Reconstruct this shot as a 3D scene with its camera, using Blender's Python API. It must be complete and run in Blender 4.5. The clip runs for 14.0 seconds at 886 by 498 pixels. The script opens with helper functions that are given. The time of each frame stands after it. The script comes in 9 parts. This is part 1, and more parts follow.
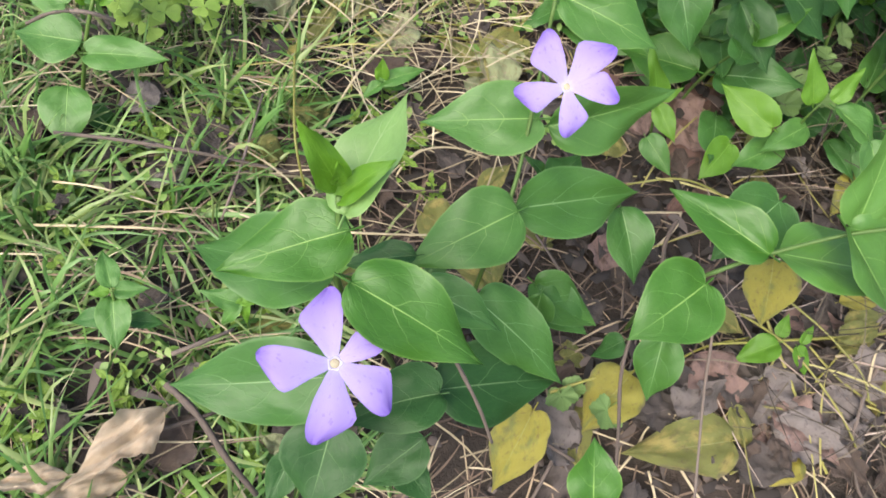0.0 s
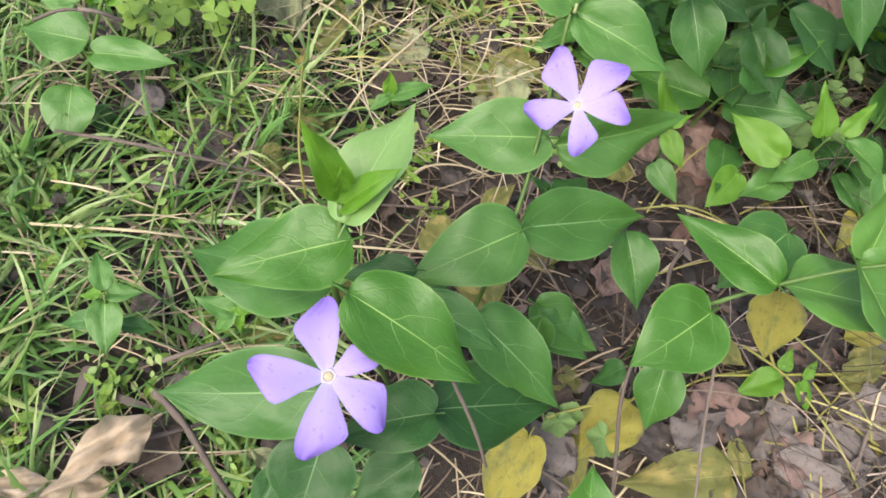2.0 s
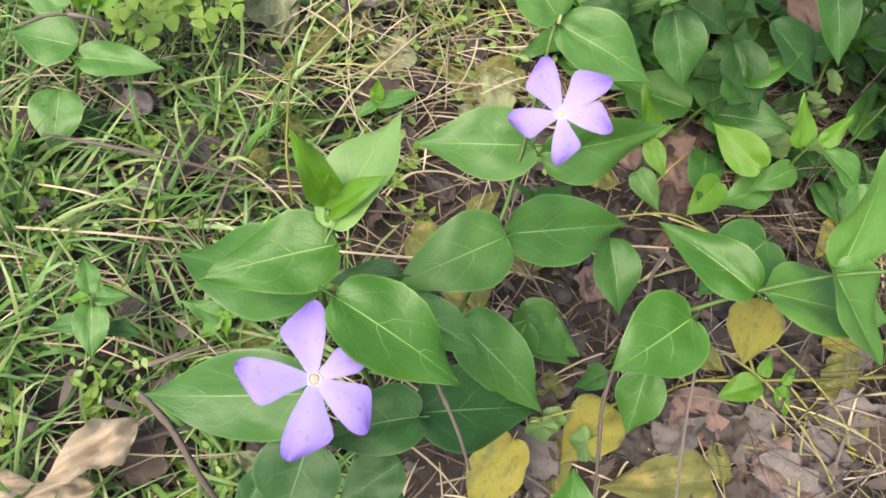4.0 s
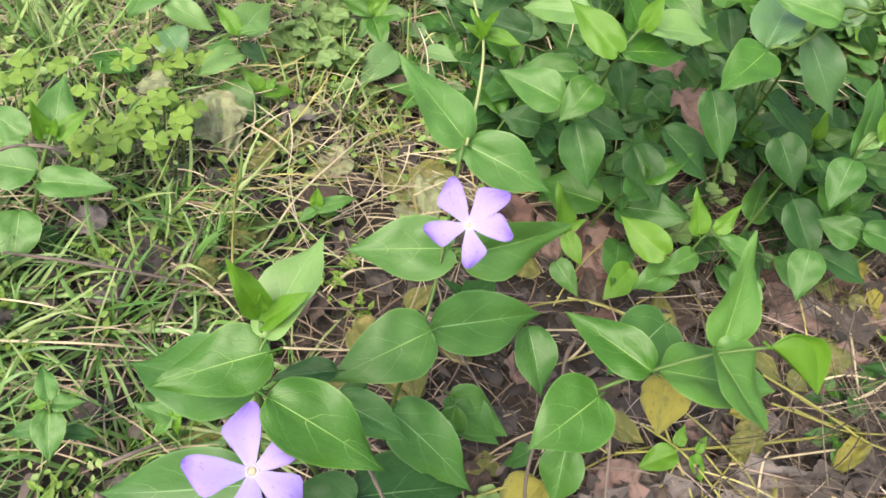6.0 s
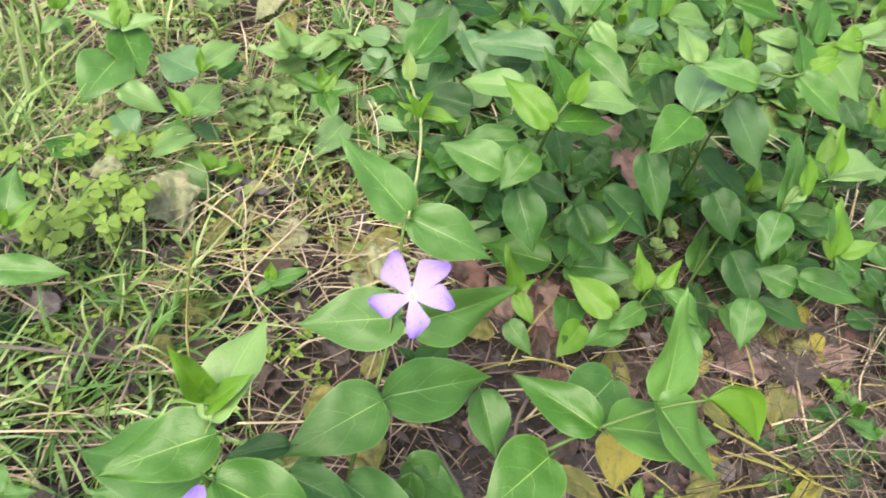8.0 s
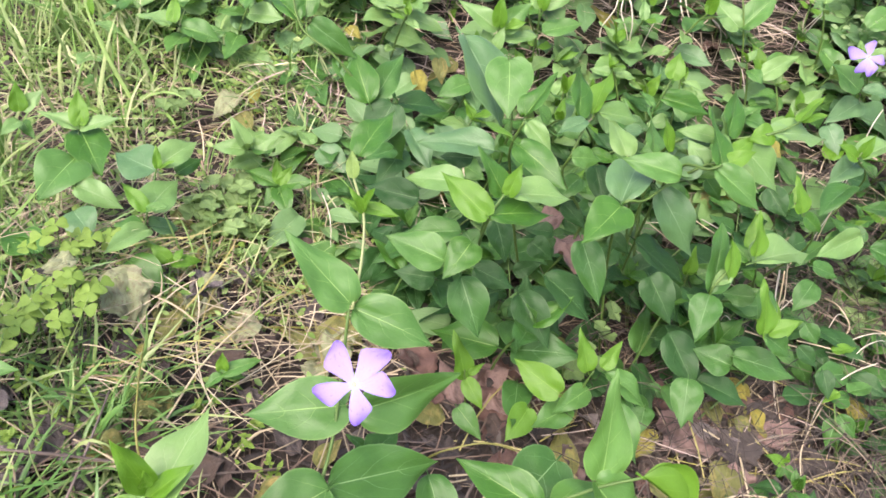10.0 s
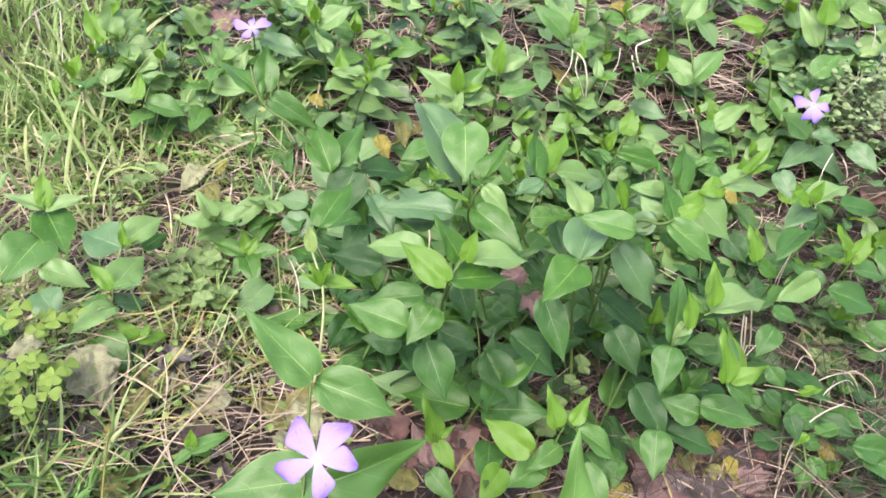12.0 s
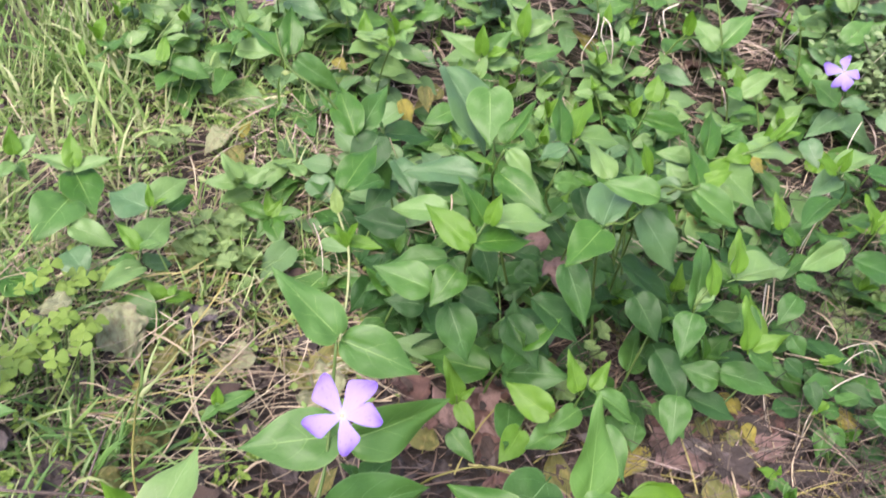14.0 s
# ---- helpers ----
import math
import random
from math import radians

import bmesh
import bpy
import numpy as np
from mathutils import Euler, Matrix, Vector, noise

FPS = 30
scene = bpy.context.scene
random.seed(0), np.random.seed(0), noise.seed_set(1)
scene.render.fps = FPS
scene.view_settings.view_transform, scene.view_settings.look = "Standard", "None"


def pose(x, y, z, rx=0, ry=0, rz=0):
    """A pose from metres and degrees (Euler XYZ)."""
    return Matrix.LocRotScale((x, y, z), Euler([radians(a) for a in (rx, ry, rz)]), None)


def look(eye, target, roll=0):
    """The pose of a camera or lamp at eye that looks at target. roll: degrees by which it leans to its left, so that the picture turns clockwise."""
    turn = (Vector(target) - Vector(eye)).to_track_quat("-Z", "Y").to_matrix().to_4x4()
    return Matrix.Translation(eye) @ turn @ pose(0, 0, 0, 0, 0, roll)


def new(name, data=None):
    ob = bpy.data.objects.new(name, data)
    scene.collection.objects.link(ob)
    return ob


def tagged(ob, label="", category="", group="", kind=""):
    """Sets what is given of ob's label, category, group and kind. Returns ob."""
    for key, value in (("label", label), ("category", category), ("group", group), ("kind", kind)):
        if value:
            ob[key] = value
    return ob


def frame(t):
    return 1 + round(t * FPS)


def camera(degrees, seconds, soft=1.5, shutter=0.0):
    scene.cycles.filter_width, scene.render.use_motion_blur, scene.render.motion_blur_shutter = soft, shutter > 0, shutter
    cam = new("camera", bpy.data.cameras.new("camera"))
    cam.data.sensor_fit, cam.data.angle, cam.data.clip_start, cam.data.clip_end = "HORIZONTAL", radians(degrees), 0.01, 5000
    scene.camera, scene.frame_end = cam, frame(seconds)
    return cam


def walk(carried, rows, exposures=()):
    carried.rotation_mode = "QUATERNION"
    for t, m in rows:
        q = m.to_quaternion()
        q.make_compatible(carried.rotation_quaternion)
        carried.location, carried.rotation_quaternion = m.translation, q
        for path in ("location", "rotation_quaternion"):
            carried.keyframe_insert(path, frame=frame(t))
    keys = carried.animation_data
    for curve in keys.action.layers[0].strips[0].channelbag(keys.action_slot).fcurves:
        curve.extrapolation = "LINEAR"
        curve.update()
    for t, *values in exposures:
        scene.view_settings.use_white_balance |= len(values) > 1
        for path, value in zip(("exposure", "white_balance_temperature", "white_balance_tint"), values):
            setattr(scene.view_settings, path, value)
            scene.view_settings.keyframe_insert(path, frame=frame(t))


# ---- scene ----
cam = camera(61.0, 14.0, soft=1.65, shutter=0.4)
ROWS = [
    (0, 0.0000, 0.0000, 0.4465, 26.82, -3.44, 6.77),
    (0.5, 0.0013, 0.0007, 0.4456, 27.87, -3.51, 8.23),
    (1, 0.0016, 0.0002, 0.4454, 27.91, -3.50, 8.47),
    (1.5, 0.0020, 0.0005, 0.4436, 28.07, -3.41, 9.00),
    (2, -0.0007, 0.0010, 0.4393, 28.29, -4.64, 8.95),
    (2.2, 0.0001, 0.0024, 0.4373, 28.32, -4.83, 8.81),
    (4.3, -0.0002, -0.0032, 0.4469, 29.09, -5.95, 8.69),
    (4.5, 0.0025, -0.0046, 0.4532, 30.14, -6.13, 8.17),
    (5, 0.0047, -0.0105, 0.4682, 32.94, -7.33, 6.69),
    (5.5, 0.0063, -0.0169, 0.4813, 34.76, -8.37, 5.38),
    (6, 0.0132, -0.0138, 0.4865, 35.16, -7.11, 5.14),
    (6.5, 0.0165, -0.0150, 0.4865, 35.56, -6.44, 4.70),
    (7, 0.0197, -0.0164, 0.4931, 37.19, -6.47, 4.57),
    (7.5, 0.0197, -0.0189, 0.5006, 38.29, -6.56, 4.04),
    (8, 0.0247, -0.0151, 0.5031, 39.83, -7.24, 1.63),
    (8.5, 0.0286, -0.0145, 0.5091, 41.71, -8.27, -0.02),
    (8.7, 0.0368, -0.0177, 0.5111, 42.72, -7.74, 0.12),
    (10.8, 0.0354, -0.0272, 0.5248, 47.05, -8.51, -1.72),
    (11, 0.0357, -0.0264, 0.5253, 47.06, -8.26, -1.77),
    (11.5, 0.0433, -0.0259, 0.5312, 49.00, -7.76, -2.84),
    (12, 0.0485, -0.0263, 0.5371, 50.73, -7.15, -3.84),
    (12.5, 0.0484, -0.0276, 0.5431, 52.07, -7.71, -4.26),
    (13, 0.0484, -0.0300, 0.5447, 52.88, -8.09, -4.43),
    (13.5, 0.0472, -0.0330, 0.5430, 51.81, -7.56, -3.68),
    (14, 0.0444, -0.0309, 0.5355, 48.18, -6.82, -2.32),
]
walk(cam, [(t, pose(x, y, z, rx, ry, rz)) for t, x, y, z, rx, ry, rz in ROWS], exposures=[(0.0, 1.56, 6700, 5), (5.0, 1.65, 7100, 5), (8.5, 1.81, 6950, 9), (11.0, 1.87, 6500, 19), (12.5, 1.83, 6450, 21), (14.0, 1.71, 6450, 21)])

# ---- light: bright open shade under a pale sky ----
SUN_UP, SUN_ROUND = 58.0, 215.0
world = bpy.data.worlds.new("sky")
scene.world = world
world.use_nodes = True
wn = world.node_tree
sky = wn.nodes.new("ShaderNodeTexSky")
sky.sky_type = "NISHITA"
sky.sun_disc = False
sky.sun_elevation, sky.sun_rotation = radians(SUN_UP), radians(SUN_ROUND)
sky.dust_density = 4.0
sky.air_density = 1.2
wn.links.new(sky.outputs[0], wn.nodes["Background"].inputs[0])
wn.nodes["Background"].inputs[1].default_value = 0.15
sun = new("sun", bpy.data.lights.new("sun", "SUN"))
sun.data.energy, sun.data.angle, sun.data.color = 1.9, radians(40), (1.0, 0.96, 0.9)
az, el = radians(SUN_ROUND), radians(SUN_UP)
sun.matrix_world = look((0, 0, 0), (-math.sin(az) * math.cos(el), -math.cos(az) * math.cos(el), -math.sin(el)))


# ---- materials ----
def mat(name):
    m = bpy.data.materials.new(name)
    m.use_nodes = True
    n, l = m.node_tree.nodes, m.node_tree.links
    return m, n, l, n["Principled BSDF"], n["Material Output"]


def sock(n, l, kind, *ins, op=""):
    """A node with its inputs linked or set, in order; returns the node."""
    k = n.new(kind)
    if op:
        k.operation = op
    for i, v in enumerate(ins):
        if v is None:
            continue
        if isinstance(v, bpy.types.NodeSocket):
            l.new(v, k.inputs[i])
        else:
            k.inputs[i].default_value = v
    return k


def ramp(n, l, fac, *stops):
    k = n.new("ShaderNodeValToRGB")
    el_ = k.color_ramp.elements
    while len(el_) < len(stops):
        el_.new(0.5)
    for e, (p, c) in zip(el_, stops):
        e.position, e.color = p, (*c, 1)
    l.new(fac, k.inputs[0])
    return k.outputs[0]


def blend(n, l, fac, a, b, kind="MIX"):
    k = n.new("ShaderNodeMix")
    k.data_type, k.blend_type = "RGBA", kind
    for i, v in ((0, fac), (6, a), (7, b)):
        if isinstance(v, bpy.types.NodeSocket):
            l.new(v, k.inputs[i])
        else:
            k.inputs[i].default_value = (*v, 1) if isinstance(v, tuple) else v
    return k.outputs[2]


def mathn(n, l, op, a, b=0.0, c=0.0):
    return sock(n, l, "ShaderNodeMath", a, b, c, op=op).outputs[0]


def noise_tex(n, l, scale, detail=4.0, vec=None, rough=0.55):
    k = n.new("ShaderNodeTexNoise")
    k.inputs["Scale"].default_value, k.inputs["Detail"].default_value, k.inputs["Roughness"].default_value = scale, detail, rough
    if vec is None:
        vec = n.new("ShaderNodeTexCoord").outputs["Object"]
    l.new(vec, k.inputs["Vector"])
    return k.outputs[0]


def random_of(n, per_island=False):
    return n.new("ShaderNodeNewGeometry").outputs["Random Per Island"] if per_island else n.new("ShaderNodeObjectInfo").outputs["Random"]


def leaf_mat(name, dark, light, vein, rough, thru, spots=None, side=3.4, fleck=None, strength=1.0, per_island=False, sheen=0.34):
    """A leaf with a pale midrib and arched side veins, drawn along its own length (u) and width (v)."""
    m, n, l, p, out = mat(name)
    uv = n.new("ShaderNodeTexCoord")
    sep = sock(n, l, "ShaderNodeSeparateXYZ", uv.outputs["UV"])
    v = mathn(n, l, "ABSOLUTE", mathn(n, l, "MULTIPLY_ADD", sep.outputs[0], 2.0, -1.0))
    u = sep.outputs[1]
    rnd = random_of(n, per_island)
    base = blend(n, l, rnd, dark, light)
    off = sock(n, l, "ShaderNodeVectorMath", uv.outputs["UV"], rnd, op="ADD").outputs[0]
    patch = noise_tex(n, l, 3.0, 3.0, off)
    base = blend(n, l, mathn(n, l, "MULTIPLY", patch, 0.75), base, tuple(c * 0.55 for c in dark))
    fine = noise_tex(n, l, 26.0, 3.0, off)
    base = blend(n, l, mathn(n, l, "MULTIPLY", fine, 0.3), base, tuple(min(1, c * 1.35) for c in light))
    shaky = mathn(n, l, "MULTIPLY", mathn(n, l, "SUBTRACT", patch, 0.5), 0.5)
    mid = sock(n, l, "ShaderNodeMapRange", v, 0.006, 0.026, 1.0, 0.0).outputs[0]
    mid = mathn(n, l, "MULTIPLY", mid, mathn(n, l, "SUBTRACT", 0.78, mathn(n, l, "MULTIPLY", u, 0.66)))
    bow = mathn(n, l, "ADD", mathn(n, l, "MULTIPLY", v, 0.85), mathn(n, l, "MULTIPLY", mathn(n, l, "MULTIPLY", v, v), 0.65))
    arch = mathn(n, l, "ADD", mathn(n, l, "SUBTRACT", mathn(n, l, "MULTIPLY", u, side), bow), shaky)
    saw = mathn(n, l, "ABSOLUTE", mathn(n, l, "SUBTRACT", mathn(n, l, "FRACT", arch), 0.5))
    sidev = sock(n, l, "ShaderNodeMapRange", saw, 0.478, 0.5, 0.0, 1.0).outputs[0]
    sidev = mathn(n, l, "MULTIPLY", sidev, mathn(n, l, "SUBTRACT", 0.42, mathn(n, l, "MULTIPLY", v, 0.40)))
    cells = n.new("ShaderNodeTexVoronoi")
    cells.feature = "DISTANCE_TO_EDGE"
    cells.inputs["Scale"].default_value = 9.0
    l.new(off, cells.inputs["Vector"])
    net = sock(n, l, "ShaderNodeMapRange", cells.outputs["Distance"], 0.0, 0.07, 1.0, 0.0).outputs[0]
    quilt = sock(n, l, "ShaderNodeMapRange", saw, 0.0, 0.5, 1.0, 0.0).outputs[0]
    rim = sock(n, l, "ShaderNodeMapRange", v, 0.93, 1.0, 0.0, 0.22).outputs[0]
    veins = mathn(n, l, "MAXIMUM", mathn(n, l, "MAXIMUM", mid, sidev), rim)
    col = blend(n, l, mathn(n, l, "MULTIPLY", mathn(n, l, "MAXIMUM", veins, mathn(n, l, "MULTIPLY", net, 0.02)), strength), base, vein)
    if spots:
        rot = sock(n, l, "ShaderNodeMapRange", noise_tex(n, l, 2.6, 5.0, off, 0.65), 0.52, 0.62, 0.0, 1.0).outputs[0]
        col = blend(n, l, rot, col, spots)
    if fleck:
        dots = sock(n, l, "ShaderNodeMapRange", noise_tex(n, l, 13.0, 5.0, off, 0.7), 0.55, 0.66, 0.0, 0.8).outputs[0]
        col = blend(n, l, dots, col, fleck)
        rim2 = mathn(n, l, "ADD", v, mathn(n, l, "MULTIPLY", mathn(n, l, "SUBTRACT", noise_tex(n, l, 5.0, 4.0, off), 0.5), 1.5))
        rotten = sock(n, l, "ShaderNodeMapRange", rim2, 0.98, 1.15, 0.0, 0.75).outputs[0]
        col = blend(n, l, rotten, col, tuple(0.55 * c + 0.35 * f for c, f in zip(fleck, (0.14, 0.11, 0.10))))
        grit = noise_tex(n, l, 70.0, 4.0, off, 0.7)
        col = blend(n, l, mathn(n, l, "MULTIPLY", grit, 0.3), col, tuple(0.4 * c for c in dark))
    l.new(col, p.inputs["Base Color"])
    gloss = mathn(n, l, "MULTIPLY_ADD", fine, 0.22, rough - (0.08 if fleck else 0.06))
    l.new(gloss, p.inputs["Roughness"])
    p.inputs["Specular IOR Level"].default_value = 0.42 if fleck else sheen
    hgt = mathn(n, l, "ADD", mathn(n, l, "ADD", mathn(n, l, "MULTIPLY", veins, -0.5), mathn(n, l, "MULTIPLY", quilt, 0.10 * strength)), mathn(n, l, "ADD", mathn(n, l, "MULTIPLY", patch, 1.5), mathn(n, l, "MULTIPLY", net, -0.07)))
    b = sock(n, l, "ShaderNodeBump", 0.7 if fleck else 0.3, 0.002)
    if fleck:
        hgt = mathn(n, l, "ADD", hgt, mathn(n, l, "MULTIPLY", grit, 0.5))
    l.new(hgt, b.inputs["Height"])
    l.new(b.outputs[0], p.inputs["Normal"])
    tr = n.new("ShaderNodeBsdfTranslucent")
    l.new(blend(n, l, 0.5, col, (min(1, light[0] * 2.2), min(1, light[1] * 1.9), light[2])), tr.inputs[0])
    mix = sock(n, l, "ShaderNodeMixShader", thru, p.outputs[0], tr.outputs[0])
    l.new(mix.outputs[0], out.inputs[0])
    return m


def plain_mat(name, a, b, scale, rough=0.7, bump=0.3, per_island=False, thru=0.0, third=None):
    """Two tones by random and grain."""
    m, n, l, p, out = mat(name)
    rnd = random_of(n, per_island)
    base = blend(n, l, rnd, a, b) if third is None else ramp(n, l, rnd, (0.0, a), (0.55, b), (1.0, third))
    big = noise_tex(n, l, scale, 5.0, rough=0.65)
    col = blend(n, l, mathn(n, l, "MULTIPLY", big, 0.6), base, tuple(c * 0.45 for c in a))
    l.new(col, p.inputs["Base Color"])
    p.inputs["Roughness"].default_value = rough
    bm_ = sock(n, l, "ShaderNodeBump", bump, 0.002)
    l.new(noise_tex(n, l, scale * 4, 4.0), bm_.inputs["Height"])
    l.new(bm_.outputs[0], p.inputs["Normal"])
    if thru:
        tr = n.new("ShaderNodeBsdfTranslucent")
        l.new(col, tr.inputs[0])
        l.new(sock(n, l, "ShaderNodeMixShader", thru, p.outputs[0], tr.outputs[0]).outputs[0], out.inputs[0])
    return m


def petal_mat():
    m, n, l, p, out = mat("petal")
    uv = n.new("ShaderNodeTexCoord")
    sep = sock(n, l, "ShaderNodeSeparateXYZ", uv.outputs["UV"])
    r = sep.outputs[1]
    rnd = random_of(n)
    cloud = noise_tex(n, l, 4.0, 4.0, sock(n, l, "ShaderNodeVectorMath", uv.outputs["UV"], rnd, op="ADD").outputs[0])
    rr = mathn(n, l, "ADD", r, mathn(n, l, "MULTIPLY", mathn(n, l, "SUBTRACT", cloud, 0.5), 0.25))
    col = ramp(n, l, rr, (0.05, (0.33, 0.305, 0.46)), (0.16, (0.285, 0.235, 0.455)), (0.50, (0.25, 0.193, 0.435)), (0.80, (0.21, 0.147, 0.41)), (1.0, (0.12, 0.066, 0.34)))
    edge = mathn(n, l, "ABSOLUTE", mathn(n, l, "MULTIPLY_ADD", sep.outputs[0], 2.0, -1.0))
    edge = sock(n, l, "ShaderNodeMapRange", mathn(n, l, "ADD", edge, mathn(n, l, "MULTIPLY", mathn(n, l, "SUBTRACT", cloud, 0.5), 0.5)), 0.80, 1.08, 0.0, 0.85).outputs[0]
    col = blend(n, l, mathn(n, l, "MULTIPLY", edge, r), col, (0.13, 0.07, 0.40))
    streak = n.new("ShaderNodeTexWave")
    streak.inputs["Scale"].default_value = 9.0
    streak.inputs["Distortion"].default_value = 3.0
    l.new(uv.outputs["UV"], streak.inputs["Vector"])
    col = blend(n, l, mathn(n, l, "MULTIPLY", streak.outputs[1], 0.16), col, (0.19, 0.11, 0.5))
    blot = sock(n, l, "ShaderNodeMapRange", noise_tex(n, l, 9.0, 4.0, sock(n, l, "ShaderNodeVectorMath", uv.outputs["UV"], rnd, op="ADD").outputs[0]), 0.60, 0.68, 0.0, 0.7).outputs[0]
    col = blend(n, l, mathn(n, l, "MULTIPLY", blot, r), col, (0.12, 0.06, 0.36))
    l.new(col, p.inputs["Base Color"])
    p.inputs["Roughness"].default_value = 0.55
    tr = n.new("ShaderNodeBsdfTranslucent")
    l.new(col, tr.inputs[0])
    l.new(sock(n, l, "ShaderNodeMixShader", 0.35, p.outputs[0], tr.outputs[0]).outputs[0], out.inputs[0])
    return m


LEAF = {
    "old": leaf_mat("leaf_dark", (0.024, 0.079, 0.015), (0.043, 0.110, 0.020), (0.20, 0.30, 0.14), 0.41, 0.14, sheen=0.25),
    "mid": leaf_mat("leaf_green", (0.040, 0.110, 0.018), (0.062, 0.148, 0.029), (0.25, 0.38, 0.12), 0.41, 0.20),
    "bright": leaf_mat("leaf_bright_green", (0.060, 0.148, 0.026), (0.088, 0.188, 0.038), (0.24, 0.37, 0.11), 0.42, 0.26),
    "young": leaf_mat("leaf_fresh", (0.062, 0.155, 0.010), (0.092, 0.198, 0.017), (0.2, 0.34, 0.06), 0.45, 0.32),
    # Pale and bluish greens; on far leaves sky sheen is put into these colours.
    "pale": leaf_mat("leaf_pale", (0.081, 0.169, 0.043), (0.139, 0.233, 0.073), (0.26, 0.34, 0.17), 0.41, 0.22),
    "blue": leaf_mat("leaf_bluish_sheen", (0.045, 0.107, 0.039), (0.077, 0.150, 0.056), (0.20, 0.28, 0.16), 0.39, 0.16),
    # Darker copy of the green for low leaves: shade put into the colour.
    "deep": leaf_mat("leaf_shaded_green", (0.013, 0.046, 0.010), (0.023, 0.066, 0.016), (0.13, 0.21, 0.09), 0.43, 0.10, sheen=0.19),
    "rich": leaf_mat("leaf_rich_green", (0.024, 0.083, 0.006), (0.036, 0.107, 0.011), (0.24, 0.36, 0.10), 0.41, 0.18),
    "ash": leaf_mat("leaf_ash", (0.106, 0.087, 0.085), (0.183, 0.152, 0.149), (0.17, 0.145, 0.14), 0.8, 0.05, spots=(0.12, 0.10, 0.095), fleck=(0.035, 0.028, 0.025)),
    "withered": leaf_mat("leaf_withered", (0.18, 0.205, 0.105), (0.27, 0.28, 0.155), (0.24, 0.25, 0.16), 0.7, 0.12, spots=(0.145, 0.14, 0.085), fleck=(0.13, 0.085, 0.045)),
    "yellow": leaf_mat("leaf_yellowed", (0.17, 0.16, 0.026), (0.32, 0.27, 0.043), (0.30, 0.30, 0.12), 0.6, 0.2, spots=(0.11, 0.125, 0.035), fleck=(0.09, 0.06, 0.03)),
    "olive": leaf_mat("leaf_olive", (0.090, 0.103, 0.026), (0.163, 0.159, 0.039), (0.26, 0.27, 0.12), 0.6, 0.2, spots=(0.25, 0.20, 0.06), fleck=(0.08, 0.06, 0.03)),
    "brown": leaf_mat("leaf_brown", (0.040, 0.025, 0.020), (0.078, 0.053, 0.042), (0.15, 0.10, 0.08), 0.75, 0.05, spots=(0.045, 0.032, 0.027), fleck=(0.04, 0.03, 0.025)),
    "grey": leaf_mat("leaf_grey", (0.036, 0.028, 0.025), (0.079, 0.061, 0.058), (0.14, 0.11, 0.10), 0.8, 0.05, spots=(0.04, 0.032, 0.03), fleck=(0.04, 0.032, 0.028)),
    "tan": leaf_mat("leaf_tan", (0.38, 0.29, 0.21), (0.50, 0.40, 0.31), (0.44, 0.34, 0.26), 0.7, 0.12, spots=(0.36, 0.25, 0.17), fleck=(0.28, 0.19, 0.13)),
    "rust": leaf_mat("leaf_rust", (0.10, 0.052, 0.042), (0.145, 0.08, 0.066), (0.15, 0.085, 0.07), 0.8, 0.05, spots=(0.07, 0.04, 0.034), fleck=(0.06, 0.035, 0.03)),
    "pink": leaf_mat("leaf_pinkish", (0.145, 0.088, 0.077), (0.215, 0.139, 0.123), (0.17, 0.11, 0.095), 0.75, 0.05, spots=(0.08, 0.05, 0.043), fleck=(0.1, 0.06, 0.05)),
    "clover": leaf_mat("clover", (0.10, 0.175, 0.024), (0.155, 0.235, 0.038), (0.2, 0.3, 0.08), 0.5, 0.3, strength=0.15),
    "lobed": leaf_mat("lobed", (0.085, 0.155, 0.045), (0.165, 0.24, 0.085), (0.20, 0.30, 0.13), 0.55, 0.25, strength=0.6),
    "bract": leaf_mat("bract", (0.12, 0.195, 0.05), (0.16, 0.235, 0.065), (0.35, 0.5, 0.15), 0.45, 0.3),
}
CARPET = leaf_mat("leaf_carpet", (0.050, 0.115, 0.038), (0.115, 0.20, 0.070), (0.19, 0.27, 0.14), 0.46, 0.16, per_island=True)
WEED = plain_mat("weed_leaf", (0.11, 0.20, 0.03), (0.17, 0.28, 0.05), 30, 0.5, 0.1, True, 0.3, (0.24, 0.31, 0.09))
STEM = plain_mat("stem_green", (0.045, 0.095, 0.012), (0.075, 0.13, 0.02), 30, 0.65)
PALESTEM = plain_mat("stem_pale", (0.20, 0.23, 0.09), (0.27, 0.28, 0.13), 30, 0.5)
OLIVE_STALK = plain_mat("olive_stalk", (0.17, 0.15, 0.04), (0.28, 0.24, 0.07), 30, 0.6, 0.2, True, 0.0, (0.40, 0.35, 0.14))
RUNNER = plain_mat("stem_yellow", (0.14, 0.135, 0.026), (0.23, 0.205, 0.045), 30, 0.5)
TWIG = plain_mat("twig_bark", (0.065, 0.045, 0.037), (0.145, 0.11, 0.095), 60, 0.85, 0.6)
STRAWM = plain_mat("straw", (0.32, 0.255, 0.16), (0.45, 0.37, 0.25), 40, 0.65)
BLEACHED = plain_mat("bleached_stalk", (0.38, 0.335, 0.265), (0.52, 0.47, 0.385), 40, 0.7)
GRASS = plain_mat("grass_blade", (0.068, 0.165, 0.034), (0.155, 0.28, 0.068), 20, 0.45, 0.1, True, 0.35, (0.29, 0.33, 0.13))
PALEGRASS = plain_mat("grass_pale", (0.12, 0.23, 0.05), (0.24, 0.36, 0.10), 20, 0.5, 0.1, True, 0.3, (0.44, 0.45, 0.24))
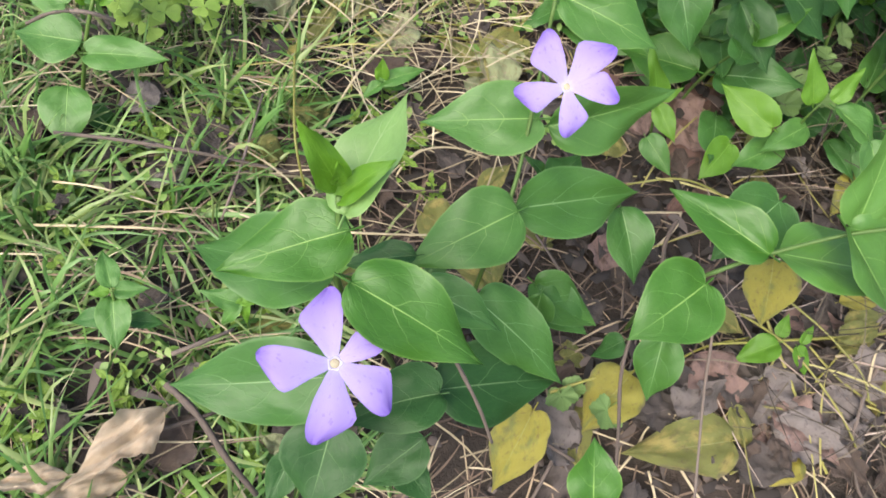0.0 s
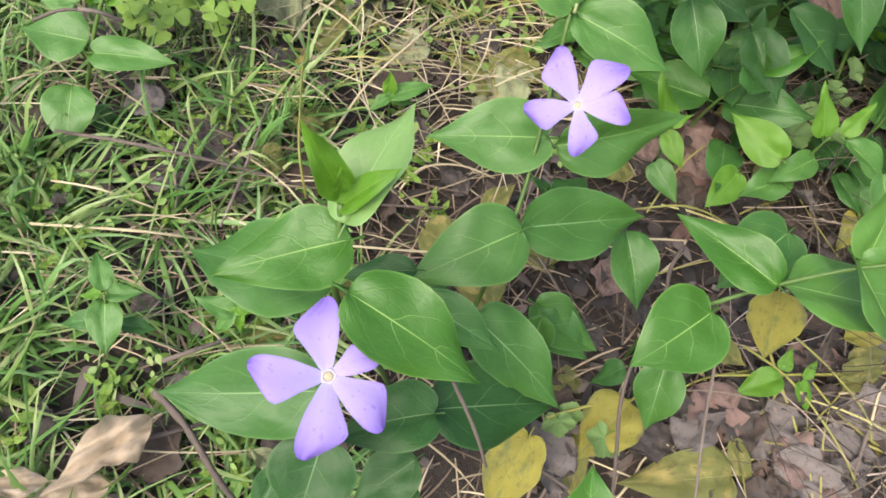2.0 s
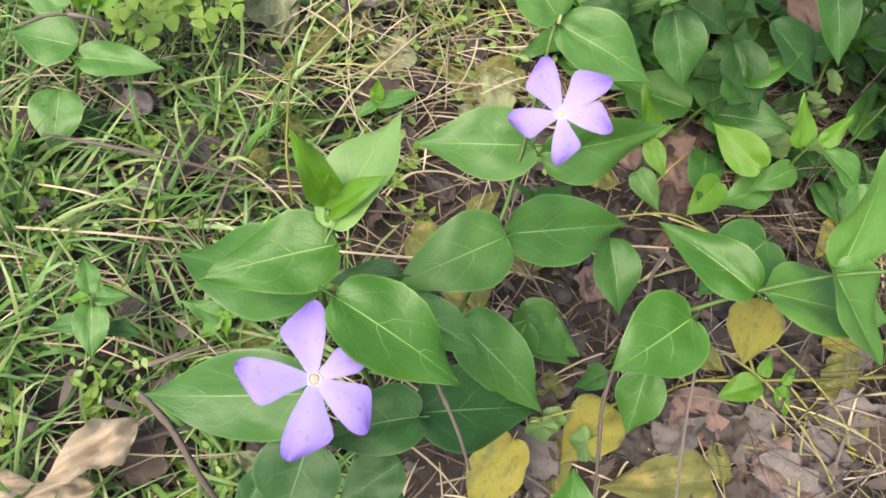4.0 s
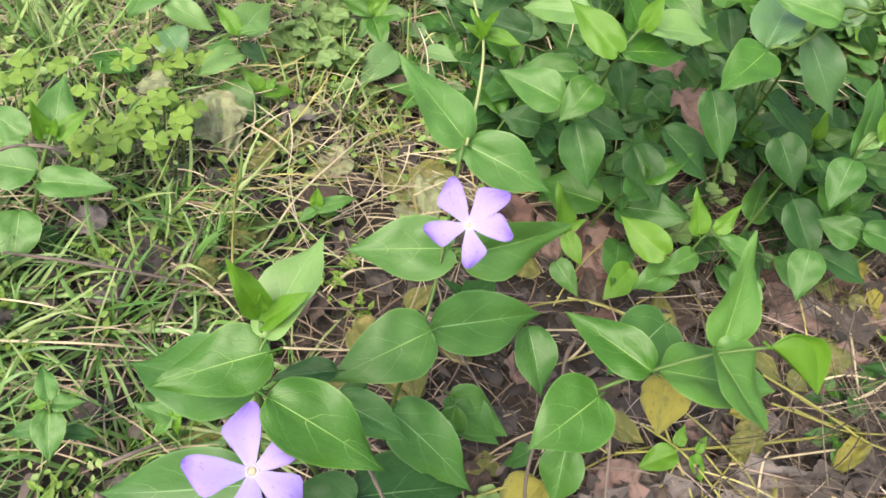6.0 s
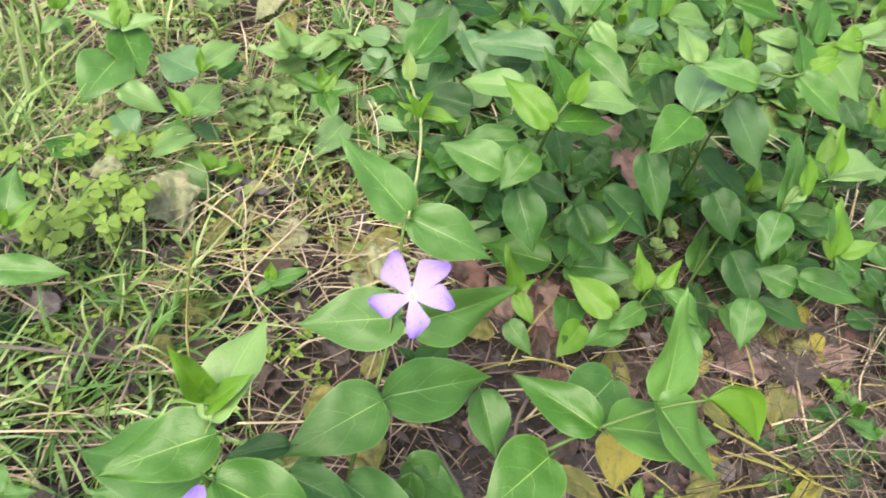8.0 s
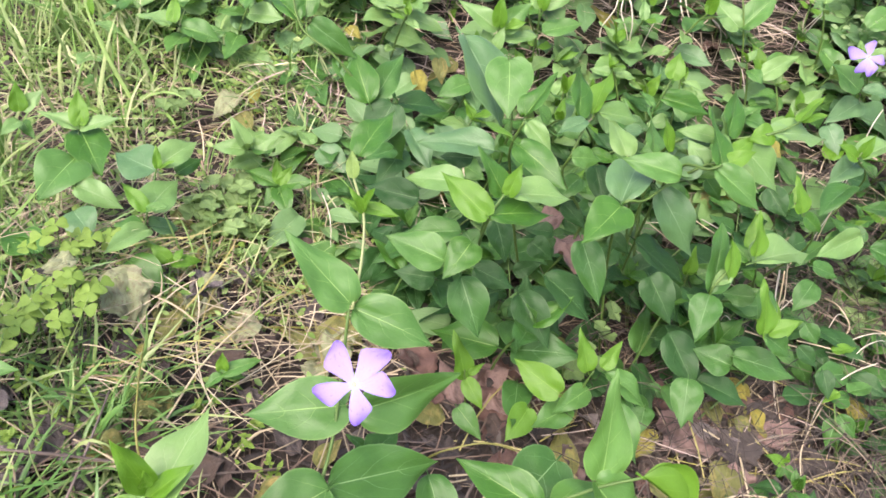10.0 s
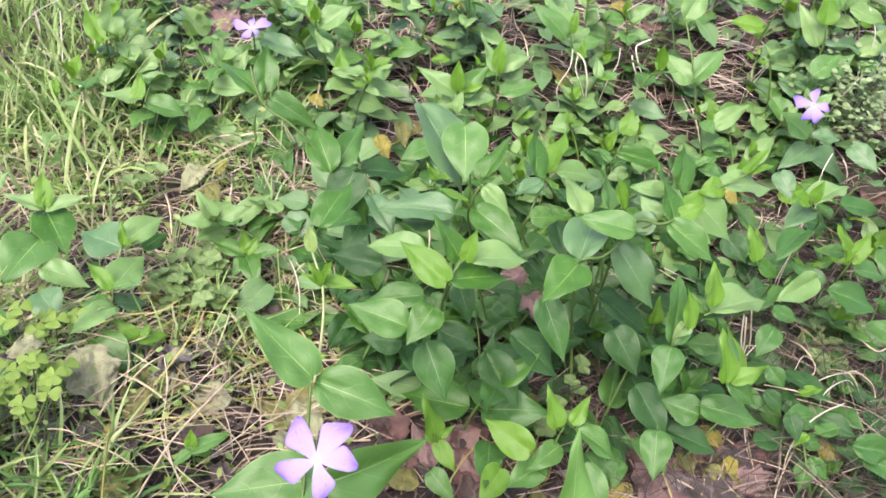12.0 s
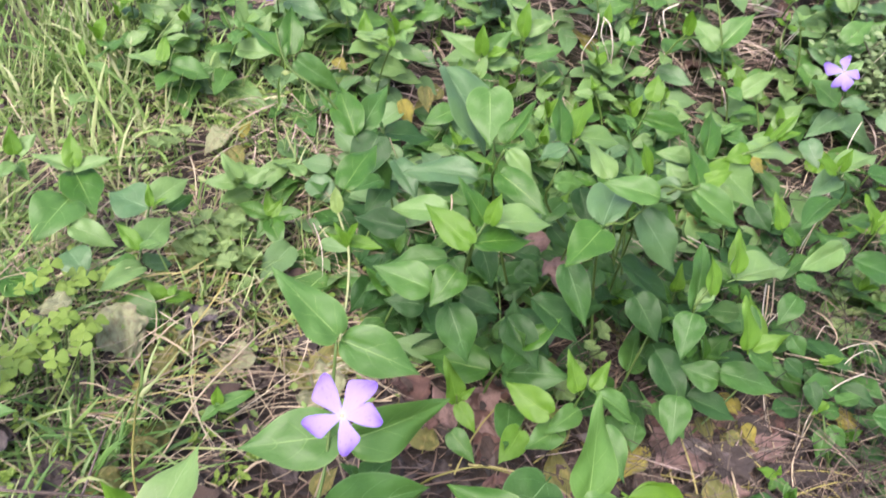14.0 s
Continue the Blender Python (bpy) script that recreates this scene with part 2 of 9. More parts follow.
PINKSTRAW = plain_mat("pink_straw", (0.16, 0.108, 0.09), (0.33, 0.24, 0.20), 30, 0.75, 0.2, True, 0.0, (0.58, 0.47, 0.40))
THATCH = plain_mat("thatch", (0.15, 0.115, 0.075), (0.30, 0.24, 0.15), 30, 0.75, 0.2, True, 0.0, (0.52, 0.44, 0.31))
DRY = plain_mat("dry_stalk", (0.075, 0.048, 0.034), (0.15, 0.10, 0.072), 30, 0.8, 0.2, True, 0.0, (0.36, 0.27, 0.18))
FINE = plain_mat("fine_stalk", (0.020, 0.014, 0.010), (0.045, 0.031, 0.022), 30, 0.85, 0.2, True, 0.0, (0.24, 0.185, 0.13))
CRUMB = plain_mat("crumb", (0.010, 0.007, 0.006), (0.034, 0.024, 0.021), 40, 0.85, 0.3, True, 0.0, (0.13, 0.098, 0.088))
PETAL = petal_mat()
THROAT = plain_mat("throat", (0.30, 0.275, 0.40), (0.35, 0.325, 0.43), 60, 0.6)
EYE = plain_mat("flower_eye", (0.28, 0.235, 0.165), (0.33, 0.285, 0.21), 90, 0.8)
SHRUB = leaf_mat("leaf_small_shrub", (0.11, 0.175, 0.07), (0.20, 0.27, 0.125), (0.2, 0.27, 0.15), 0.5, 0.15, per_island=True)


def soil_mat():
    m, n, l, p, out = mat("soil")
    a = noise_tex(n, l, 14.0, 6.0, rough=0.65)
    b = noise_tex(n, l, 120.0, 6.0, rough=0.7)
    col = ramp(n, l, a, (0.3, (0.010, 0.007, 0.006)), (0.5, (0.021, 0.015, 0.012)), (0.7, (0.045, 0.032, 0.026)))
    col = blend(n, l, mathn(n, l, "MULTIPLY", b, 0.6), col, (0.034, 0.022, 0.017))
    moss = sock(n, l, "ShaderNodeMapRange", noise_tex(n, l, 1.3, 5.0), 0.5, 0.72, 0.0, 0.6).outputs[0]
    col = blend(n, l, moss, col, (0.03, 0.042, 0.014))
    l.new(col, p.inputs["Base Color"])
    p.inputs["Roughness"].default_value = 0.95
    bm_ = sock(n, l, "ShaderNodeBump", 0.8, 0.006)
    l.new(b, bm_.inputs["Height"])
    l.new(bm_.outputs[0], p.inputs["Normal"])
    return m


SOIL = soil_mat()


# ---- ground ----
def smooth(a, b, x):
    t = min(1.0, max(0.0, (x - a) / (b - a)))
    return t * t * (3 - 2 * t)


def ground_z(x, y):
    """A low bank on the grassy side, level towards the thicket."""
    bank = 0.065 * (1 - smooth(-0.20, 0.02, x)) * (1 - smooth(0.30, 0.62, y))
    far = smooth(0.45, 1.0, y) * (0.06 + 0.16 * min(1.0, max(0.0, x + 0.35))) + 0.12 * smooth(1.0, 2.4, y)
    near = 1 - smooth(1.5, 5.0, math.hypot(x - 0.15, y - 0.5))
    return near * (bank + far) + 0.012 * noise.noise((x * 7, y * 7, 3.1)) + 0.005 * noise.noise((x * 31, y * 31, 1.7))


def build_ground():
    n, k = 150, 3.2
    line = [math.sinh((i / n * 2 - 1) * k) for i in range(n + 1)]
    span = [v / line[-1] for v in line]
    verts, faces = [], []
    for b in span:
        for a in span:
            x, y = 0.15 + 9 * a + 60 * a ** 7, 0.45 + 9 * b + 60 * b ** 7
            verts.append((x, y, ground_z(x, y)))
    for j in range(n):
        for i in range(n):
            q = j * (n + 1) + i
            faces.append((q, q + 1, q + n + 2, q + n + 1))
    me = bpy.data.meshes.new("ground")
    me.from_pydata(verts, [], faces)
    me.polygons.foreach_set("use_smooth", [True] * len(faces))
    me.materials.append(SOIL)
    return tagged(new("ground", me), "brown woodland soil under leaf litter and dead stalks", "ground", kind="structure")


build_ground()


# ---- builders ----
def link_mesh(name, verts, faces, material, uvs=None, flat=False):
    me = bpy.data.meshes.new(name)
    me.from_pydata(verts, [], faces)
    if not flat:
        me.polygons.foreach_set("use_smooth", [True] * len(faces))
    if uvs:
        lay = me.uv_layers.new(name="UVMap")
        for lp in me.loops:
            lay.data[lp.index].uv = uvs[lp.vertex_index]
    if material:
        me.materials.append(material)
    return me


def tube(points, r0, r1, sides=6, wobble=0.0, seed=0):
    """Verts and faces of a tapered tube along a smoothed line."""
    pts = [Vector(p) for p in points]
    fine = []
    for i in range(len(pts) - 1):
        p0, p1, p2, p3 = pts[max(i - 1, 0)], pts[i], pts[i + 1], pts[min(i + 2, len(pts) - 1)]
        for s in range(5):
            t = s / 5
            fine.append(0.5 * (2 * p1 + (p2 - p0) * t + (2 * p0 - 5 * p1 + 4 * p2 - p3) * t * t + (3 * p1 - p0 - 3 * p2 + p3) * t ** 3))
    fine.append(pts[-1])
    verts, faces = [], []
    for i, p in enumerate(fine):
        d = (fine[min(i + 1, len(fine) - 1)] - fine[max(i - 1, 0)]).normalized()
        a = d.orthogonal().normalized() if abs(d.z) > 0.95 else d.cross(Vector((0, 0, 1))).normalized()
        b = d.cross(a)
        r = r0 + (r1 - r0) * i / (len(fine) - 1)
        r *= 1 + wobble * noise.noise((i * 0.7, seed, 0))
        for s in range(sides):
            w = 2 * math.pi * s / sides
            verts.append(p + (a * math.cos(w) + b * math.sin(w)) * r)
        if i:
            o = (i - 1) * sides
            for s in range(sides):
                faces.append((o + s, o + (s + 1) % sides, o + sides + (s + 1) % sides, o + sides + s))
    faces.append(tuple(range(sides))[::-1])
    faces.append(tuple(range(len(verts) - sides, len(verts))))
    return verts, faces


HALF_EDGE = ((0.012, 0.0, 0.0), (0.105, -0.024, 0.02), (0.235, -0.022, 0.06), (0.355, 0.03, 0.115), (0.442, 0.115, 0.19), (0.492, 0.225, 0.29), (0.498, 0.355, 0.41), (0.45, 0.51, 0.55), (0.305, 0.68, 0.70), (0.145, 0.835, 0.85), (0.044, 0.94, 0.945), (0.006, 1.0, 1.0))


def leaf_mesh(name, widest, fold, bend, wave, seed, rows=15, half=4, hollow=0.0, stalk=0.1, ragged=0.0):
    """A blade one long (+y) and one wide, face up (+z): sunken midrib, bulging halves, heart-shaped base, drawn-out tip, short stalk."""
    rng = random.Random(seed)
    ph = rng.random() * 6
    lance = 0.08 + (seed % 3) * 0.2
    sway = rng.uniform(-0.13, 0.13)
    verts, uvs, faces = [], [], []
    e = math.log(0.5) / math.log(widest)
    for i in range(rows + 1):
        if hollow:
            # half outline with rounded lobes: width, its place along, and the midrib's place along
            g = i / rows * (len(HALF_EDGE) - 1)
            k = min(int(g), len(HALF_EDGE) - 2)
            p0, p1, p2, p3 = (HALF_EDGE[max(0, min(len(HALF_EDGE) - 1, k + q))] for q in (-1, 0, 1, 2))
            f = g - k
            w, ye, u = (0.5 * (2 * b + (c - a) * f + (2 * a - 5 * b + 4 * c - d) * f * f + (3 * b - a - 3 * c + d) * f ** 3) for a, b, c, d in zip(p0, p1, p2, p3))
            w = max(w * (1 - lance * 2.6 * max(0.0, u - 0.28) * (1 - u)), 0.004)
            ye = ye if ye >= 0 else ye * hollow
            ye += max(0.0, 1 - hollow) * 0.38 * w ** 1.5 * (1 - u) ** 2
            ye = ye + (widest - 0.33) * 1.6 * max(0.0, ye) * (1 - max(0.0, ye))
        else:
            u = ye = (i / rows) ** 1.25
            w = max(0.012, 0.55 * (math.sin(math.pi * min(u, 0.9999) ** e) ** 0.86) * (1 - 0.30 * u * u) * (1 - 0.2 * u ** 4))
        for j in range(-half, half + 1):
            v = j / half
            a = abs(v)
            tear = 1 + ragged * (noise.noise((u * 5, math.copysign(3.0, v) + seed, 0.3)) + 0.45 * noise.noise((u * 15, math.copysign(7.0, v) + seed, 1.3))) * a
            x = v * w * tear
            steep = fold * (0.55 + 0.9 * (1 - u) ** 2)
            z = 0.75 * steep * w * (1.45 * a - 0.75 * a * a)
            # living blades arch from stalk to tip, dead ones droop
            z += (0.9 * bend + 0.05) * (u - u ** 2.4) - 0.05 * a * a * w * u if hollow else -bend * u ** 1.8
            z += 0.03 * math.sin(math.pi * a) * (1 - u) * math.sin(u * 17 + ph + a * 2 + (1.5 if v > 0 else 0))
            z += wave * a * a * math.sin(u * 8 + ph + (2.0 if v > 0 else 0)) * min(1, 4 * u * (1 - u) + 0.2)
            z += 0.05 * math.sin(u * 3 + ph) * v * w * 2
            z += ragged * (0.4 * noise.noise((x * 4, u * 4, seed)) + 0.20 * abs(noise.noise((x * 8, u * 8, seed + 2.0))) + (0.28 * a * a * w * (1 + noise.noise((u * 3, v * 2, seed + 9.0))) if ragged > 0.4 else 0))
            if fold > 3:
                # folded along the midrib, one half open and hollow, the other turned over it
                lift = 0.25 + 0.75 * a if v < 0 else 1.9 + 0.55 * a
                reach = 1.0 if v < 0 else 0.85 - 0.35 * u
                x = w * a * reach * math.cos(lift) * (-1 if v < 0 else 1)
                z = w * a * reach * math.sin(lift) + 0.10 * (u - u * u)
            y = u + (ye - u) * a ** 1.3
            verts.append((x + sway * hollow * u ** 2.5, y + ragged * 0.1 * noise.noise((v * 3, u * 3, seed + 5)) * a, z))
            uvs.append((v * 0.5 + 0.5, u))
    row = 2 * half + 1
    for i in range(rows):
        for j in range(row - 1):
            q = i * row + j
            faces.append((q, q + 1, q + row + 1, q + row))
    if stalk:
        sv, sf = tube([(0, -stalk, -0.03), (0, -stalk * 0.4, -0.016), (0, 0.05, -0.006)], 0.018, 0.012, 5)
        o = len(verts)
        verts += [tuple(p) for p in sv]
        uvs += [(0.62, 0.06)] * len(sv)
        faces += [tuple(i + o for i in f) for f in sf]
    return verts, faces, uvs


SHAPES = [(0.32, 0.26, 0.10, 0.05), (0.36, 0.42, 0.16, 0.06), (0.31, 0.18, 0.06, 0.07), (0.39, 0.34, 0.22, 0.055), (0.33, 0.52, 0.07, 0.05), (0.35, 0.14, 0.14, 0.08), (0.40, 0.36, -0.05, 0.065), (0.5, 4.2, -0.05, 0.05)]
LOBES = (1.7, 0.35, 0.9, 0.15, 1.8, 0.5, 0.1, 0.1)
CRUMPLED = [(0.42, 0.1, 0.05, 0.09), (0.45, -0.2, -0.1, 0.13), (0.4, 0.5, -0.15, 0.11), (0.47, -0.3, 0.12, 0.08), (0.38, 0.6, 0.1, 0.12)]
MESHES = {}


def leaf_data(tone, shape):
    key = (tone, shape)
    if key not in MESHES:
        dead = tone in ("brown", "grey", "tan", "rust", "pink", "ash")
        worn = tone in ("yellow", "olive", "withered")
        form = CRUMPLED[shape % 5] if dead else SHAPES[shape % 8]
        v, f, uv = leaf_mesh("leaf", *form, seed=shape * 7 + 3, rows=24 if dead or worn else 15, half=8 if shape == 7 else 6 if dead or worn else 4, hollow=0.0 if dead or tone == "withered" else LOBES[shape % 8], ragged=0.42 if dead else 0.36 if tone == "withered" else 0.13 if worn else 0.0)
        MESHES[key] = link_mesh("leaf", v, f, LEAF[tone] if tone in LEAF else tone, uv)
    return MESHES[key]


def leaf_frame(base, tip, width, normal):
    b, t = Vector(base), Vector(tip)
    y = t - b
    length = y.length
    y /= length
    z = Vector(normal)
    z = (z - y * z.dot(y)).normalized()
    x = y.cross(z)
    wide = length * width
    deep = length * 0.9
    return Matrix(((x.x * wide, y.x * length, z.x * deep, b.x), (x.y * wide, y.y * length, z.y * deep, b.y), (x.z * wide, y.z * length, z.z * deep, b.z), (0, 0, 0, 1)))


def thing(name, place, label, category, group=""):
    ob = new(name)
    ob.empty_display_size = 0.01
    ob.location = place
    return tagged(ob, label, category, group)


def under(ob, parent):
    """Hang ob, whose matrix is in world space, under parent."""
    ob.parent = parent
    root, p = Vector((0, 0, 0)), parent
    while p is not None:
        root += p.location
        p = p.parent
    ob.matrix_parent_inverse = Matrix.Translation(-root)
    return ob


def leaf(parent, base, tip, width, normal, tone="mid", shape=0, label=""):
    if tone == "young" and shape < 7:
        shape = (0, 2, 5)[shape % 3]
    ob = new("leaf", leaf_data(tone, shape))
    ob.matrix_basis = leaf_frame(base, tip, width, normal)
    if label:
        ob["label"] = label
    return under(ob, parent)


def stem(parent, points, r0=0.0013, r1=0.0010, material=None, name="stem", label=""):
    v, f = tube(points, r0, r1)
    ob = new(name, link_mesh(name, v, f, material or STEM))
    if label:
        ob["label"] = label
    return under(ob, parent)


PETAL_EDGE = ((0.06, -0.05, 0.05), (0.13, -0.10, 0.095), (0.22, -0.135, 0.13), (0.34, -0.185, 0.18), (0.46, -0.245, 0.225), (0.58, -0.305, 0.255), (0.68, -0.335, 0.275), (0.76, -0.29, 0.29), (0.84, -0.18, 0.29), (0.92, -0.05, 0.275), (0.98, 0.06, 0.24), (1.01, 0.11, 0.19))


def petal_data(turn, curl):
    """A lopsided, blunt, pinwheel petal along +y."""
    verts, uvs, faces = [], [], []
    n = 6
    for i, (r, a, b) in enumerate(PETAL_EDGE):
        for j in range(n + 1):
            t = j / n
            x = a + (b - a) * t
            zz = 0.03 + 0.10 * math.sin(min(r, 1) * 2.4) + curl * r * r + 0.05 * (t - 0.5) * r + 0.02 * math.sin(t * 7 + turn) * r - 0.18 * max(0, r - 0.75) ** 1.5
            verts.append((x + 0.04 * r, r, zz))
            uvs.append((t, r))
    for i in range(len(PETAL_EDGE) - 1):
        for j in range(n):
            q = i * (n + 1) + j
            faces.append((q, q + 1, q + n + 2, q + n + 1))
    return link_mesh("petal", verts, faces, PETAL, uvs)


PETALS = [petal_data(k * 1.3, c) for k, c in enumerate((0.02, -0.06, 0.05, -0.02, -0.1))]


def flower(parent, centre, normal, radius, up, angles, stalk_to, lengths=(1, 1, 1, 1, 1)):
    """A five-petalled flower. up: where the first angle counts from; angles in degrees, turning left as seen from the front."""
    head = new("flower")
    head.empty_display_size = 0.01
    head.location = Vector(centre) - parent.location
    head.parent = parent
    head["label"] = "open pale violet-blue flower with a whitish centre"
    z = Vector(normal).normalized()
    y0 = Vector(up)
    y0 = (y0 - z * y0.dot(z)).normalized()
    x0 = y0.cross(z)
    for k, (a, ln) in enumerate(zip(angles, lengths)):
        c, s = math.cos(radians(a)), math.sin(radians(a))
        y = x0 * c + y0 * s
        x = y.cross(z)
        r = radius * ln
        ob = new("petal", PETALS[k % 5])
        ob.matrix_basis = Matrix(((x.x * r, y.x * r, z.x * r, centre[0]), (x.y * r, y.y * r, z.y * r, centre[1]), (x.z * r, y.z * r, z.z * r, centre[2]), (0, 0, 0, 1)))
        under(ob, head)
    c0 = Vector(centre)
    # the raised white five-sided rim, the throat and its yellowish eye
    v, f = [], []
    prof = ((0.112, 0.04), (0.09, 0.062), (0.07, 0.055), (0.052, 0.0), (0.046, -0.25), (0.04, -0.6))
    for i, (rr, zz) in enumerate(prof):
        for s in range(20):
            w = 2 * math.pi * s / 20
            rim = rr * (1 + (0.16 * math.cos(5 * (w - radians(angles[0]) + math.pi / 5)) if i < 2 else 0))
            v.append(c0 + (x0 * math.cos(w) + y0 * math.sin(w)) * rim * radius + z * zz * radius)
        if i:
            o = (i - 1) * 20
            f += [(o + s, o + 20 + s, o + 20 + (s + 1) % 20, o + (s + 1) % 20) for s in range(20)]
    under(new("throat", link_mesh("throat", v, f, THROAT)), head)["label"] = "white five-sided throat"
    v, f = [], []
    for i in range(5):
        for s in range(10):
            w, q = 2 * math.pi * s / 10, i / 4 * math.pi / 2
            v.append(c0 + (x0 * math.cos(w) + y0 * math.sin(w)) * 0.072 * radius * math.cos(q) + z * radius * (0.035 + 0.03 * math.sin(q)))
        if i:
            o = (i - 1) * 10
            f += [(o + s, o + (s + 1) % 10, o + 10 + (s + 1) % 10, o + 10 + s) for s in range(10)]
    under(new("stamen_cap", link_mesh("stamen_cap", v, f, EYE)), head)["label"] = "yellowish eye"
    back = c0 - z * radius * 0.7
    v, f = tube([c0 - z * radius * 0.15, back], radius * 0.09, radius * 0.05, 8)
    under(new("corolla_tube", link_mesh("corolla_tube", v, f, PETAL)), head)
    end = Vector(stalk_to)
    v, f = tube([back, back * 0.6 + end * 0.4 + Vector((0, 0, -0.006)), end], 0.0009, 0.0009)
    under(new("flower_stalk", link_mesh("flower_stalk", v, f, STEM)), head)
    return head


def lying(tone, place, size, turn, width=0.6, tilt=(0.0, 0.0), shape=0, label="", name="fallen_leaf", group="fallen leaves"):
    """A dead leaf that lies on the ground or on the litter."""
    ob = new(name, leaf_data(tone, shape))
    ob.matrix_basis = pose(*place, tilt[0], tilt[1], turn) @ Matrix.Diagonal((size * width, size, size * 0.8, 1))
    return tagged(ob, label or "dry brown fallen leaf lying in the litter", "fallen leaf", group)


def shoot(rng, x, y, height, lean, pairs, size, tones, label, group="periwinkle thicket"):
    """A periwinkle shoot: a bent stem, crossed pairs of leaves, and a fresh folded tip."""
    z0 = ground_z(x, y) - 0.004
    p = thing("periwinkle", (x, y, z0), label, "plant", group)
    a = lean[0]
    dx, dy = math.cos(a) * lean[1], math.sin(a) * lean[1]
    pts = [Vector((x + dx * t * t, y + dy * t * t, z0 + height * t)) for t in (0, 0.3, 0.6, 0.85, 1.0)]
    stem(p, pts, 0.0013, 0.0009)
    turn = rng.random() * 3.14
    for k in range(pairs):
        t = 0.2 + 0.72 * k / max(pairs - 1, 1)
        node = Vector((x + dx * t * t, y + dy * t * t, z0 + height * t))
        s = size * rng.uniform(0.72, 1.15) * (1.0 if t < 0.85 else 0.8)
        for side in (0, math.pi):
            if rng.random() < 0.08:
                continue
            w = turn + side + rng.uniform(-0.35, 0.35)
            drop = rng.uniform(-0.7, 0.35) + 0.7 * (t - 0.4)
            d = Vector((math.cos(w) * math.cos(drop), math.sin(w) * math.cos(drop), math.sin(drop)))
            b = node + d * s * 0.1
            nrm = Vector((0, 0, 1)) + Vector((rng.uniform(-0.5, 0.5), rng.uniform(-0.7, 0.3), 0))
            # Lower pairs take the first tones; 'deep' among them paints in shade.
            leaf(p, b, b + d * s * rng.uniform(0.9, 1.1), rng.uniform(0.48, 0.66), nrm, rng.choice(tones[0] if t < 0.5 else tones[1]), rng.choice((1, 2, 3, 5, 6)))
        turn += math.pi / 2 + rng.uniform(-0.3, 0.3)
    top = pts[-1]
    lone = rng.random()
    for k in range(2 if lone < 0.6 else 3):
        w = turn + k * math.pi + rng.uniform(-0.4, 0.4)
        s = size * rng.uniform(0.4, 0.75)
        rise = rng.uniform(0.35, 1.35)
        d = Vector((math.cos(w) * math.cos(rise), math.sin(w) * math.cos(rise), math.sin(rise)))
        leaf(p, top, top + d * s, rng.uniform(0.42, 0.58), Vector((-d.x, -d.y - 0.2, 0.7)), rng.choice(tones[2]), rng.randrange(5))
    return p


def strips(name, blades, material, label, category):
    """Many thin blades in one mesh: each a bent, tapering strip with a keeled middle."""
    verts, faces = [], []
    for root, way, length, width, sag, turn in blades:
        side = Vector((-way.y, way.x, 0)).normalized() if way.xy.length > 1e-4 else Vector((1, 0, 0))
        side = (side * math.cos(turn) + way.cross(side) * math.sin(turn)).normalized()
        o, n = len(verts), 6
        for i in range(n):
            t = i / (n - 1)
            p = root + way * length * t + Vector((0, 0, -sag * length * t * t)) + side * 0.10 * length * math.sin(t * 2.4) * math.sin(turn * 5)
            w = width * (0.75 + 0.9 * t - 1.6 * t ** 2.4) * 0.5 + 0.0001
            up = way.cross(side) * w * 0.35
            verts += [p - side * w, p + up, p + side * w]
            if i:
                q = o + (i - 1) * 3
                faces += [(q, q + 1, q + 4, q + 3), (q + 1, q + 2, q + 5, q + 4)]
    return tagged(new(name, link_mesh(name, verts, faces, material)), label, category, kind="stuff")


# ---- periwinkle shoots ----
p = thing("periwinkle", (-0.0191, 0.1411, ground_z(-0.019, 0.141) - 0.003), "flowering periwinkle shoot with broad dark green leaves and one violet flower", "plant", "periwinkle shoots")
stem(p, [(-0.0191, 0.1411, ground_z(-0.019, 0.141) - 0.003), (-0.0269, 0.1191, 0.1200), (-0.0329, 0.0994, 0.2130), (-0.0341, 0.1099, 0.2280), (-0.0343, 0.1173, 0.2430)], 0.0016, 0.0011)
leaf(p, (-0.0305, 0.1118, 0.2320), (-0.0711, 0.0947, 0.2250), 0.64, (-0.02, -0.34, 0.94), "rich", 5)
leaf(p, (-0.0322, 0.1127, 0.2400), (-0.0171, 0.1570, 0.2500), 0.50, (-0.43, -0.06, 0.90), "pale", 5)
leaf(p, (-0.0344, 0.1201, 0.2430), (-0.0452, 0.1223, 0.2750), 0.36, (0.53, -0.81, 0.24), "young", 2)
leaf(p, (-0.0344, 0.1174, 0.2420), (-0.0174, 0.1240, 0.2580), 0.42, (-0.46, -0.45, 0.76), "young", 3)
leaf(p, (-0.0341, 0.1176, 0.2500), (-0.0340, 0.1177, 0.2620), 0.45, (0.36, -0.93, 0.01), "young", 4)
leaf(p, (-0.0269, 0.0921, 0.2360), (0.0183, 0.0787, 0.2130), 0.56, (0.36, -0.16, 0.92), "rich", 5)
leaf(p, (-0.0342, 0.1047, 0.2120), (-0.0933, 0.1186, 0.1900), 0.52, (-0.38, -0.19, 0.91), "old", 6)
leaf(p, (-0.0349, 0.0781, 0.1800), (-0.0934, 0.0696, 0.1700), 0.57, (-0.07, -0.50, 0.86), "old", 0)
leaf(p, (-0.0077, 0.1235, 0.1700), (0.0280, 0.1123, 0.1600), 0.5, (0.19, -0.23, 0.95), "old", 1)
leaf(p, (0.0183, 0.1380, 0.1300), (0.0674, 0.1168, 0.0950), 0.53, (0.46, -0.31, 0.83), "old", 2)
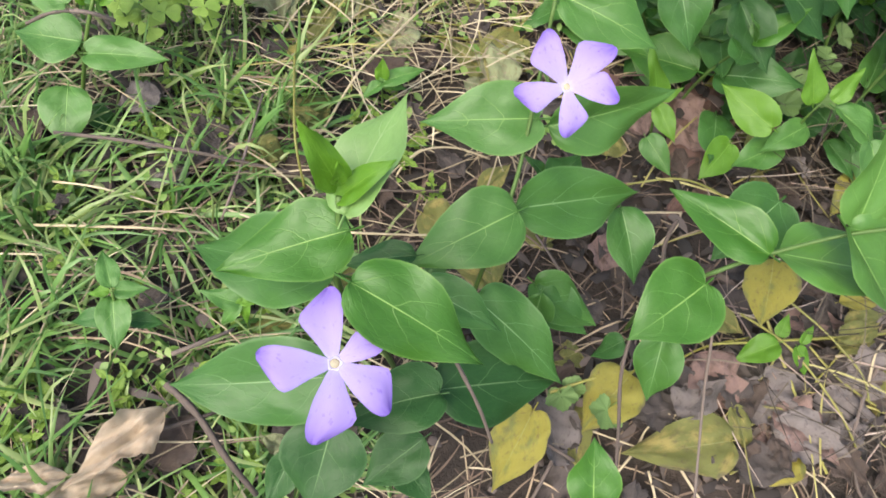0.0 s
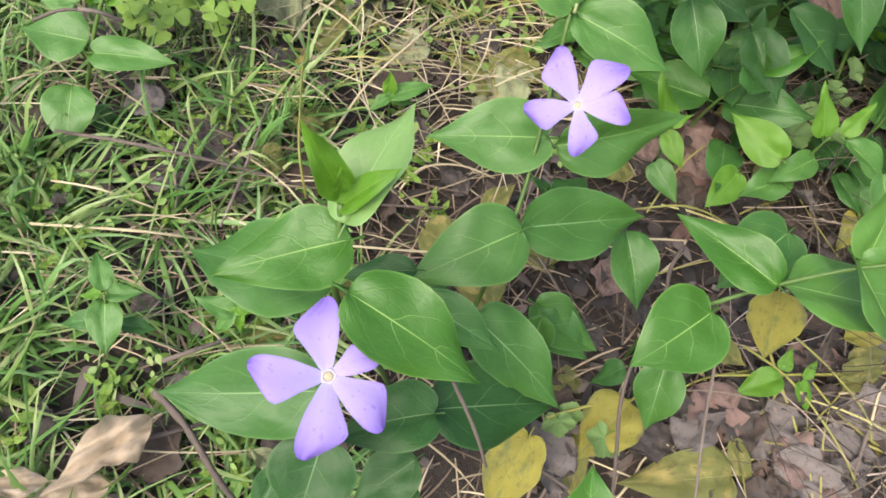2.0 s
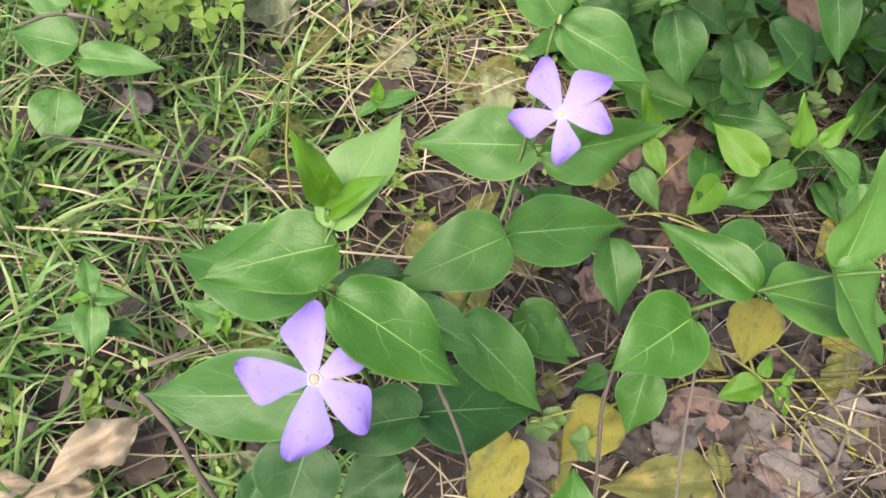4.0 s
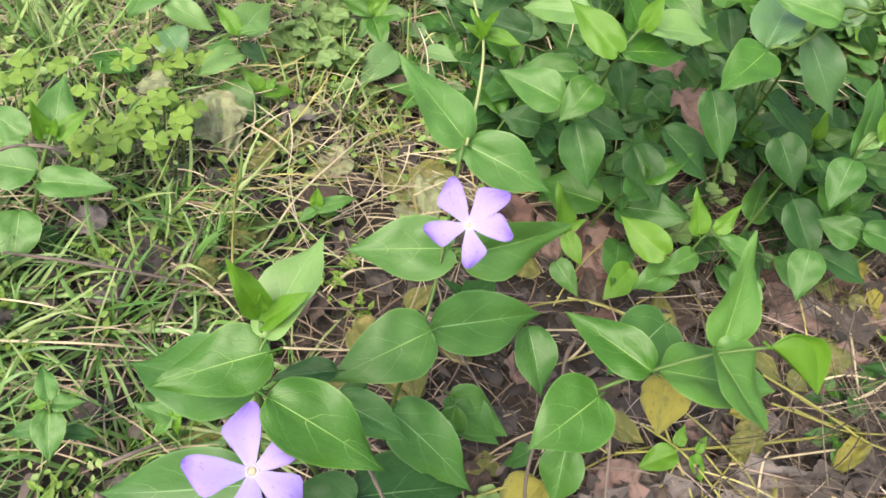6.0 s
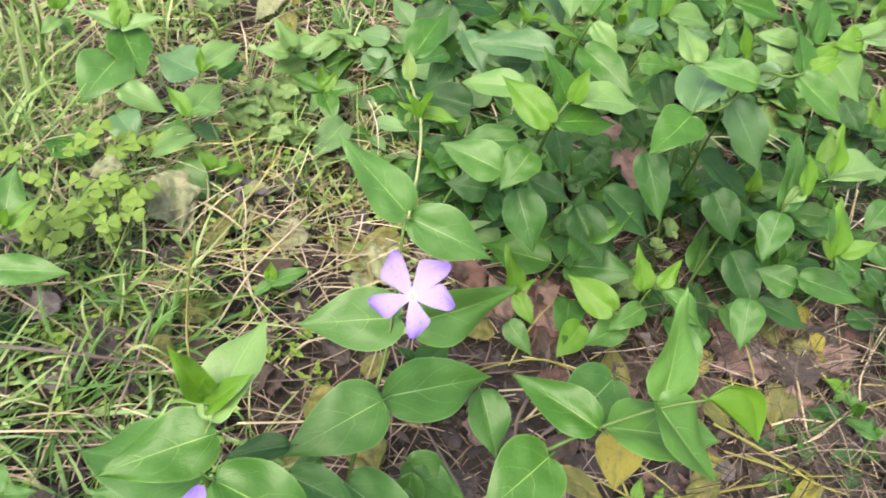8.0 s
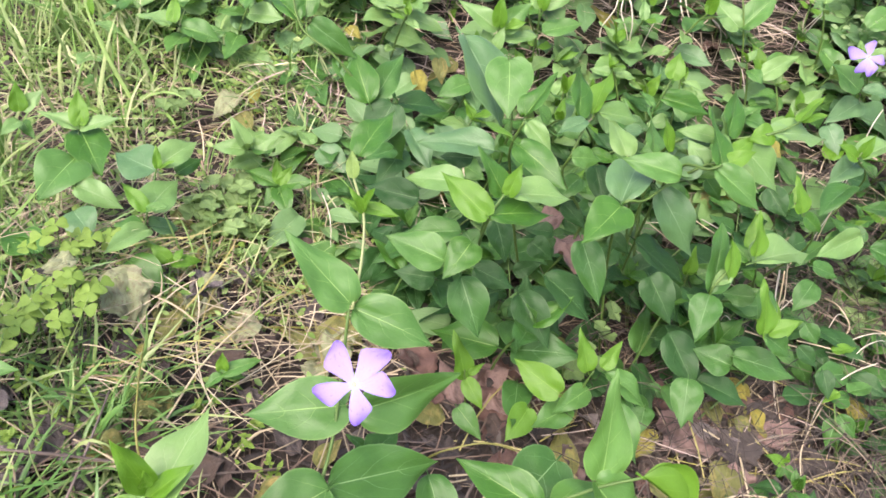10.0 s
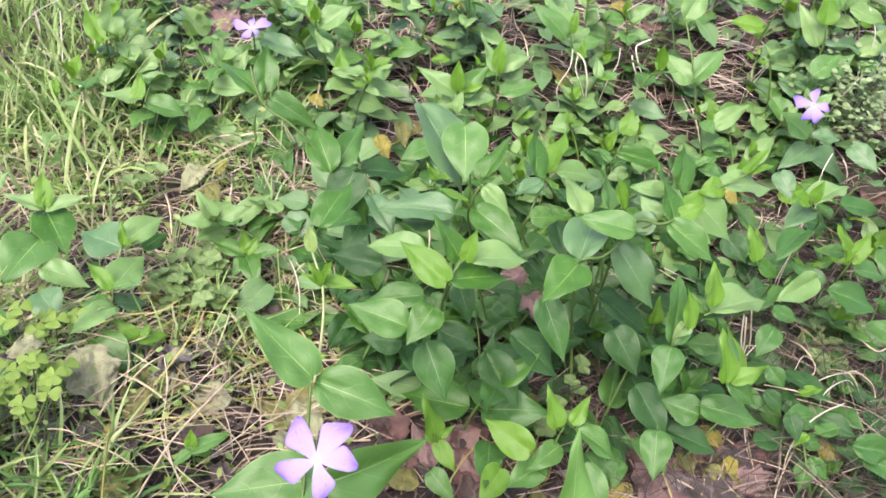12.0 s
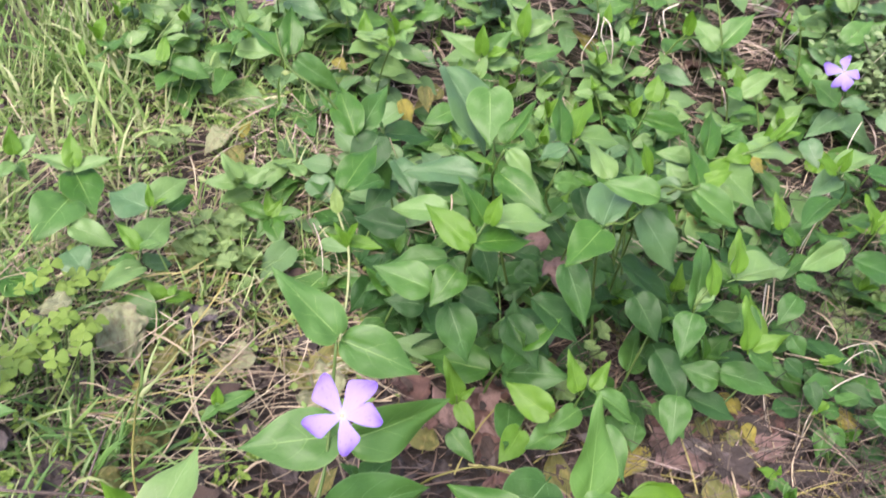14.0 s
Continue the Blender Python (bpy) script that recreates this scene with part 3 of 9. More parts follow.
# Leaves under the flower in 'deep': the shade there is painted into them.
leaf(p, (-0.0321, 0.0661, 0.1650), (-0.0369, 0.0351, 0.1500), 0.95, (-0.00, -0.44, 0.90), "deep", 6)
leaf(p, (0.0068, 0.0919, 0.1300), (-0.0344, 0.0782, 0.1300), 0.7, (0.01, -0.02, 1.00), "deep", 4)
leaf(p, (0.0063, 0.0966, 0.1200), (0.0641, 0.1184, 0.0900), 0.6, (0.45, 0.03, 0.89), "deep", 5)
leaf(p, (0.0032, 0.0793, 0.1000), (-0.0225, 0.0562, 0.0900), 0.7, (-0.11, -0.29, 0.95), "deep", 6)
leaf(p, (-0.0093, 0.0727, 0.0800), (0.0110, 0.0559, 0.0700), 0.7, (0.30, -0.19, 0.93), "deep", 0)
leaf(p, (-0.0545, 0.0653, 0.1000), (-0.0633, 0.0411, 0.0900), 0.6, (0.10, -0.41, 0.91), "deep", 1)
leaf(p, (0.0746, 0.0531, 0.1300), (0.0696, 0.0769, 0.1500), 0.7, (-0.01, -0.64, 0.77), "rich", 6)
leaf(p, (-0.0116, 0.1515, 0.1400), (-0.0449, 0.1458, 0.1300), 0.45, (-0.26, -0.16, 0.95), "deep", 3)
leaf(p, (0.0031, 0.1546, 0.1200), (-0.0154, 0.1464, 0.1100), 0.55, (-0.31, -0.36, 0.88), "old", 4)
flower(p, (-0.0285, 0.0706, 0.2210), (0.1106, -0.2707, 0.9563), 0.0232, (-0.1667, 0.8255, 0.5393), (182, 103, 29, -34, -96), (-0.0324, 0.0973, 0.2130), (1, 1, 0.66, 0.95, 1.05))
p = thing("periwinkle", (0.0172, 0.1726, ground_z(0.017, 0.173) - 0.003), "long trailing periwinkle shoot with paired leaves and one violet flower", "plant", "periwinkle shoots")
stem(p, [(0.0172, 0.1726, ground_z(0.017, 0.173) - 0.003), (0.0191, 0.1586, 0.1000), (0.0286, 0.1881, 0.1400), (0.0327, 0.2163, 0.1520), (0.0342, 0.2516, 0.2080)], 0.0013, 0.0009)
stem(p, [(0.0360, 0.2523, 0.2080), (0.0387, 0.2769, 0.2220), (0.0375, 0.3007, 0.2350), (0.0293, 0.3261, 0.2430), (0.0278, 0.3362, 0.2520)], 0.0009, 0.0006, PALESTEM)
leaf(p, (0.0326, 0.1804, 0.1420), (-0.0167, 0.1473, 0.1350), 0.65, (0.15, -0.41, 0.90), "mid", 5)
leaf(p, (0.0312, 0.1843, 0.1370), (0.0961, 0.2141, 0.1200), 0.49, (0.40, -0.39, 0.83), "old", 6)
leaf(p, (0.0374, 0.2254, 0.1550), (-0.0187, 0.2164, 0.1510), 0.63, (0.00, -0.43, 0.90), "mid", 0)
leaf(p, (0.0432, 0.2261, 0.1490), (0.1068, 0.2599, 0.1480), 0.50, (0.40, -0.73, 0.56), "mid", 1)
leaf(p, (0.0351, 0.2543, 0.2100), (-0.0060, 0.2771, 0.2380), 0.50, (0.22, -0.57, 0.79), "mid", 2)
leaf(p, (0.0363, 0.2568, 0.2040), (0.0839, 0.2438, 0.1920), 0.56, (0.07, -0.52, 0.85), "mid", 3)
leaf(p, (0.0368, 0.3081, 0.2350), (0.0591, 0.3036, 0.2350), 0.4, (-0.08, -0.41, 0.91), "young", 1)
leaf(p, (0.0377, 0.3021, 0.2360), (0.0279, 0.3068, 0.2500), 0.45, (0.53, -0.62, 0.58), "young", 2)
leaf(p, (0.0375, 0.3048, 0.2380), (0.0422, 0.3018, 0.2550), 0.45, (-0.88, -0.45, 0.17), "young", 3)
leaf(p, (0.0370, 0.3056, 0.2350), (0.0235, 0.3080, 0.2400), 0.4, (0.19, -0.58, 0.79), "young", 5)
leaf(p, (0.0295, 0.3235, 0.2430), (0.0275, 0.3309, 0.2580), 0.5, (-0.11, -0.90, 0.43), "bract", 6)
leaf(p, (0.0520, 0.1699, 0.0800), (0.0864, 0.1579, 0.0600), 0.7, (0.40, -0.30, 0.87), "old", 2)
leaf(p, (0.0540, 0.1641, 0.0900), (0.0533, 0.1558, 0.0600), 0.6, (-0.04, -0.96, 0.27), "old", 3)
leaf(p, (0.0559, 0.2412, 0.0800), (0.0782, 0.2649, 0.0700), 0.6, (0.22, 0.19, 0.96), "old", 4)
leaf(p, (0.0521, 0.2446, 0.0800), (0.0394, 0.2482, 0.0900), 0.55, (0.54, -0.30, 0.79), "old", 5)
leaf(p, (0.0327, 0.2013, 0.1000), (0.0029, 0.1901, 0.0900), 0.6, (-0.27, -0.14, 0.95), "old", 6)
flower(p, (0.0406, 0.2003, 0.2100), (-0.0957, -0.5616, 0.8219), 0.0206, (-0.1667, 0.8255, 0.5393), (121, 49, -5, -80, -165), (0.0375, 0.2449, 0.1650), (1.12, 1.14, 1.0, 0.95, 1.0))
p = thing("periwinkle", (0.1225, 0.1868, ground_z(0.123, 0.187) - 0.003), "fresh green periwinkle shoot with a rolled tip leaf over litter", "plant", "periwinkle shoots")
stem(p, [(0.1225, 0.1868, ground_z(0.123, 0.187) - 0.003), (0.1172, 0.1778, 0.0800), (0.1222, 0.1634, 0.1330), (0.1435, 0.1700, 0.1470), (0.1744, 0.1753, 0.1680), (0.2030, 0.1756, 0.1840)], 0.0013, 0.0009)
leaf(p, (0.1228, 0.1581, 0.1370), (0.0880, 0.1262, 0.1330), 0.86, (0.10, -0.25, 0.97), "rich", 0)
leaf(p, (0.1467, 0.1692, 0.1520), (0.1016, 0.1976, 0.1520), 0.50, (-0.22, -0.34, 0.91), "rich", 1)
leaf(p, (0.1512, 0.1717, 0.1500), (0.2248, 0.1795, 0.1300), 0.50, (0.27, -0.04, 0.96), "mid", 6)
leaf(p, (0.1769, 0.1794, 0.1720), (0.1782, 0.2192, 0.2150), 0.50, (0.20, -0.72, 0.66), "bright", 2)
leaf(p, (0.1727, 0.1780, 0.1700), (0.2121, 0.1507, 0.1300), 0.5, (0.40, -0.47, 0.78), "mid", 4)
leaf(p, (0.1945, 0.1740, 0.1840), (0.2290, 0.1640, 0.1600), 1.1, (0.05, -0.15, 0.98), "young", 7, "young leaf still folded along its midrib")
leaf(p, (0.1703, 0.2199, 0.1200), (0.1368, 0.1850, 0.1100), 0.8, (-0.03, -0.24, 0.97), "old", 0)
leaf(p, (0.1183, 0.1502, 0.0900), (0.1178, 0.1232, 0.0600), 0.65, (-0.23, -0.72, 0.65), "old", 1)
leaf(p, (0.1000, 0.1476, 0.0800), (0.0879, 0.1428, 0.0600), 0.6, (-0.75, -0.38, 0.54), "deep", 2)
leaf(p, (0.0925, 0.2165, 0.1000), (0.1056, 0.1803, 0.0800), 0.6, (0.15, -0.44, 0.89), "old", 3)
leaf(p, (0.0510, 0.1742, 0.0800), (0.0870, 0.1574, 0.0600), 0.65, (0.30, -0.40, 0.87), "old", 4)
leaf(p, (0.2037, 0.2426, 0.1500), (0.2167, 0.2136, 0.1300), 0.5, (0.07, -0.55, 0.84), "mid", 5)
p = thing("periwinkle", (-0.2302, 0.2570, ground_z(-0.230, 0.257) - 0.003), "leafy periwinkle shoot in long grass, fresh green at the tip", "plant", "periwinkle shoots")
stem(p, [(-0.2302, 0.2570, ground_z(-0.230, 0.257) - 0.003), (-0.2081, 0.2628, 0.1200), (-0.1980, 0.2719, 0.1450)], 0.0014, 0.0010)
leaf(p, (-0.2090, 0.2616, 0.1220), (-0.2446, 0.2604, 0.1250), 0.85, (0.09, -0.26, 0.96), "mid", 6)
leaf(p, (-0.2048, 0.2561, 0.1200), (-0.1615, 0.2601, 0.1190), 0.5, (0.05, -0.32, 0.95), "mid", 0)
leaf(p, (-0.2019, 0.2717, 0.1420), (-0.2075, 0.2777, 0.1650), 0.5, (0.72, -0.62, 0.33), "young", 1)
leaf(p, (-0.1976, 0.2719, 0.1420), (-0.2010, 0.3067, 0.1600), 0.6, (0.13, -0.44, 0.89), "mid", 2)
leaf(p, (-0.1944, 0.2705, 0.1450), (-0.1790, 0.2864, 0.1550), 0.45, (0.07, -0.58, 0.81), "young", 3)
leaf(p, (-0.1968, 0.2701, 0.1470), (-0.1917, 0.2722, 0.1600), 0.5, (-0.15, -0.97, 0.21), "young", 4)
leaf(p, (-0.2202, 0.2470, 0.1000), (-0.2151, 0.2141, 0.0860), 0.8, (0.23, -0.35, 0.91), "mid", 3)
leaf(p, (-0.2156, 0.2489, 0.0800), (-0.1980, 0.2376, 0.0700), 0.6, (0.22, -0.42, 0.88), "old", 6)
leaf(p, (-0.2274, 0.2879, 0.1200), (-0.2589, 0.3035, 0.1250), 0.6, (-0.02, -0.34, 0.94), "mid", 0)
leaf(p, (-0.2361, 0.2533, 0.0800), (-0.2464, 0.2378, 0.0800), 0.6, (0.26, -0.17, 0.95), "old", 1)
leaf(p, (-0.2604, 0.3102, 0.1000), (-0.2402, 0.2952, 0.1000), 0.5, (-0.15, -0.21, 0.97), "mid", 2)
p = thing("periwinkle", (-0.1622, 0.1222, ground_z(-0.162, 0.122) - 0.003), "small periwinkle seedling in grass with dark lower leaves", "plant", "periwinkle shoots")
stem(p, [(-0.1622, 0.1222, ground_z(-0.162, 0.122) - 0.003), (-0.1461, 0.1197, 0.1250)], 0.0010, 0.0007)
leaf(p, (-0.1499, 0.1221, 0.1150), (-0.1436, 0.0986, 0.1050), 0.62, (0.25, -0.32, 0.91), "mid", 3)
leaf(p, (-0.1473, 0.1232, 0.1200), (-0.1325, 0.1253, 0.1180), 0.6, (0.16, -0.26, 0.95), "mid", 4)
leaf(p, (-0.1500, 0.1227, 0.1200), (-0.1599, 0.1198, 0.1180), 0.6, (-0.13, -0.23, 0.97), "young", 5)
leaf(p, (-0.1482, 0.1230, 0.1220), (-0.1573, 0.1401, 0.1250), 0.55, (0.22, -0.05, 0.97), "mid", 6)
leaf(p, (-0.1557, 0.1172, 0.1000), (-0.1743, 0.1130, 0.0950), 0.5, (-0.20, -0.23, 0.95), "old", 0)
leaf(p, (-0.1455, 0.1159, 0.1000), (-0.1291, 0.1186, 0.0950), 0.5, (0.28, 0.05, 0.96), "old", 1)
p = thing("periwinkle", (-0.1008, 0.1367, ground_z(-0.101, 0.137) - 0.003), "small fresh periwinkle sprig in grass", "plant", "periwinkle shoots")
stem(p, [(-0.1008, 0.1367, ground_z(-0.101, 0.137) - 0.003), (-0.0926, 0.1298, 0.1100)], 0.0010, 0.0007)
leaf(p, (-0.0921, 0.1284, 0.1100), (-0.1119, 0.1297, 0.1150), 0.55, (0.22, -0.30, 0.93), "mid", 2)
leaf(p, (-0.0924, 0.1292, 0.1100), (-0.1011, 0.1204, 0.1000), 0.5, (-0.16, -0.67, 0.73), "mid", 3)
leaf(p, (-0.0924, 0.1292, 0.1100), (-0.0805, 0.1335, 0.1100), 0.5, (0.03, -0.09, 1.00), "young", 4)
leaf(p, (-0.0917, 0.1306, 0.1120), (-0.0891, 0.1225, 0.1000), 0.5, (0.16, -0.80, 0.58), "young", 5)
p = thing("periwinkle", (-0.0544, 0.3188, ground_z(-0.054, 0.319) - 0.003), "small fresh periwinkle sprig by dry stalks", "plant", "periwinkle shoots")
stem(p, [(-0.0544, 0.3188, ground_z(-0.054, 0.319) - 0.003), (-0.0550, 0.3203, 0.0600)], 0.0010, 0.0007)
leaf(p, (-0.0536, 0.3130, 0.0600), (-0.0541, 0.3189, 0.0750), 0.6, (0.17, -0.91, 0.37), "young", 6)
leaf(p, (-0.0533, 0.3115, 0.0600), (-0.0268, 0.3267, 0.0600), 0.4, (0.19, -0.32, 0.93), "mid", 0)
leaf(p, (-0.0531, 0.3105, 0.0600), (-0.0656, 0.2993, 0.0550), 0.5, (-0.06, -0.35, 0.93), "mid", 1)
leaf(p, (-0.0531, 0.3105, 0.0600), (-0.0375, 0.3171, 0.0500), 0.45, (0.58, -0.16, 0.80), "mid", 2)
p = thing("periwinkle", (0.1375, 0.3287, ground_z(0.138, 0.329) - 0.003), "small fresh periwinkle sprig growing beside a reddish brown dead leaf", "plant", "periwinkle shoots")
stem(p, [(0.1375, 0.3287, ground_z(0.138, 0.329) - 0.003), (0.1282, 0.3271, 0.0500), (0.1258, 0.3266, 0.0650)], 0.0010, 0.0007)
leaf(p, (0.1274, 0.3266, 0.0550), (0.1148, 0.3495, 0.0850), 0.5, (0.40, -0.64, 0.66), "young", 5)
leaf(p, (0.1287, 0.3256, 0.0550), (0.1426, 0.3054, 0.0450), 0.55, (-0.29, -0.58, 0.76), "young", 6)
leaf(p, (0.1302, 0.3274, 0.0600), (0.1408, 0.3321, 0.0700), 0.45, (-0.25, -0.75, 0.61), "young", 1)
leaf(p, (0.1219, 0.3031, 0.0500), (0.1420, 0.2827, 0.0400), 0.6, (-0.16, -0.55, 0.82), "mid", 2)
leaf(p, (0.1772, 0.3069, 0.0500), (0.1593, 0.2822, 0.0400), 0.75, (0.17, -0.47, 0.86), "young", 3)
leaf(p, (0.1735, 0.3378, 0.0400), (0.1621, 0.2883, 0.0500), 0.5, (0.12, 0.17, 0.98), "old", 5)
p = thing("periwinkle", (0.2239, 0.3234, ground_z(0.224, 0.323) - 0.003), "bright green young periwinkle shoot on leaf litter", "plant", "periwinkle shoots")
stem(p, [(0.2239, 0.3234, ground_z(0.224, 0.323) - 0.003), (0.2197, 0.3213, 0.0600), (0.2237, 0.3240, 0.0800)], 0.0012, 0.0008)
leaf(p, (0.1962, 0.3082, 0.0700), (0.1626, 0.3338, 0.0750), 0.6, (-0.32, -0.57, 0.76), "young", 6)
leaf(p, (0.2191, 0.3237, 0.0800), (0.2077, 0.3445, 0.1050), 0.5, (0.10, -0.74, 0.66), "young", 1)
leaf(p, (0.2288, 0.3228, 0.0850), (0.2433, 0.3395, 0.1000), 0.5, (-0.10, -0.62, 0.78), "young", 2)
leaf(p, (0.2324, 0.3226, 0.0800), (0.2662, 0.3017, 0.0650), 0.5, (0.34, -0.12, 0.93), "mid", 3)
leaf(p, (0.2243, 0.3216, 0.0600), (0.1930, 0.2994, 0.0550), 0.5, (0.14, -0.40, 0.91), "mid", 5)
leaf(p, (0.2117, 0.3118, 0.0500), (0.1790, 0.2926, 0.0450), 0.6, (0.03, -0.30, 0.95), "mid", 6)
leaf(p, (0.2975, 0.3398, 0.0500), (0.3120, 0.3061, 0.0450), 0.8, (0.01, -0.14, 0.99), "mid", 1)
p = thing("periwinkle", (0.1450, 0.4050, ground_z(0.145, 0.405) - 0.003), "dense periwinkle shoot with a fresh green crown of leaves", "plant", "periwinkle shoots")
stem(p, [(0.1450, 0.4050, ground_z(0.145, 0.405) - 0.003), (0.1450, 0.3979, 0.0800), (0.1226, 0.3658, 0.1500), (0.1161, 0.3307, 0.2150), (0.1223, 0.3324, 0.2350)], 0.0014, 0.0009)
# Low leaves of these thicket shoots are toned down, overhead shade put into colour.
leaf(p, (0.1218, 0.3343, 0.2350), (0.1011, 0.3424, 0.2620), 0.50, (0.43, -0.72, 0.54), "rich", 2)
leaf(p, (0.1250, 0.3330, 0.2350), (0.1302, 0.3400, 0.2550), 0.51, (-0.27, -0.88, 0.38), "young", 0)
leaf(p, (0.1139, 0.3262, 0.2220), (0.0830, 0.3489, 0.2350), 0.50, (-0.09, -0.59, 0.80), "young", 3)
leaf(p, (0.1164, 0.3277, 0.2220), (0.1594, 0.3411, 0.2150), 0.50, (0.19, -0.09, 0.98), "rich", 5)
leaf(p, (0.1268, 0.3371, 0.2320), (0.1707, 0.3467, 0.2250), 0.50, (0.18, -0.09, 0.98), "pale", 1)
leaf(p, (0.1048, 0.3796, 0.2050), (0.0644, 0.3895, 0.1950), 0.50, (-0.32, -0.47, 0.82), "pale", 3)
leaf(p, (0.1099, 0.3360, 0.1900), (0.0937, 0.3126, 0.1750), 0.76, (-0.06, -0.51, 0.86), "rich", 2)
leaf(p, (0.0931, 0.3264, 0.1800), (0.0533, 0.3402, 0.1850), 0.65, (-0.08, -0.55, 0.83), "mid", 1)
leaf(p, (0.1085, 0.3741, 0.1650), (0.0640, 0.3708, 0.1600), 0.50, (-0.10, -0.18, 0.98), "old", 6)
leaf(p, (0.1094, 0.3426, 0.1500), (0.1262, 0.3133, 0.1200), 0.65, (-0.03, -0.72, 0.69), "old", 3)
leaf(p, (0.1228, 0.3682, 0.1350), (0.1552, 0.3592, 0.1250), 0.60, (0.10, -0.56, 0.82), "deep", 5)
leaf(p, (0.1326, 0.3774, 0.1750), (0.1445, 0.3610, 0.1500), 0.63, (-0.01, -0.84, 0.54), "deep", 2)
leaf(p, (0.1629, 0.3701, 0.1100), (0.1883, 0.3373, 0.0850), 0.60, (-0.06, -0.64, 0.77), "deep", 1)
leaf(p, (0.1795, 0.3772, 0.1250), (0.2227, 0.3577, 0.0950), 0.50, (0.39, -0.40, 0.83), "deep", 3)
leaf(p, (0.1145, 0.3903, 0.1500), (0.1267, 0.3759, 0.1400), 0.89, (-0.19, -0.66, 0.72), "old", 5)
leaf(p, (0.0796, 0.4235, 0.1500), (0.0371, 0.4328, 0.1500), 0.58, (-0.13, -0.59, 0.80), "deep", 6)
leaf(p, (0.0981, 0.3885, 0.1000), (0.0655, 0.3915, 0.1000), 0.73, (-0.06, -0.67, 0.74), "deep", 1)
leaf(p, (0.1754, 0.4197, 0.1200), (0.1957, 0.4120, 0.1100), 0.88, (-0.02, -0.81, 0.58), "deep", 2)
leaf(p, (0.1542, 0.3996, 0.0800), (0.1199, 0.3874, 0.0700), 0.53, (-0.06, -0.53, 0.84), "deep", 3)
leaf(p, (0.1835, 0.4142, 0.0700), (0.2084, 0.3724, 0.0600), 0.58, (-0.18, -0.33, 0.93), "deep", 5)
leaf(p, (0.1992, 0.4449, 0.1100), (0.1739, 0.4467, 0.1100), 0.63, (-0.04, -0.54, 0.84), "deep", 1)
p = thing("periwinkle", (0.2000, 0.4700, ground_z(0.200, 0.470) - 0.003), "tall dark green periwinkle shoot in the thicket", "plant", "periwinkle shoots")
stem(p, [(0.2000, 0.4700, ground_z(0.200, 0.470) - 0.003), (0.1620, 0.4498, 0.1200), (0.1458, 0.4258, 0.1800), (0.1354, 0.4039, 0.2200), (0.1380, 0.3939, 0.2500)], 0.0014, 0.0009)
stem(p, [(0.2000, 0.4700, ground_z(0.200, 0.470) - 0.003), (0.2286, 0.4652, 0.1000), (0.1915, 0.4422, 0.1700), (0.1901, 0.4349, 0.2000), (0.1983, 0.4479, 0.2200)], 0.0014, 0.0009)
leaf(p, (0.1383, 0.3946, 0.2300), (0.1730, 0.3635, 0.2200), 0.50, (-0.12, -0.42, 0.90), "rich", 2)
leaf(p, (0.1310, 0.3953, 0.2350), (0.1024, 0.4054, 0.2400), 0.53, (0.29, 0.38, 0.88), "young", 0)
leaf(p, (0.1329, 0.4422, 0.1900), (0.0735, 0.4548, 0.1800), 0.50, (-0.22, -0.27, 0.94), "blue", 3)
leaf(p, (0.0692, 0.4932, 0.1650), (0.0892, 0.4578, 0.1500), 0.50, (0.16, -0.31, 0.94), "blue", 1)
leaf(p, (0.1216, 0.4639, 0.1650), (0.0945, 0.4681, 0.1600), 0.69, (-0.23, -0.60, 0.76), "deep", 6)
leaf(p, (0.0310, 0.3836, 0.2150), (0.0530, 0.4275, 0.2250), 0.50, (-0.24, -0.10, 0.96), "rich", 5)
leaf(p, (0.0585, 0.4847, 0.1500), (0.0343, 0.4645, 0.1500), 0.50, (0.27, -0.33, 0.91), "old", 2)
leaf(p, (0.1472, 0.4235, 0.2300), (0.1678, 0.4091, 0.2150), 0.52, (0.00, -0.72, 0.70), "pale", 1)
leaf(p, (0.1894, 0.4295, 0.2000), (0.2156, 0.4377, 0.1950), 0.65, (0.31, -0.50, 0.81), "mid", 5)
leaf(p, (0.2111, 0.4593, 0.1600), (0.1892, 0.4368, 0.1500), 0.55, (0.01, -0.41, 0.91), "old", 3)
leaf(p, (0.2140, 0.4611, 0.1850), (0.2361, 0.4578, 0.1800), 0.53, (0.08, -0.62, 0.78), "rich", 0)
leaf(p, (0.2381, 0.5056, 0.1400), (0.2460, 0.4739, 0.1200), 0.62, (-0.13, -0.55, 0.82), "deep", 1)
leaf(p, (0.2055, 0.4607, 0.1300), (0.2279, 0.4485, 0.1150), 0.58, (0.04, -0.74, 0.67), "deep", 2)
leaf(p, (0.1262, 0.4194, 0.1400), (0.1116, 0.4326, 0.1400), 0.54, (-0.36, -0.41, 0.84), "deep", 1)
leaf(p, (0.1957, 0.4431, 0.2250), (0.1721, 0.4283, 0.2200), 0.50, (-0.10, -0.17, 0.98), "blue", 6)
p = thing("periwinkle", (0.2650, 0.4050, ground_z(0.265, 0.405) - 0.003), "broad-leaved periwinkle shoot in the thicket", "plant", "periwinkle shoots")
stem(p, [(0.2650, 0.4050, ground_z(0.265, 0.405) - 0.003), (0.2484, 0.4164, 0.0800), (0.2319, 0.4001, 0.1400), (0.2154, 0.3724, 0.2050), (0.2338, 0.3802, 0.2050), (0.2538, 0.3956, 0.2100), (0.2780, 0.4131, 0.2050)], 0.0014, 0.0009)
leaf(p, (0.2121, 0.3658, 0.2100), (0.1838, 0.3324, 0.2000), 0.72, (0.00, -0.29, 0.96), "rich", 2)
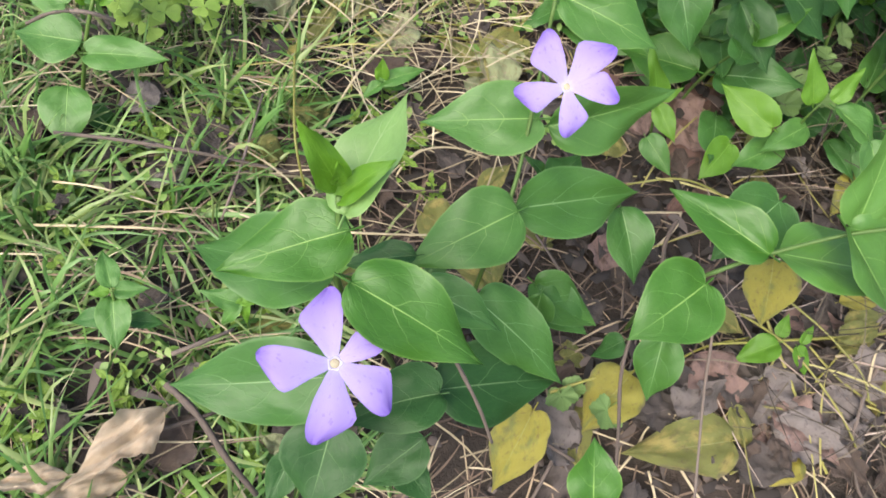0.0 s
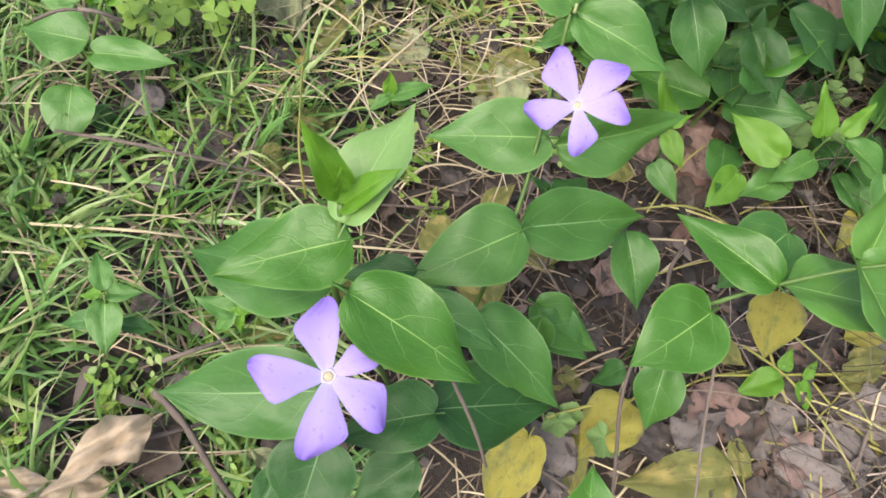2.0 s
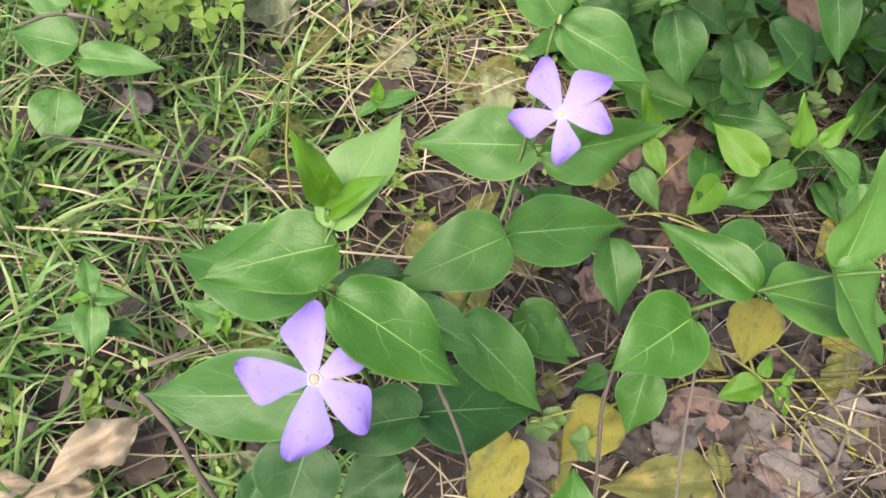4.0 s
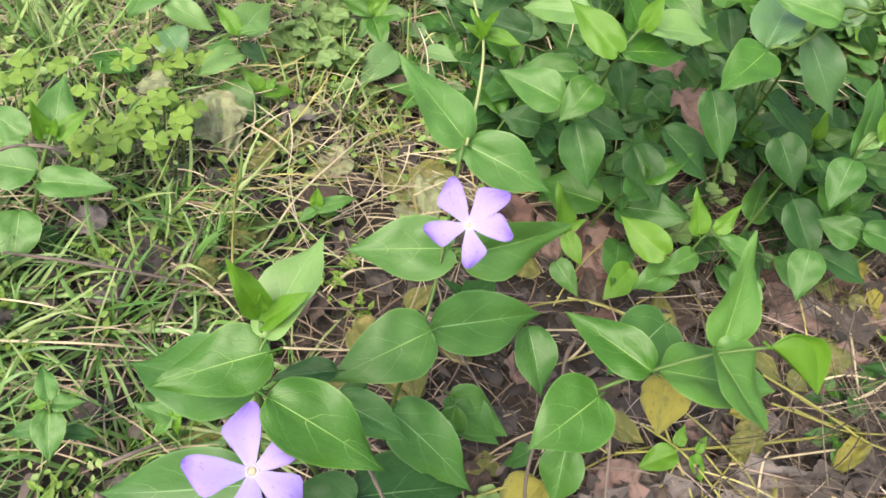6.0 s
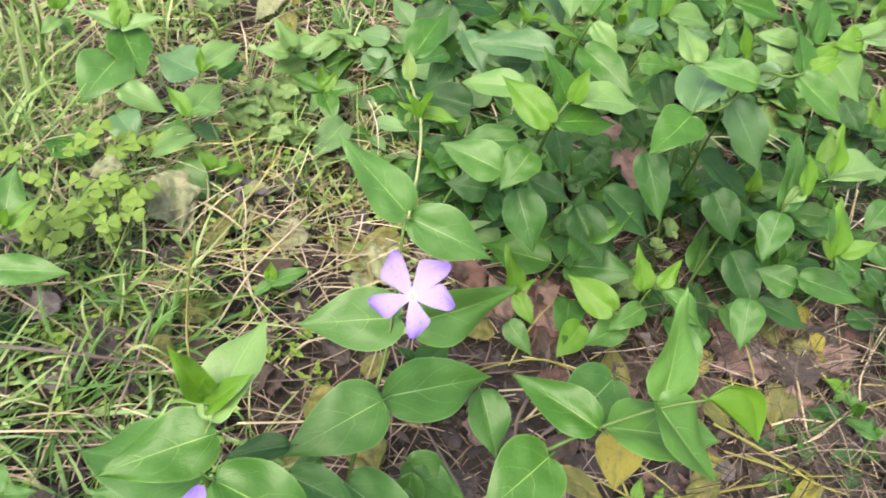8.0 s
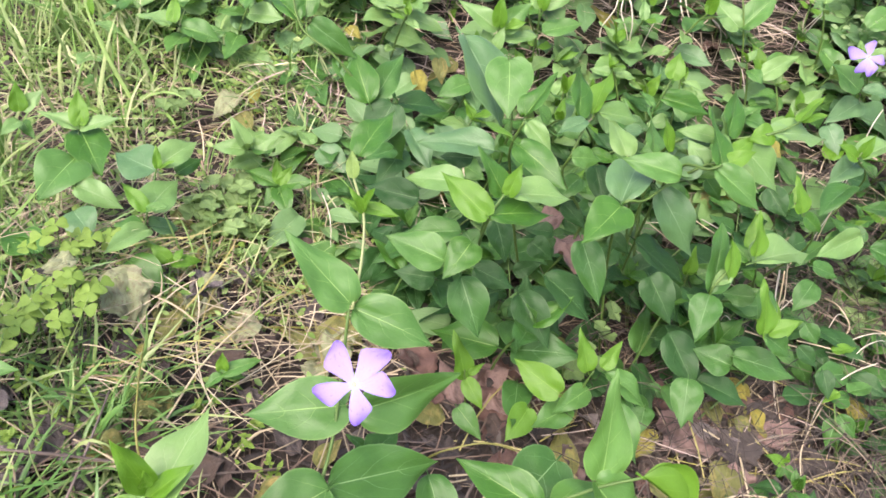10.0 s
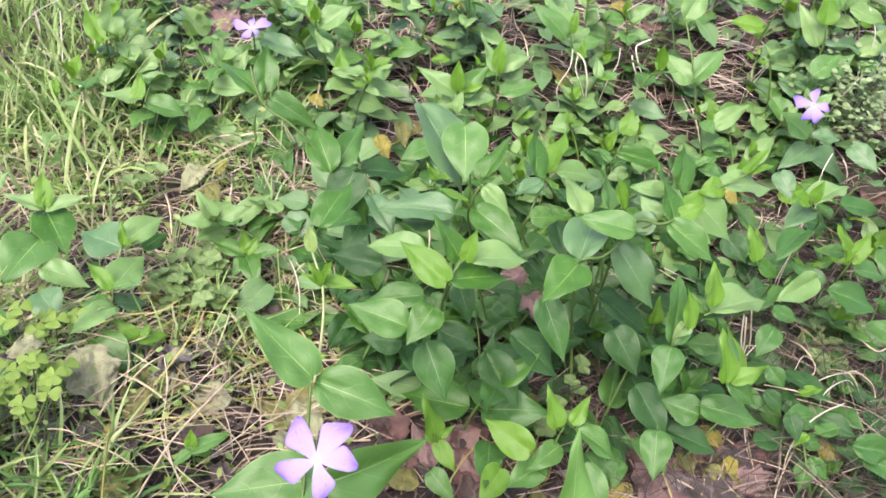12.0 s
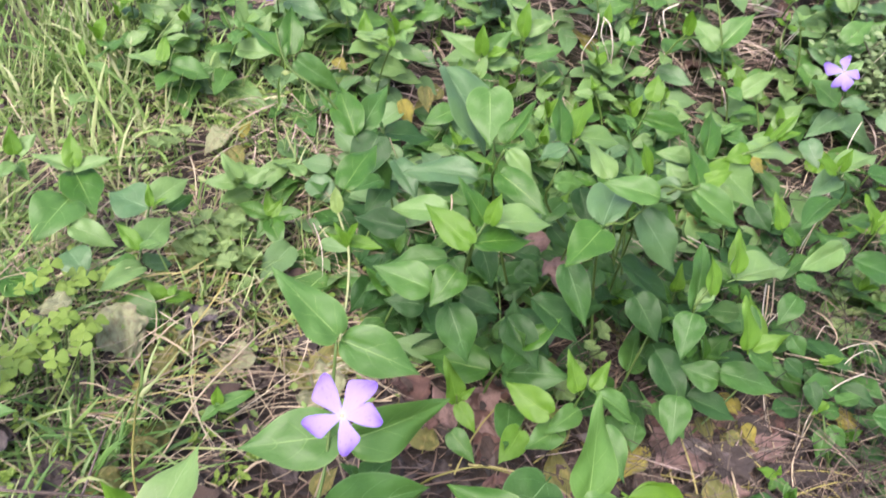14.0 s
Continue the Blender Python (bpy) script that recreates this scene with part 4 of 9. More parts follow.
leaf(p, (0.2160, 0.3759, 0.2050), (0.2445, 0.4340, 0.2050), 0.52, (-0.22, 0.11, 0.97), "blue", 1)
leaf(p, (0.2553, 0.3868, 0.2250), (0.2145, 0.3988, 0.2250), 0.54, (-0.17, -0.56, 0.81), "mid", 3)
leaf(p, (0.2548, 0.4067, 0.1950), (0.2912, 0.3840, 0.1500), 0.50, (0.23, -0.78, 0.58), "blue", 5)
leaf(p, (0.1985, 0.3759, 0.1650), (0.2183, 0.3446, 0.1300), 0.50, (-0.06, -0.76, 0.65), "old", 2)
leaf(p, (0.2578, 0.4177, 0.1350), (0.3054, 0.4037, 0.1050), 0.50, (0.41, -0.39, 0.83), "deep", 6)
leaf(p, (0.2814, 0.4061, 0.1050), (0.3077, 0.3865, 0.0750), 0.61, (-0.04, -0.85, 0.52), "deep", 3)
leaf(p, (0.2505, 0.4319, 0.1100), (0.2357, 0.4138, 0.1000), 0.69, (-0.04, -0.46, 0.89), "deep", 1)
leaf(p, (0.2478, 0.4424, 0.1150), (0.2667, 0.4336, 0.1050), 0.72, (-0.06, -0.80, 0.59), "deep", 2)
leaf(p, (0.2242, 0.4027, 0.0900), (0.2606, 0.4186, 0.0800), 0.55, (0.43, -0.51, 0.74), "deep", 5)
leaf(p, (0.3076, 0.4649, 0.1500), (0.2781, 0.4656, 0.1500), 0.62, (-0.01, -0.51, 0.86), "old", 6)
leaf(p, (0.2838, 0.5177, 0.1500), (0.2516, 0.5258, 0.1500), 0.52, (-0.15, -0.58, 0.80), "deep", 1)
leaf(p, (0.2407, 0.4548, 0.1900), (0.2292, 0.5005, 0.2000), 0.50, (-0.00, -0.21, 0.98), "pale", 2)
leaf(p, (0.2953, 0.5149, 0.1650), (0.2722, 0.5052, 0.1600), 0.72, (0.09, -0.62, 0.78), "mid", 3)
p = thing("periwinkle", (0.3000, 0.4400, ground_z(0.300, 0.440) - 0.003), "arching periwinkle stem with fresh leaves", "plant", "periwinkle shoots")
stem(p, [(0.3000, 0.4400, ground_z(0.300, 0.440) - 0.003), (0.2829, 0.4911, 0.1300), (0.2642, 0.4016, 0.2150), (0.2763, 0.4019, 0.2250), (0.2885, 0.4010, 0.2300)], 0.0014, 0.0009)
stem(p, [(0.3000, 0.4400, ground_z(0.300, 0.440) - 0.003), (0.2720, 0.4864, 0.1200), (0.2548, 0.4291, 0.2150), (0.2731, 0.4354, 0.2250), (0.2917, 0.4363, 0.2350), (0.3145, 0.4435, 0.2400)], 0.0014, 0.0009)
leaf(p, (0.2763, 0.4019, 0.2250), (0.2492, 0.4031, 0.2150), 0.59, (-0.29, -0.62, 0.73), "blue", 1)
leaf(p, (0.2777, 0.4021, 0.2260), (0.2626, 0.4167, 0.2350), 0.75, (-0.38, -0.74, 0.55), "pale", 2)
leaf(p, (0.2876, 0.4245, 0.2350), (0.2585, 0.4283, 0.2350), 0.51, (-0.08, -0.58, 0.81), "pale", 3)
leaf(p, (0.2862, 0.4035, 0.2300), (0.2945, 0.4417, 0.2500), 0.50, (0.45, -0.49, 0.75), "pale", 5)
leaf(p, (0.2950, 0.4078, 0.2300), (0.3160, 0.4234, 0.2400), 0.51, (-0.07, -0.47, 0.88), "young", 0)
leaf(p, (0.2888, 0.4008, 0.2280), (0.3182, 0.3887, 0.2150), 0.53, (0.04, -0.68, 0.73), "pale", 1)
leaf(p, (0.2891, 0.4049, 0.2240), (0.2726, 0.3999, 0.2150), 0.64, (-0.23, -0.61, 0.76), "mid", 6)
leaf(p, (0.2919, 0.4072, 0.2200), (0.3049, 0.4098, 0.2050), 0.63, (0.35, -0.93, 0.14), "rich", 2)
leaf(p, (0.2552, 0.4195, 0.2220), (0.2459, 0.4347, 0.2450), 0.51, (0.67, -0.47, 0.58), "young", 3)
leaf(p, (0.3013, 0.4341, 0.1900), (0.3181, 0.4274, 0.1750), 0.55, (0.08, -0.88, 0.47), "rich", 2)
leaf(p, (0.3159, 0.3620, 0.1650), (0.3575, 0.3790, 0.1650), 0.50, (-0.06, 0.14, 0.99), "old", 1)
p = thing("periwinkle", (0.3450, 0.4150, ground_z(0.345, 0.415) - 0.003), "upright periwinkle shoot with broad leaves", "plant", "periwinkle shoots")
stem(p, [(0.3450, 0.4150, ground_z(0.345, 0.415) - 0.003), (0.3694, 0.3983, 0.0300), (0.3268, 0.3704, 0.1000), (0.2850, 0.3330, 0.1650), (0.2923, 0.3382, 0.1850)], 0.0014, 0.0009)
leaf(p, (0.2846, 0.3329, 0.1650), (0.2944, 0.3771, 0.1950), 0.50, (0.27, -0.58, 0.77), "old", 3)
leaf(p, (0.2844, 0.3319, 0.1650), (0.2732, 0.3036, 0.1450), 0.65, (-0.33, -0.45, 0.83), "old", 5)
leaf(p, (0.2947, 0.3369, 0.1800), (0.2907, 0.3551, 0.2050), 0.51, (0.54, -0.64, 0.55), "young", 0)
leaf(p, (0.2956, 0.3401, 0.1800), (0.2843, 0.3343, 0.1700), 0.70, (-0.35, -0.58, 0.73), "pale", 2)
leaf(p, (0.3715, 0.3894, 0.1000), (0.3462, 0.3880, 0.1000), 0.72, (0.03, -0.57, 0.82), "old", 6)
leaf(p, (0.3577, 0.3763, 0.0600), (0.3955, 0.3812, 0.0500), 0.50, (0.28, -0.32, 0.90), "deep", 1)
leaf(p, (0.3410, 0.3565, 0.1500), (0.3418, 0.3270, 0.1300), 0.50, (0.07, -0.56, 0.83), "old", 2)
leaf(p, (0.3339, 0.3732, 0.0400), (0.3107, 0.3539, 0.0300), 0.66, (-0.06, -0.41, 0.91), "deep", 3)
p = thing("periwinkle", (0.2850, 0.4700, ground_z(0.285, 0.470) - 0.003), "arching periwinkle stem with yellow-green folded tips", "plant", "periwinkle shoots")
stem(p, [(0.2850, 0.4700, ground_z(0.285, 0.470) - 0.003), (0.2588, 0.4127, 0.2000), (0.2711, 0.3838, 0.2350), (0.2829, 0.3890, 0.2370)], 0.0012, 0.0008)
stem(p, [(0.2850, 0.4700, ground_z(0.285, 0.470) - 0.003), (0.2682, 0.4571, 0.1900), (0.2838, 0.4303, 0.2250), (0.3248, 0.4221, 0.2450), (0.3495, 0.4332, 0.2520)], 0.0012, 0.0008)
leaf(p, (0.2822, 0.3888, 0.2350), (0.2698, 0.4220, 0.2620), 0.50, (0.37, -0.50, 0.78), "rich", 2)
leaf(p, (0.2826, 0.3902, 0.2350), (0.3055, 0.3971, 0.2450), 0.52, (-0.17, -0.59, 0.79), "young", 0)
leaf(p, (0.2760, 0.3856, 0.2350), (0.3116, 0.3680, 0.2150), 0.50, (0.11, -0.64, 0.76), "mid", 1)
leaf(p, (0.3036, 0.4233, 0.2350), (0.3430, 0.4060, 0.2050), 0.50, (0.20, -0.71, 0.67), "pale", 3)
leaf(p, (0.2734, 0.3953, 0.2250), (0.2524, 0.4064, 0.2200), 0.72, (-0.48, -0.65, 0.59), "blue", 6)
leaf(p, (0.2949, 0.4227, 0.2400), (0.3023, 0.4596, 0.2620), 0.50, (0.55, -0.51, 0.66), "rich", 0)
leaf(p, (0.2857, 0.4266, 0.2300), (0.2627, 0.4318, 0.2200), 0.68, (-0.43, -0.55, 0.72), "blue", 1)
leaf(p, (0.3278, 0.4240, 0.2450), (0.3080, 0.4183, 0.2400), 0.85, (0.01, -0.68, 0.73), "young", 2)
leaf(p, (0.3272, 0.4224, 0.2450), (0.3788, 0.4378, 0.2350), 0.51, (0.17, 0.07, 0.98), "pale", 5)
leaf(p, (0.3477, 0.4322, 0.2520), (0.3643, 0.4441, 0.2680), 0.50, (-0.72, 0.08, 0.69), "young", 0)
leaf(p, (0.3489, 0.4316, 0.2520), (0.3684, 0.4360, 0.2580), 0.50, (-0.29, -0.01, 0.96), "young", 3)
leaf(p, (0.2582, 0.4475, 0.2000), (0.2573, 0.4908, 0.2150), 0.50, (0.51, -0.27, 0.82), "mid", 2)
leaf(p, (0.2670, 0.4243, 0.1900), (0.2515, 0.4393, 0.2000), 0.62, (-0.12, -0.64, 0.76), "pale", 5)
p = thing("periwinkle", (0.3850, 0.4750, ground_z(0.385, 0.475) - 0.003), "periwinkle shoot with a fresh tip among dark leaves", "plant", "periwinkle shoots")
stem(p, [(0.3850, 0.4750, ground_z(0.385, 0.475) - 0.003), (0.4224, 0.4436, 0.1200), (0.3747, 0.4080, 0.1850)], 0.0012, 0.0008)
leaf(p, (0.3718, 0.4064, 0.1880), (0.3617, 0.4217, 0.2120), 0.50, (0.09, -0.82, 0.56), "young", 2)
leaf(p, (0.3754, 0.4073, 0.1850), (0.3966, 0.4079, 0.1700), 0.53, (0.34, -0.82, 0.46), "rich", 0)
leaf(p, (0.4753, 0.5025, 0.1500), (0.4350, 0.4666, 0.1400), 0.50, (-0.33, 0.12, 0.94), "old", 3)
leaf(p, (0.4937, 0.5362, 0.1550), (0.4571, 0.5087, 0.1450), 0.52, (0.02, -0.37, 0.93), "blue", 1)
leaf(p, (0.4087, 0.5150, 0.1300), (0.4264, 0.4922, 0.1150), 0.74, (-0.40, -0.70, 0.59), "deep", 6)
leaf(p, (0.4273, 0.4551, 0.1200), (0.4070, 0.4478, 0.1150), 0.94, (-0.01, -0.55, 0.84), "deep", 5)
leaf(p, (0.5239, 0.5743, 0.1100), (0.5613, 0.5808, 0.1000), 0.64, (0.30, -0.59, 0.75), "deep", 1)
leaf(p, (0.4763, 0.5785, 0.1650), (0.4861, 0.5515, 0.1500), 0.71, (-0.29, -0.54, 0.79), "blue", 2)
p = thing("periwinkle", (0.4550, 0.5200, ground_z(0.455, 0.520) - 0.003), "slender periwinkle shoot leaning on a dry stalk", "plant", "periwinkle shoots")
stem(p, [(0.4550, 0.5200, ground_z(0.455, 0.520) - 0.003), (0.5168, 0.5420, 0.1200), (0.4756, 0.5143, 0.1720), (0.4813, 0.5194, 0.1800)], 0.0012, 0.0008)
leaf(p, (0.4712, 0.5116, 0.1750), (0.4462, 0.5121, 0.1870), 0.50, (0.35, -0.55, 0.76), "young", 0)
leaf(p, (0.4761, 0.5144, 0.1760), (0.4796, 0.5167, 0.1980), 0.50, (-0.49, -0.85, 0.17), "young", 3)
leaf(p, (0.4768, 0.5145, 0.1720), (0.5269, 0.5413, 0.1780), 0.50, (-0.21, 0.18, 0.96), "pale", 1)
leaf(p, (0.5730, 0.5964, 0.1200), (0.6276, 0.5999, 0.1100), 0.50, (0.19, -0.41, 0.89), "old", 6)
leaf(p, (0.5954, 0.6509, 0.1600), (0.6167, 0.6178, 0.1500), 0.63, (-0.42, -0.50, 0.75), "blue", 2)
p = thing("periwinkle", (0.4750, 0.4300, ground_z(0.475, 0.430) - 0.003), "bright young periwinkle shoot with a fan of narrow leaves", "plant", "periwinkle shoots")
stem(p, [(0.4750, 0.4300, ground_z(0.475, 0.430) - 0.003), (0.5328, 0.5080, 0.0700), (0.5037, 0.4690, 0.1100), (0.4977, 0.4580, 0.1520), (0.5030, 0.4608, 0.1580)], 0.0012, 0.0008)
leaf(p, (0.4942, 0.4577, 0.1520), (0.4703, 0.4634, 0.1880), 0.51, (0.54, -0.70, 0.47), "young", 2)
leaf(p, (0.4977, 0.4580, 0.1520), (0.5119, 0.4703, 0.1780), 0.50, (-0.23, -0.82, 0.52), "young", 0)
leaf(p, (0.5036, 0.4601, 0.1560), (0.5132, 0.4594, 0.1680), 0.51, (-0.67, -0.54, 0.51), "young", 3)
leaf(p, (0.5078, 0.4832, 0.1420), (0.4810, 0.4826, 0.1420), 0.56, (0.02, -0.62, 0.79), "old", 1)
leaf(p, (0.5073, 0.4592, 0.1420), (0.5472, 0.4630, 0.1300), 0.50, (0.30, -0.23, 0.93), "old", 5)
leaf(p, (0.4939, 0.4598, 0.1150), (0.5452, 0.4483, 0.1000), 0.50, (0.13, -0.51, 0.85), "old", 3)
leaf(p, (0.4652, 0.4460, 0.1400), (0.4208, 0.4243, 0.1300), 0.50, (0.18, -0.70, 0.69), "pale", 6)
leaf(p, (0.4867, 0.4617, 0.1200), (0.4631, 0.4896, 0.1220), 0.54, (-0.43, -0.42, 0.80), "old", 2)
leaf(p, (0.5716, 0.5079, 0.1300), (0.5655, 0.4625, 0.1150), 0.52, (-0.43, -0.23, 0.87), "old", 1)
leaf(p, (0.6128, 0.5839, 0.1400), (0.6354, 0.5531, 0.1200), 0.55, (-0.29, -0.66, 0.69), "old", 3)
p = thing("periwinkle", (0.3350, 0.3750, ground_z(0.335, 0.375) - 0.003), "periwinkle shoot with an upright yellow-green leaf", "plant", "periwinkle shoots")
stem(p, [(0.3350, 0.3750, ground_z(0.335, 0.375) - 0.003), (0.3810, 0.4236, 0.0800), (0.3192, 0.3539, 0.1800)], 0.0012, 0.0008)
leaf(p, (0.3139, 0.3493, 0.1900), (0.3103, 0.3663, 0.2180), 0.50, (0.26, -0.81, 0.53), "young", 2)
leaf(p, (0.3159, 0.3517, 0.1820), (0.3741, 0.3778, 0.1720), 0.50, (0.08, 0.19, 0.98), "pale", 1)
leaf(p, (0.3151, 0.3548, 0.1800), (0.3029, 0.3700, 0.1850), 0.62, (-0.27, -0.49, 0.83), "rich", 5)
leaf(p, (0.3467, 0.3688, 0.1300), (0.3260, 0.3801, 0.1200), 0.72, (-0.56, -0.39, 0.73), "old", 6)
leaf(p, (0.4143, 0.4023, 0.1200), (0.3939, 0.3808, 0.1050), 0.62, (-0.17, -0.45, 0.88), "old", 3)
leaf(p, (0.4124, 0.4113, 0.1300), (0.4412, 0.4127, 0.1200), 0.51, (0.31, -0.45, 0.83), "old", 2)
leaf(p, (0.4225, 0.3920, 0.0800), (0.4342, 0.3786, 0.0700), 0.84, (-0.34, -0.74, 0.58), "old", 1)
p = thing("periwinkle", (0.3150, 0.3200, ground_z(0.315, 0.320) - 0.003), "fresh periwinkle shoot over dry stalks with two tip leaves", "plant", "periwinkle shoots")
stem(p, [(0.3150, 0.3200, ground_z(0.315, 0.320) - 0.003), (0.3754, 0.3572, 0.0600), (0.3272, 0.3147, 0.1480)], 0.0012, 0.0008)
leaf(p, (0.3258, 0.3130, 0.1500), (0.3189, 0.3358, 0.1820), 0.50, (0.23, -0.77, 0.60), "young", 2)
leaf(p, (0.3299, 0.3147, 0.1500), (0.3504, 0.3175, 0.1620), 0.53, (-0.38, -0.51, 0.77), "young", 0)
leaf(p, (0.3282, 0.3154, 0.1460), (0.3548, 0.3105, 0.1300), 0.50, (0.28, -0.69, 0.67), "old", 3)
leaf(p, (0.3270, 0.3283, 0.1050), (0.3762, 0.3148, 0.1000), 0.50, (-0.00, -0.35, 0.94), "old", 5)
leaf(p, (0.3293, 0.3275, 0.0950), (0.3014, 0.3415, 0.0950), 0.83, (-0.29, -0.59, 0.75), "old", 1)
leaf(p, (0.2831, 0.3521, 0.1000), (0.3052, 0.3193, 0.0750), 0.61, (-0.14, -0.66, 0.74), "deep", 6)
leaf(p, (0.2665, 0.3866, 0.1250), (0.2887, 0.3604, 0.1000), 0.69, (-0.09, -0.73, 0.68), "deep", 2)
leaf(p, (0.2901, 0.3115, 0.0950), (0.2834, 0.2798, 0.0750), 0.67, (-0.26, -0.47, 0.84), "old", 5)
leaf(p, (0.3150, 0.3345, 0.0650), (0.3571, 0.3193, 0.0550), 0.50, (0.11, -0.31, 0.94), "deep", 1)
leaf(p, (0.4062, 0.3662, 0.0800), (0.4231, 0.3538, 0.0700), 0.59, (-0.09, -0.70, 0.71), "deep", 3)
leaf(p, (0.4185, 0.3418, 0.0800), (0.4255, 0.3240, 0.0650), 0.64, (-0.25, -0.68, 0.69), "deep", 2)
leaf(p, (0.3962, 0.3374, 0.0500), (0.4331, 0.3437, 0.0450), 0.50, (0.18, -0.35, 0.92), "deep", 6)
p = thing("periwinkle", (0.4700, 0.2900, ground_z(0.470, 0.290) - 0.003), "low dark periwinkle shoot at the edge of dry stalks", "plant", "periwinkle shoots")
stem(p, [(0.4700, 0.2900, ground_z(0.470, 0.290) - 0.003), (0.4956, 0.3286, 0.0400), (0.4598, 0.3108, 0.0800)], 0.0012, 0.0008)
leaf(p, (0.4571, 0.3104, 0.0820), (0.5013, 0.3109, 0.0720), 0.53, (0.19, -0.57, 0.80), "old", 1)
leaf(p, (0.4701, 0.3095, 0.0700), (0.5129, 0.2912, 0.0600), 0.50, (0.09, -0.30, 0.95), "old", 5)
leaf(p, (0.5001, 0.3612, 0.1500), (0.4761, 0.3868, 0.1450), 0.68, (-0.53, -0.34, 0.78), "old", 3)
leaf(p, (0.5570, 0.3958, 0.0900), (0.5307, 0.4092, 0.0850), 0.77, (-0.43, -0.60, 0.67), "deep", 2)
leaf(p, (0.4558, 0.3377, 0.0500), (0.4347, 0.3372, 0.0500), 0.72, (0.01, -0.57, 0.82), "old", 0)
leaf(p, (0.4915, 0.3503, 0.0500), (0.4658, 0.3526, 0.0500), 0.69, (-0.05, -0.54, 0.84), "deep", 6)
p = thing("periwinkle", (0.1500, 0.5000, ground_z(0.150, 0.500) - 0.003), "periwinkle shoot with a broad heart-shaped leaf", "plant", "periwinkle shoots")
stem(p, [(0.1500, 0.5000, ground_z(0.150, 0.500) - 0.003), (0.1454, 0.4726, 0.1600), (0.1461, 0.4661, 0.2000), (0.1371, 0.4934, 0.2400)], 0.0012, 0.0008)
leaf(p, (0.1383, 0.4918, 0.2400), (0.1391, 0.4495, 0.2150), 0.76, (-0.20, -0.50, 0.84), "mid", 0)
leaf(p, (0.1501, 0.4454, 0.2220), (0.1758, 0.4720, 0.2450), 0.50, (-0.52, -0.21, 0.83), "rich", 4)
leaf(p, (0.1035, 0.5316, 0.2350), (0.1422, 0.4659, 0.1850), 0.51, (0.53, -0.29, 0.80), "blue", 3)
leaf(p, (0.1431, 0.4406, 0.1950), (0.1744, 0.3795, 0.2050), 0.51, (0.04, 0.18, 0.98), "rich", 2)
leaf(p, (0.2016, 0.4817, 0.2050), (0.2012, 0.5233, 0.2280), 0.50, (0.61, -0.38, 0.70), "rich", 0)
leaf(p, (0.2172, 0.4951, 0.2000), (0.2352, 0.5341, 0.2200), 0.50, (-0.75, 0.01, 0.66), "young", 2)
leaf(p, (0.2223, 0.4958, 0.2000), (0.2625, 0.5066, 0.1900), 0.50, (0.31, -0.31, 0.90), "pale", 1)
p = thing("periwinkle", (0.4402, 0.4699, ground_z(0.440, 0.470) - 0.003), "fresh periwinkle shoot among dry stalks", "plant", "periwinkle shoots")
stem(p, [(0.4402, 0.4699, ground_z(0.440, 0.470) - 0.003), (0.3767, 0.4343, 0.1100), (0.3730, 0.4396, 0.1250)], 0.0012, 0.0008)
leaf(p, (0.3681, 0.4368, 0.1100), (0.4350, 0.4557, 0.1100), 0.5, (0.00, -0.02, 1.00), "mid", 3)
leaf(p, (0.3710, 0.4305, 0.1200), (0.3713, 0.4574, 0.1450), 0.45, (-0.59, -0.54, 0.59), "young", 5)
leaf(p, (0.3723, 0.4338, 0.1100), (0.3822, 0.4426, 0.1300), 0.5, (-0.33, -0.79, 0.51), "young", 6)
leaf(p, (0.3752, 0.4371, 0.1000), (0.3577, 0.4536, 0.1100), 0.5, (-0.24, -0.68, 0.70), "mid", 1)
leaf(p, (0.3700, 0.4295, 0.1000), (0.3981, 0.4215, 0.0900), 0.5, (0.27, -0.21, 0.94), "rich", 2)
leaf(p, (0.4646, 0.4774, 0.1000), (0.5049, 0.4903, 0.1000), 0.5, (0.15, -0.47, 0.87), "rich", 3)
leaf(p, (0.4646, 0.4774, 0.1000), (0.4319, 0.4536, 0.0900), 0.5, (-0.30, 0.01, 0.95), "mid", 5)
p = thing("periwinkle", (0.4318, 0.3928, ground_z(0.432, 0.393) - 0.003), "fresh periwinkle shoot among dry stalks", "plant", "periwinkle shoots")
stem(p, [(0.4318, 0.3928, ground_z(0.432, 0.393) - 0.003), (0.4077, 0.3975, 0.0500), (0.4031, 0.4018, 0.0600)], 0.0012, 0.0008)
leaf(p, (0.3995, 0.3949, 0.0600), (0.3864, 0.4224, 0.1000), 0.4, (-0.01, -0.83, 0.56), "young", 6)
leaf(p, (0.4024, 0.3926, 0.0600), (0.4275, 0.4017, 0.0750), 0.45, (-0.21, -0.64, 0.74), "young", 1)
leaf(p, (0.4010, 0.3928, 0.0550), (0.4229, 0.3672, 0.0500), 0.6, (0.12, -0.09, 0.99), "mid", 2)
leaf(p, (0.4027, 0.3858, 0.0400), (0.3741, 0.3802, 0.0400), 0.5, (-0.04, 0.19, 0.98), "rich", 3)
leaf(p, (0.4117, 0.3929, 0.0400), (0.4341, 0.3708, 0.0300), 0.5, (-0.11, -0.50, 0.86), "rich", 5)
leaf(p, (0.3677, 0.3766, 0.0400), (0.3393, 0.3914, 0.0500), 0.6, (-0.01, -0.58, 0.82), "mid", 6)
p = thing("periwinkle", (-0.2147, 0.4779, ground_z(-0.215, 0.478) - 0.003), "pale leafy periwinkle shoot rising through grass", "plant", "periwinkle shoots")
stem(p, [(-0.2147, 0.4779, ground_z(-0.215, 0.478) - 0.003), (-0.2159, 0.5014, 0.0671), (-0.2170, 0.5339, 0.1017)], 0.0011, 0.0008)
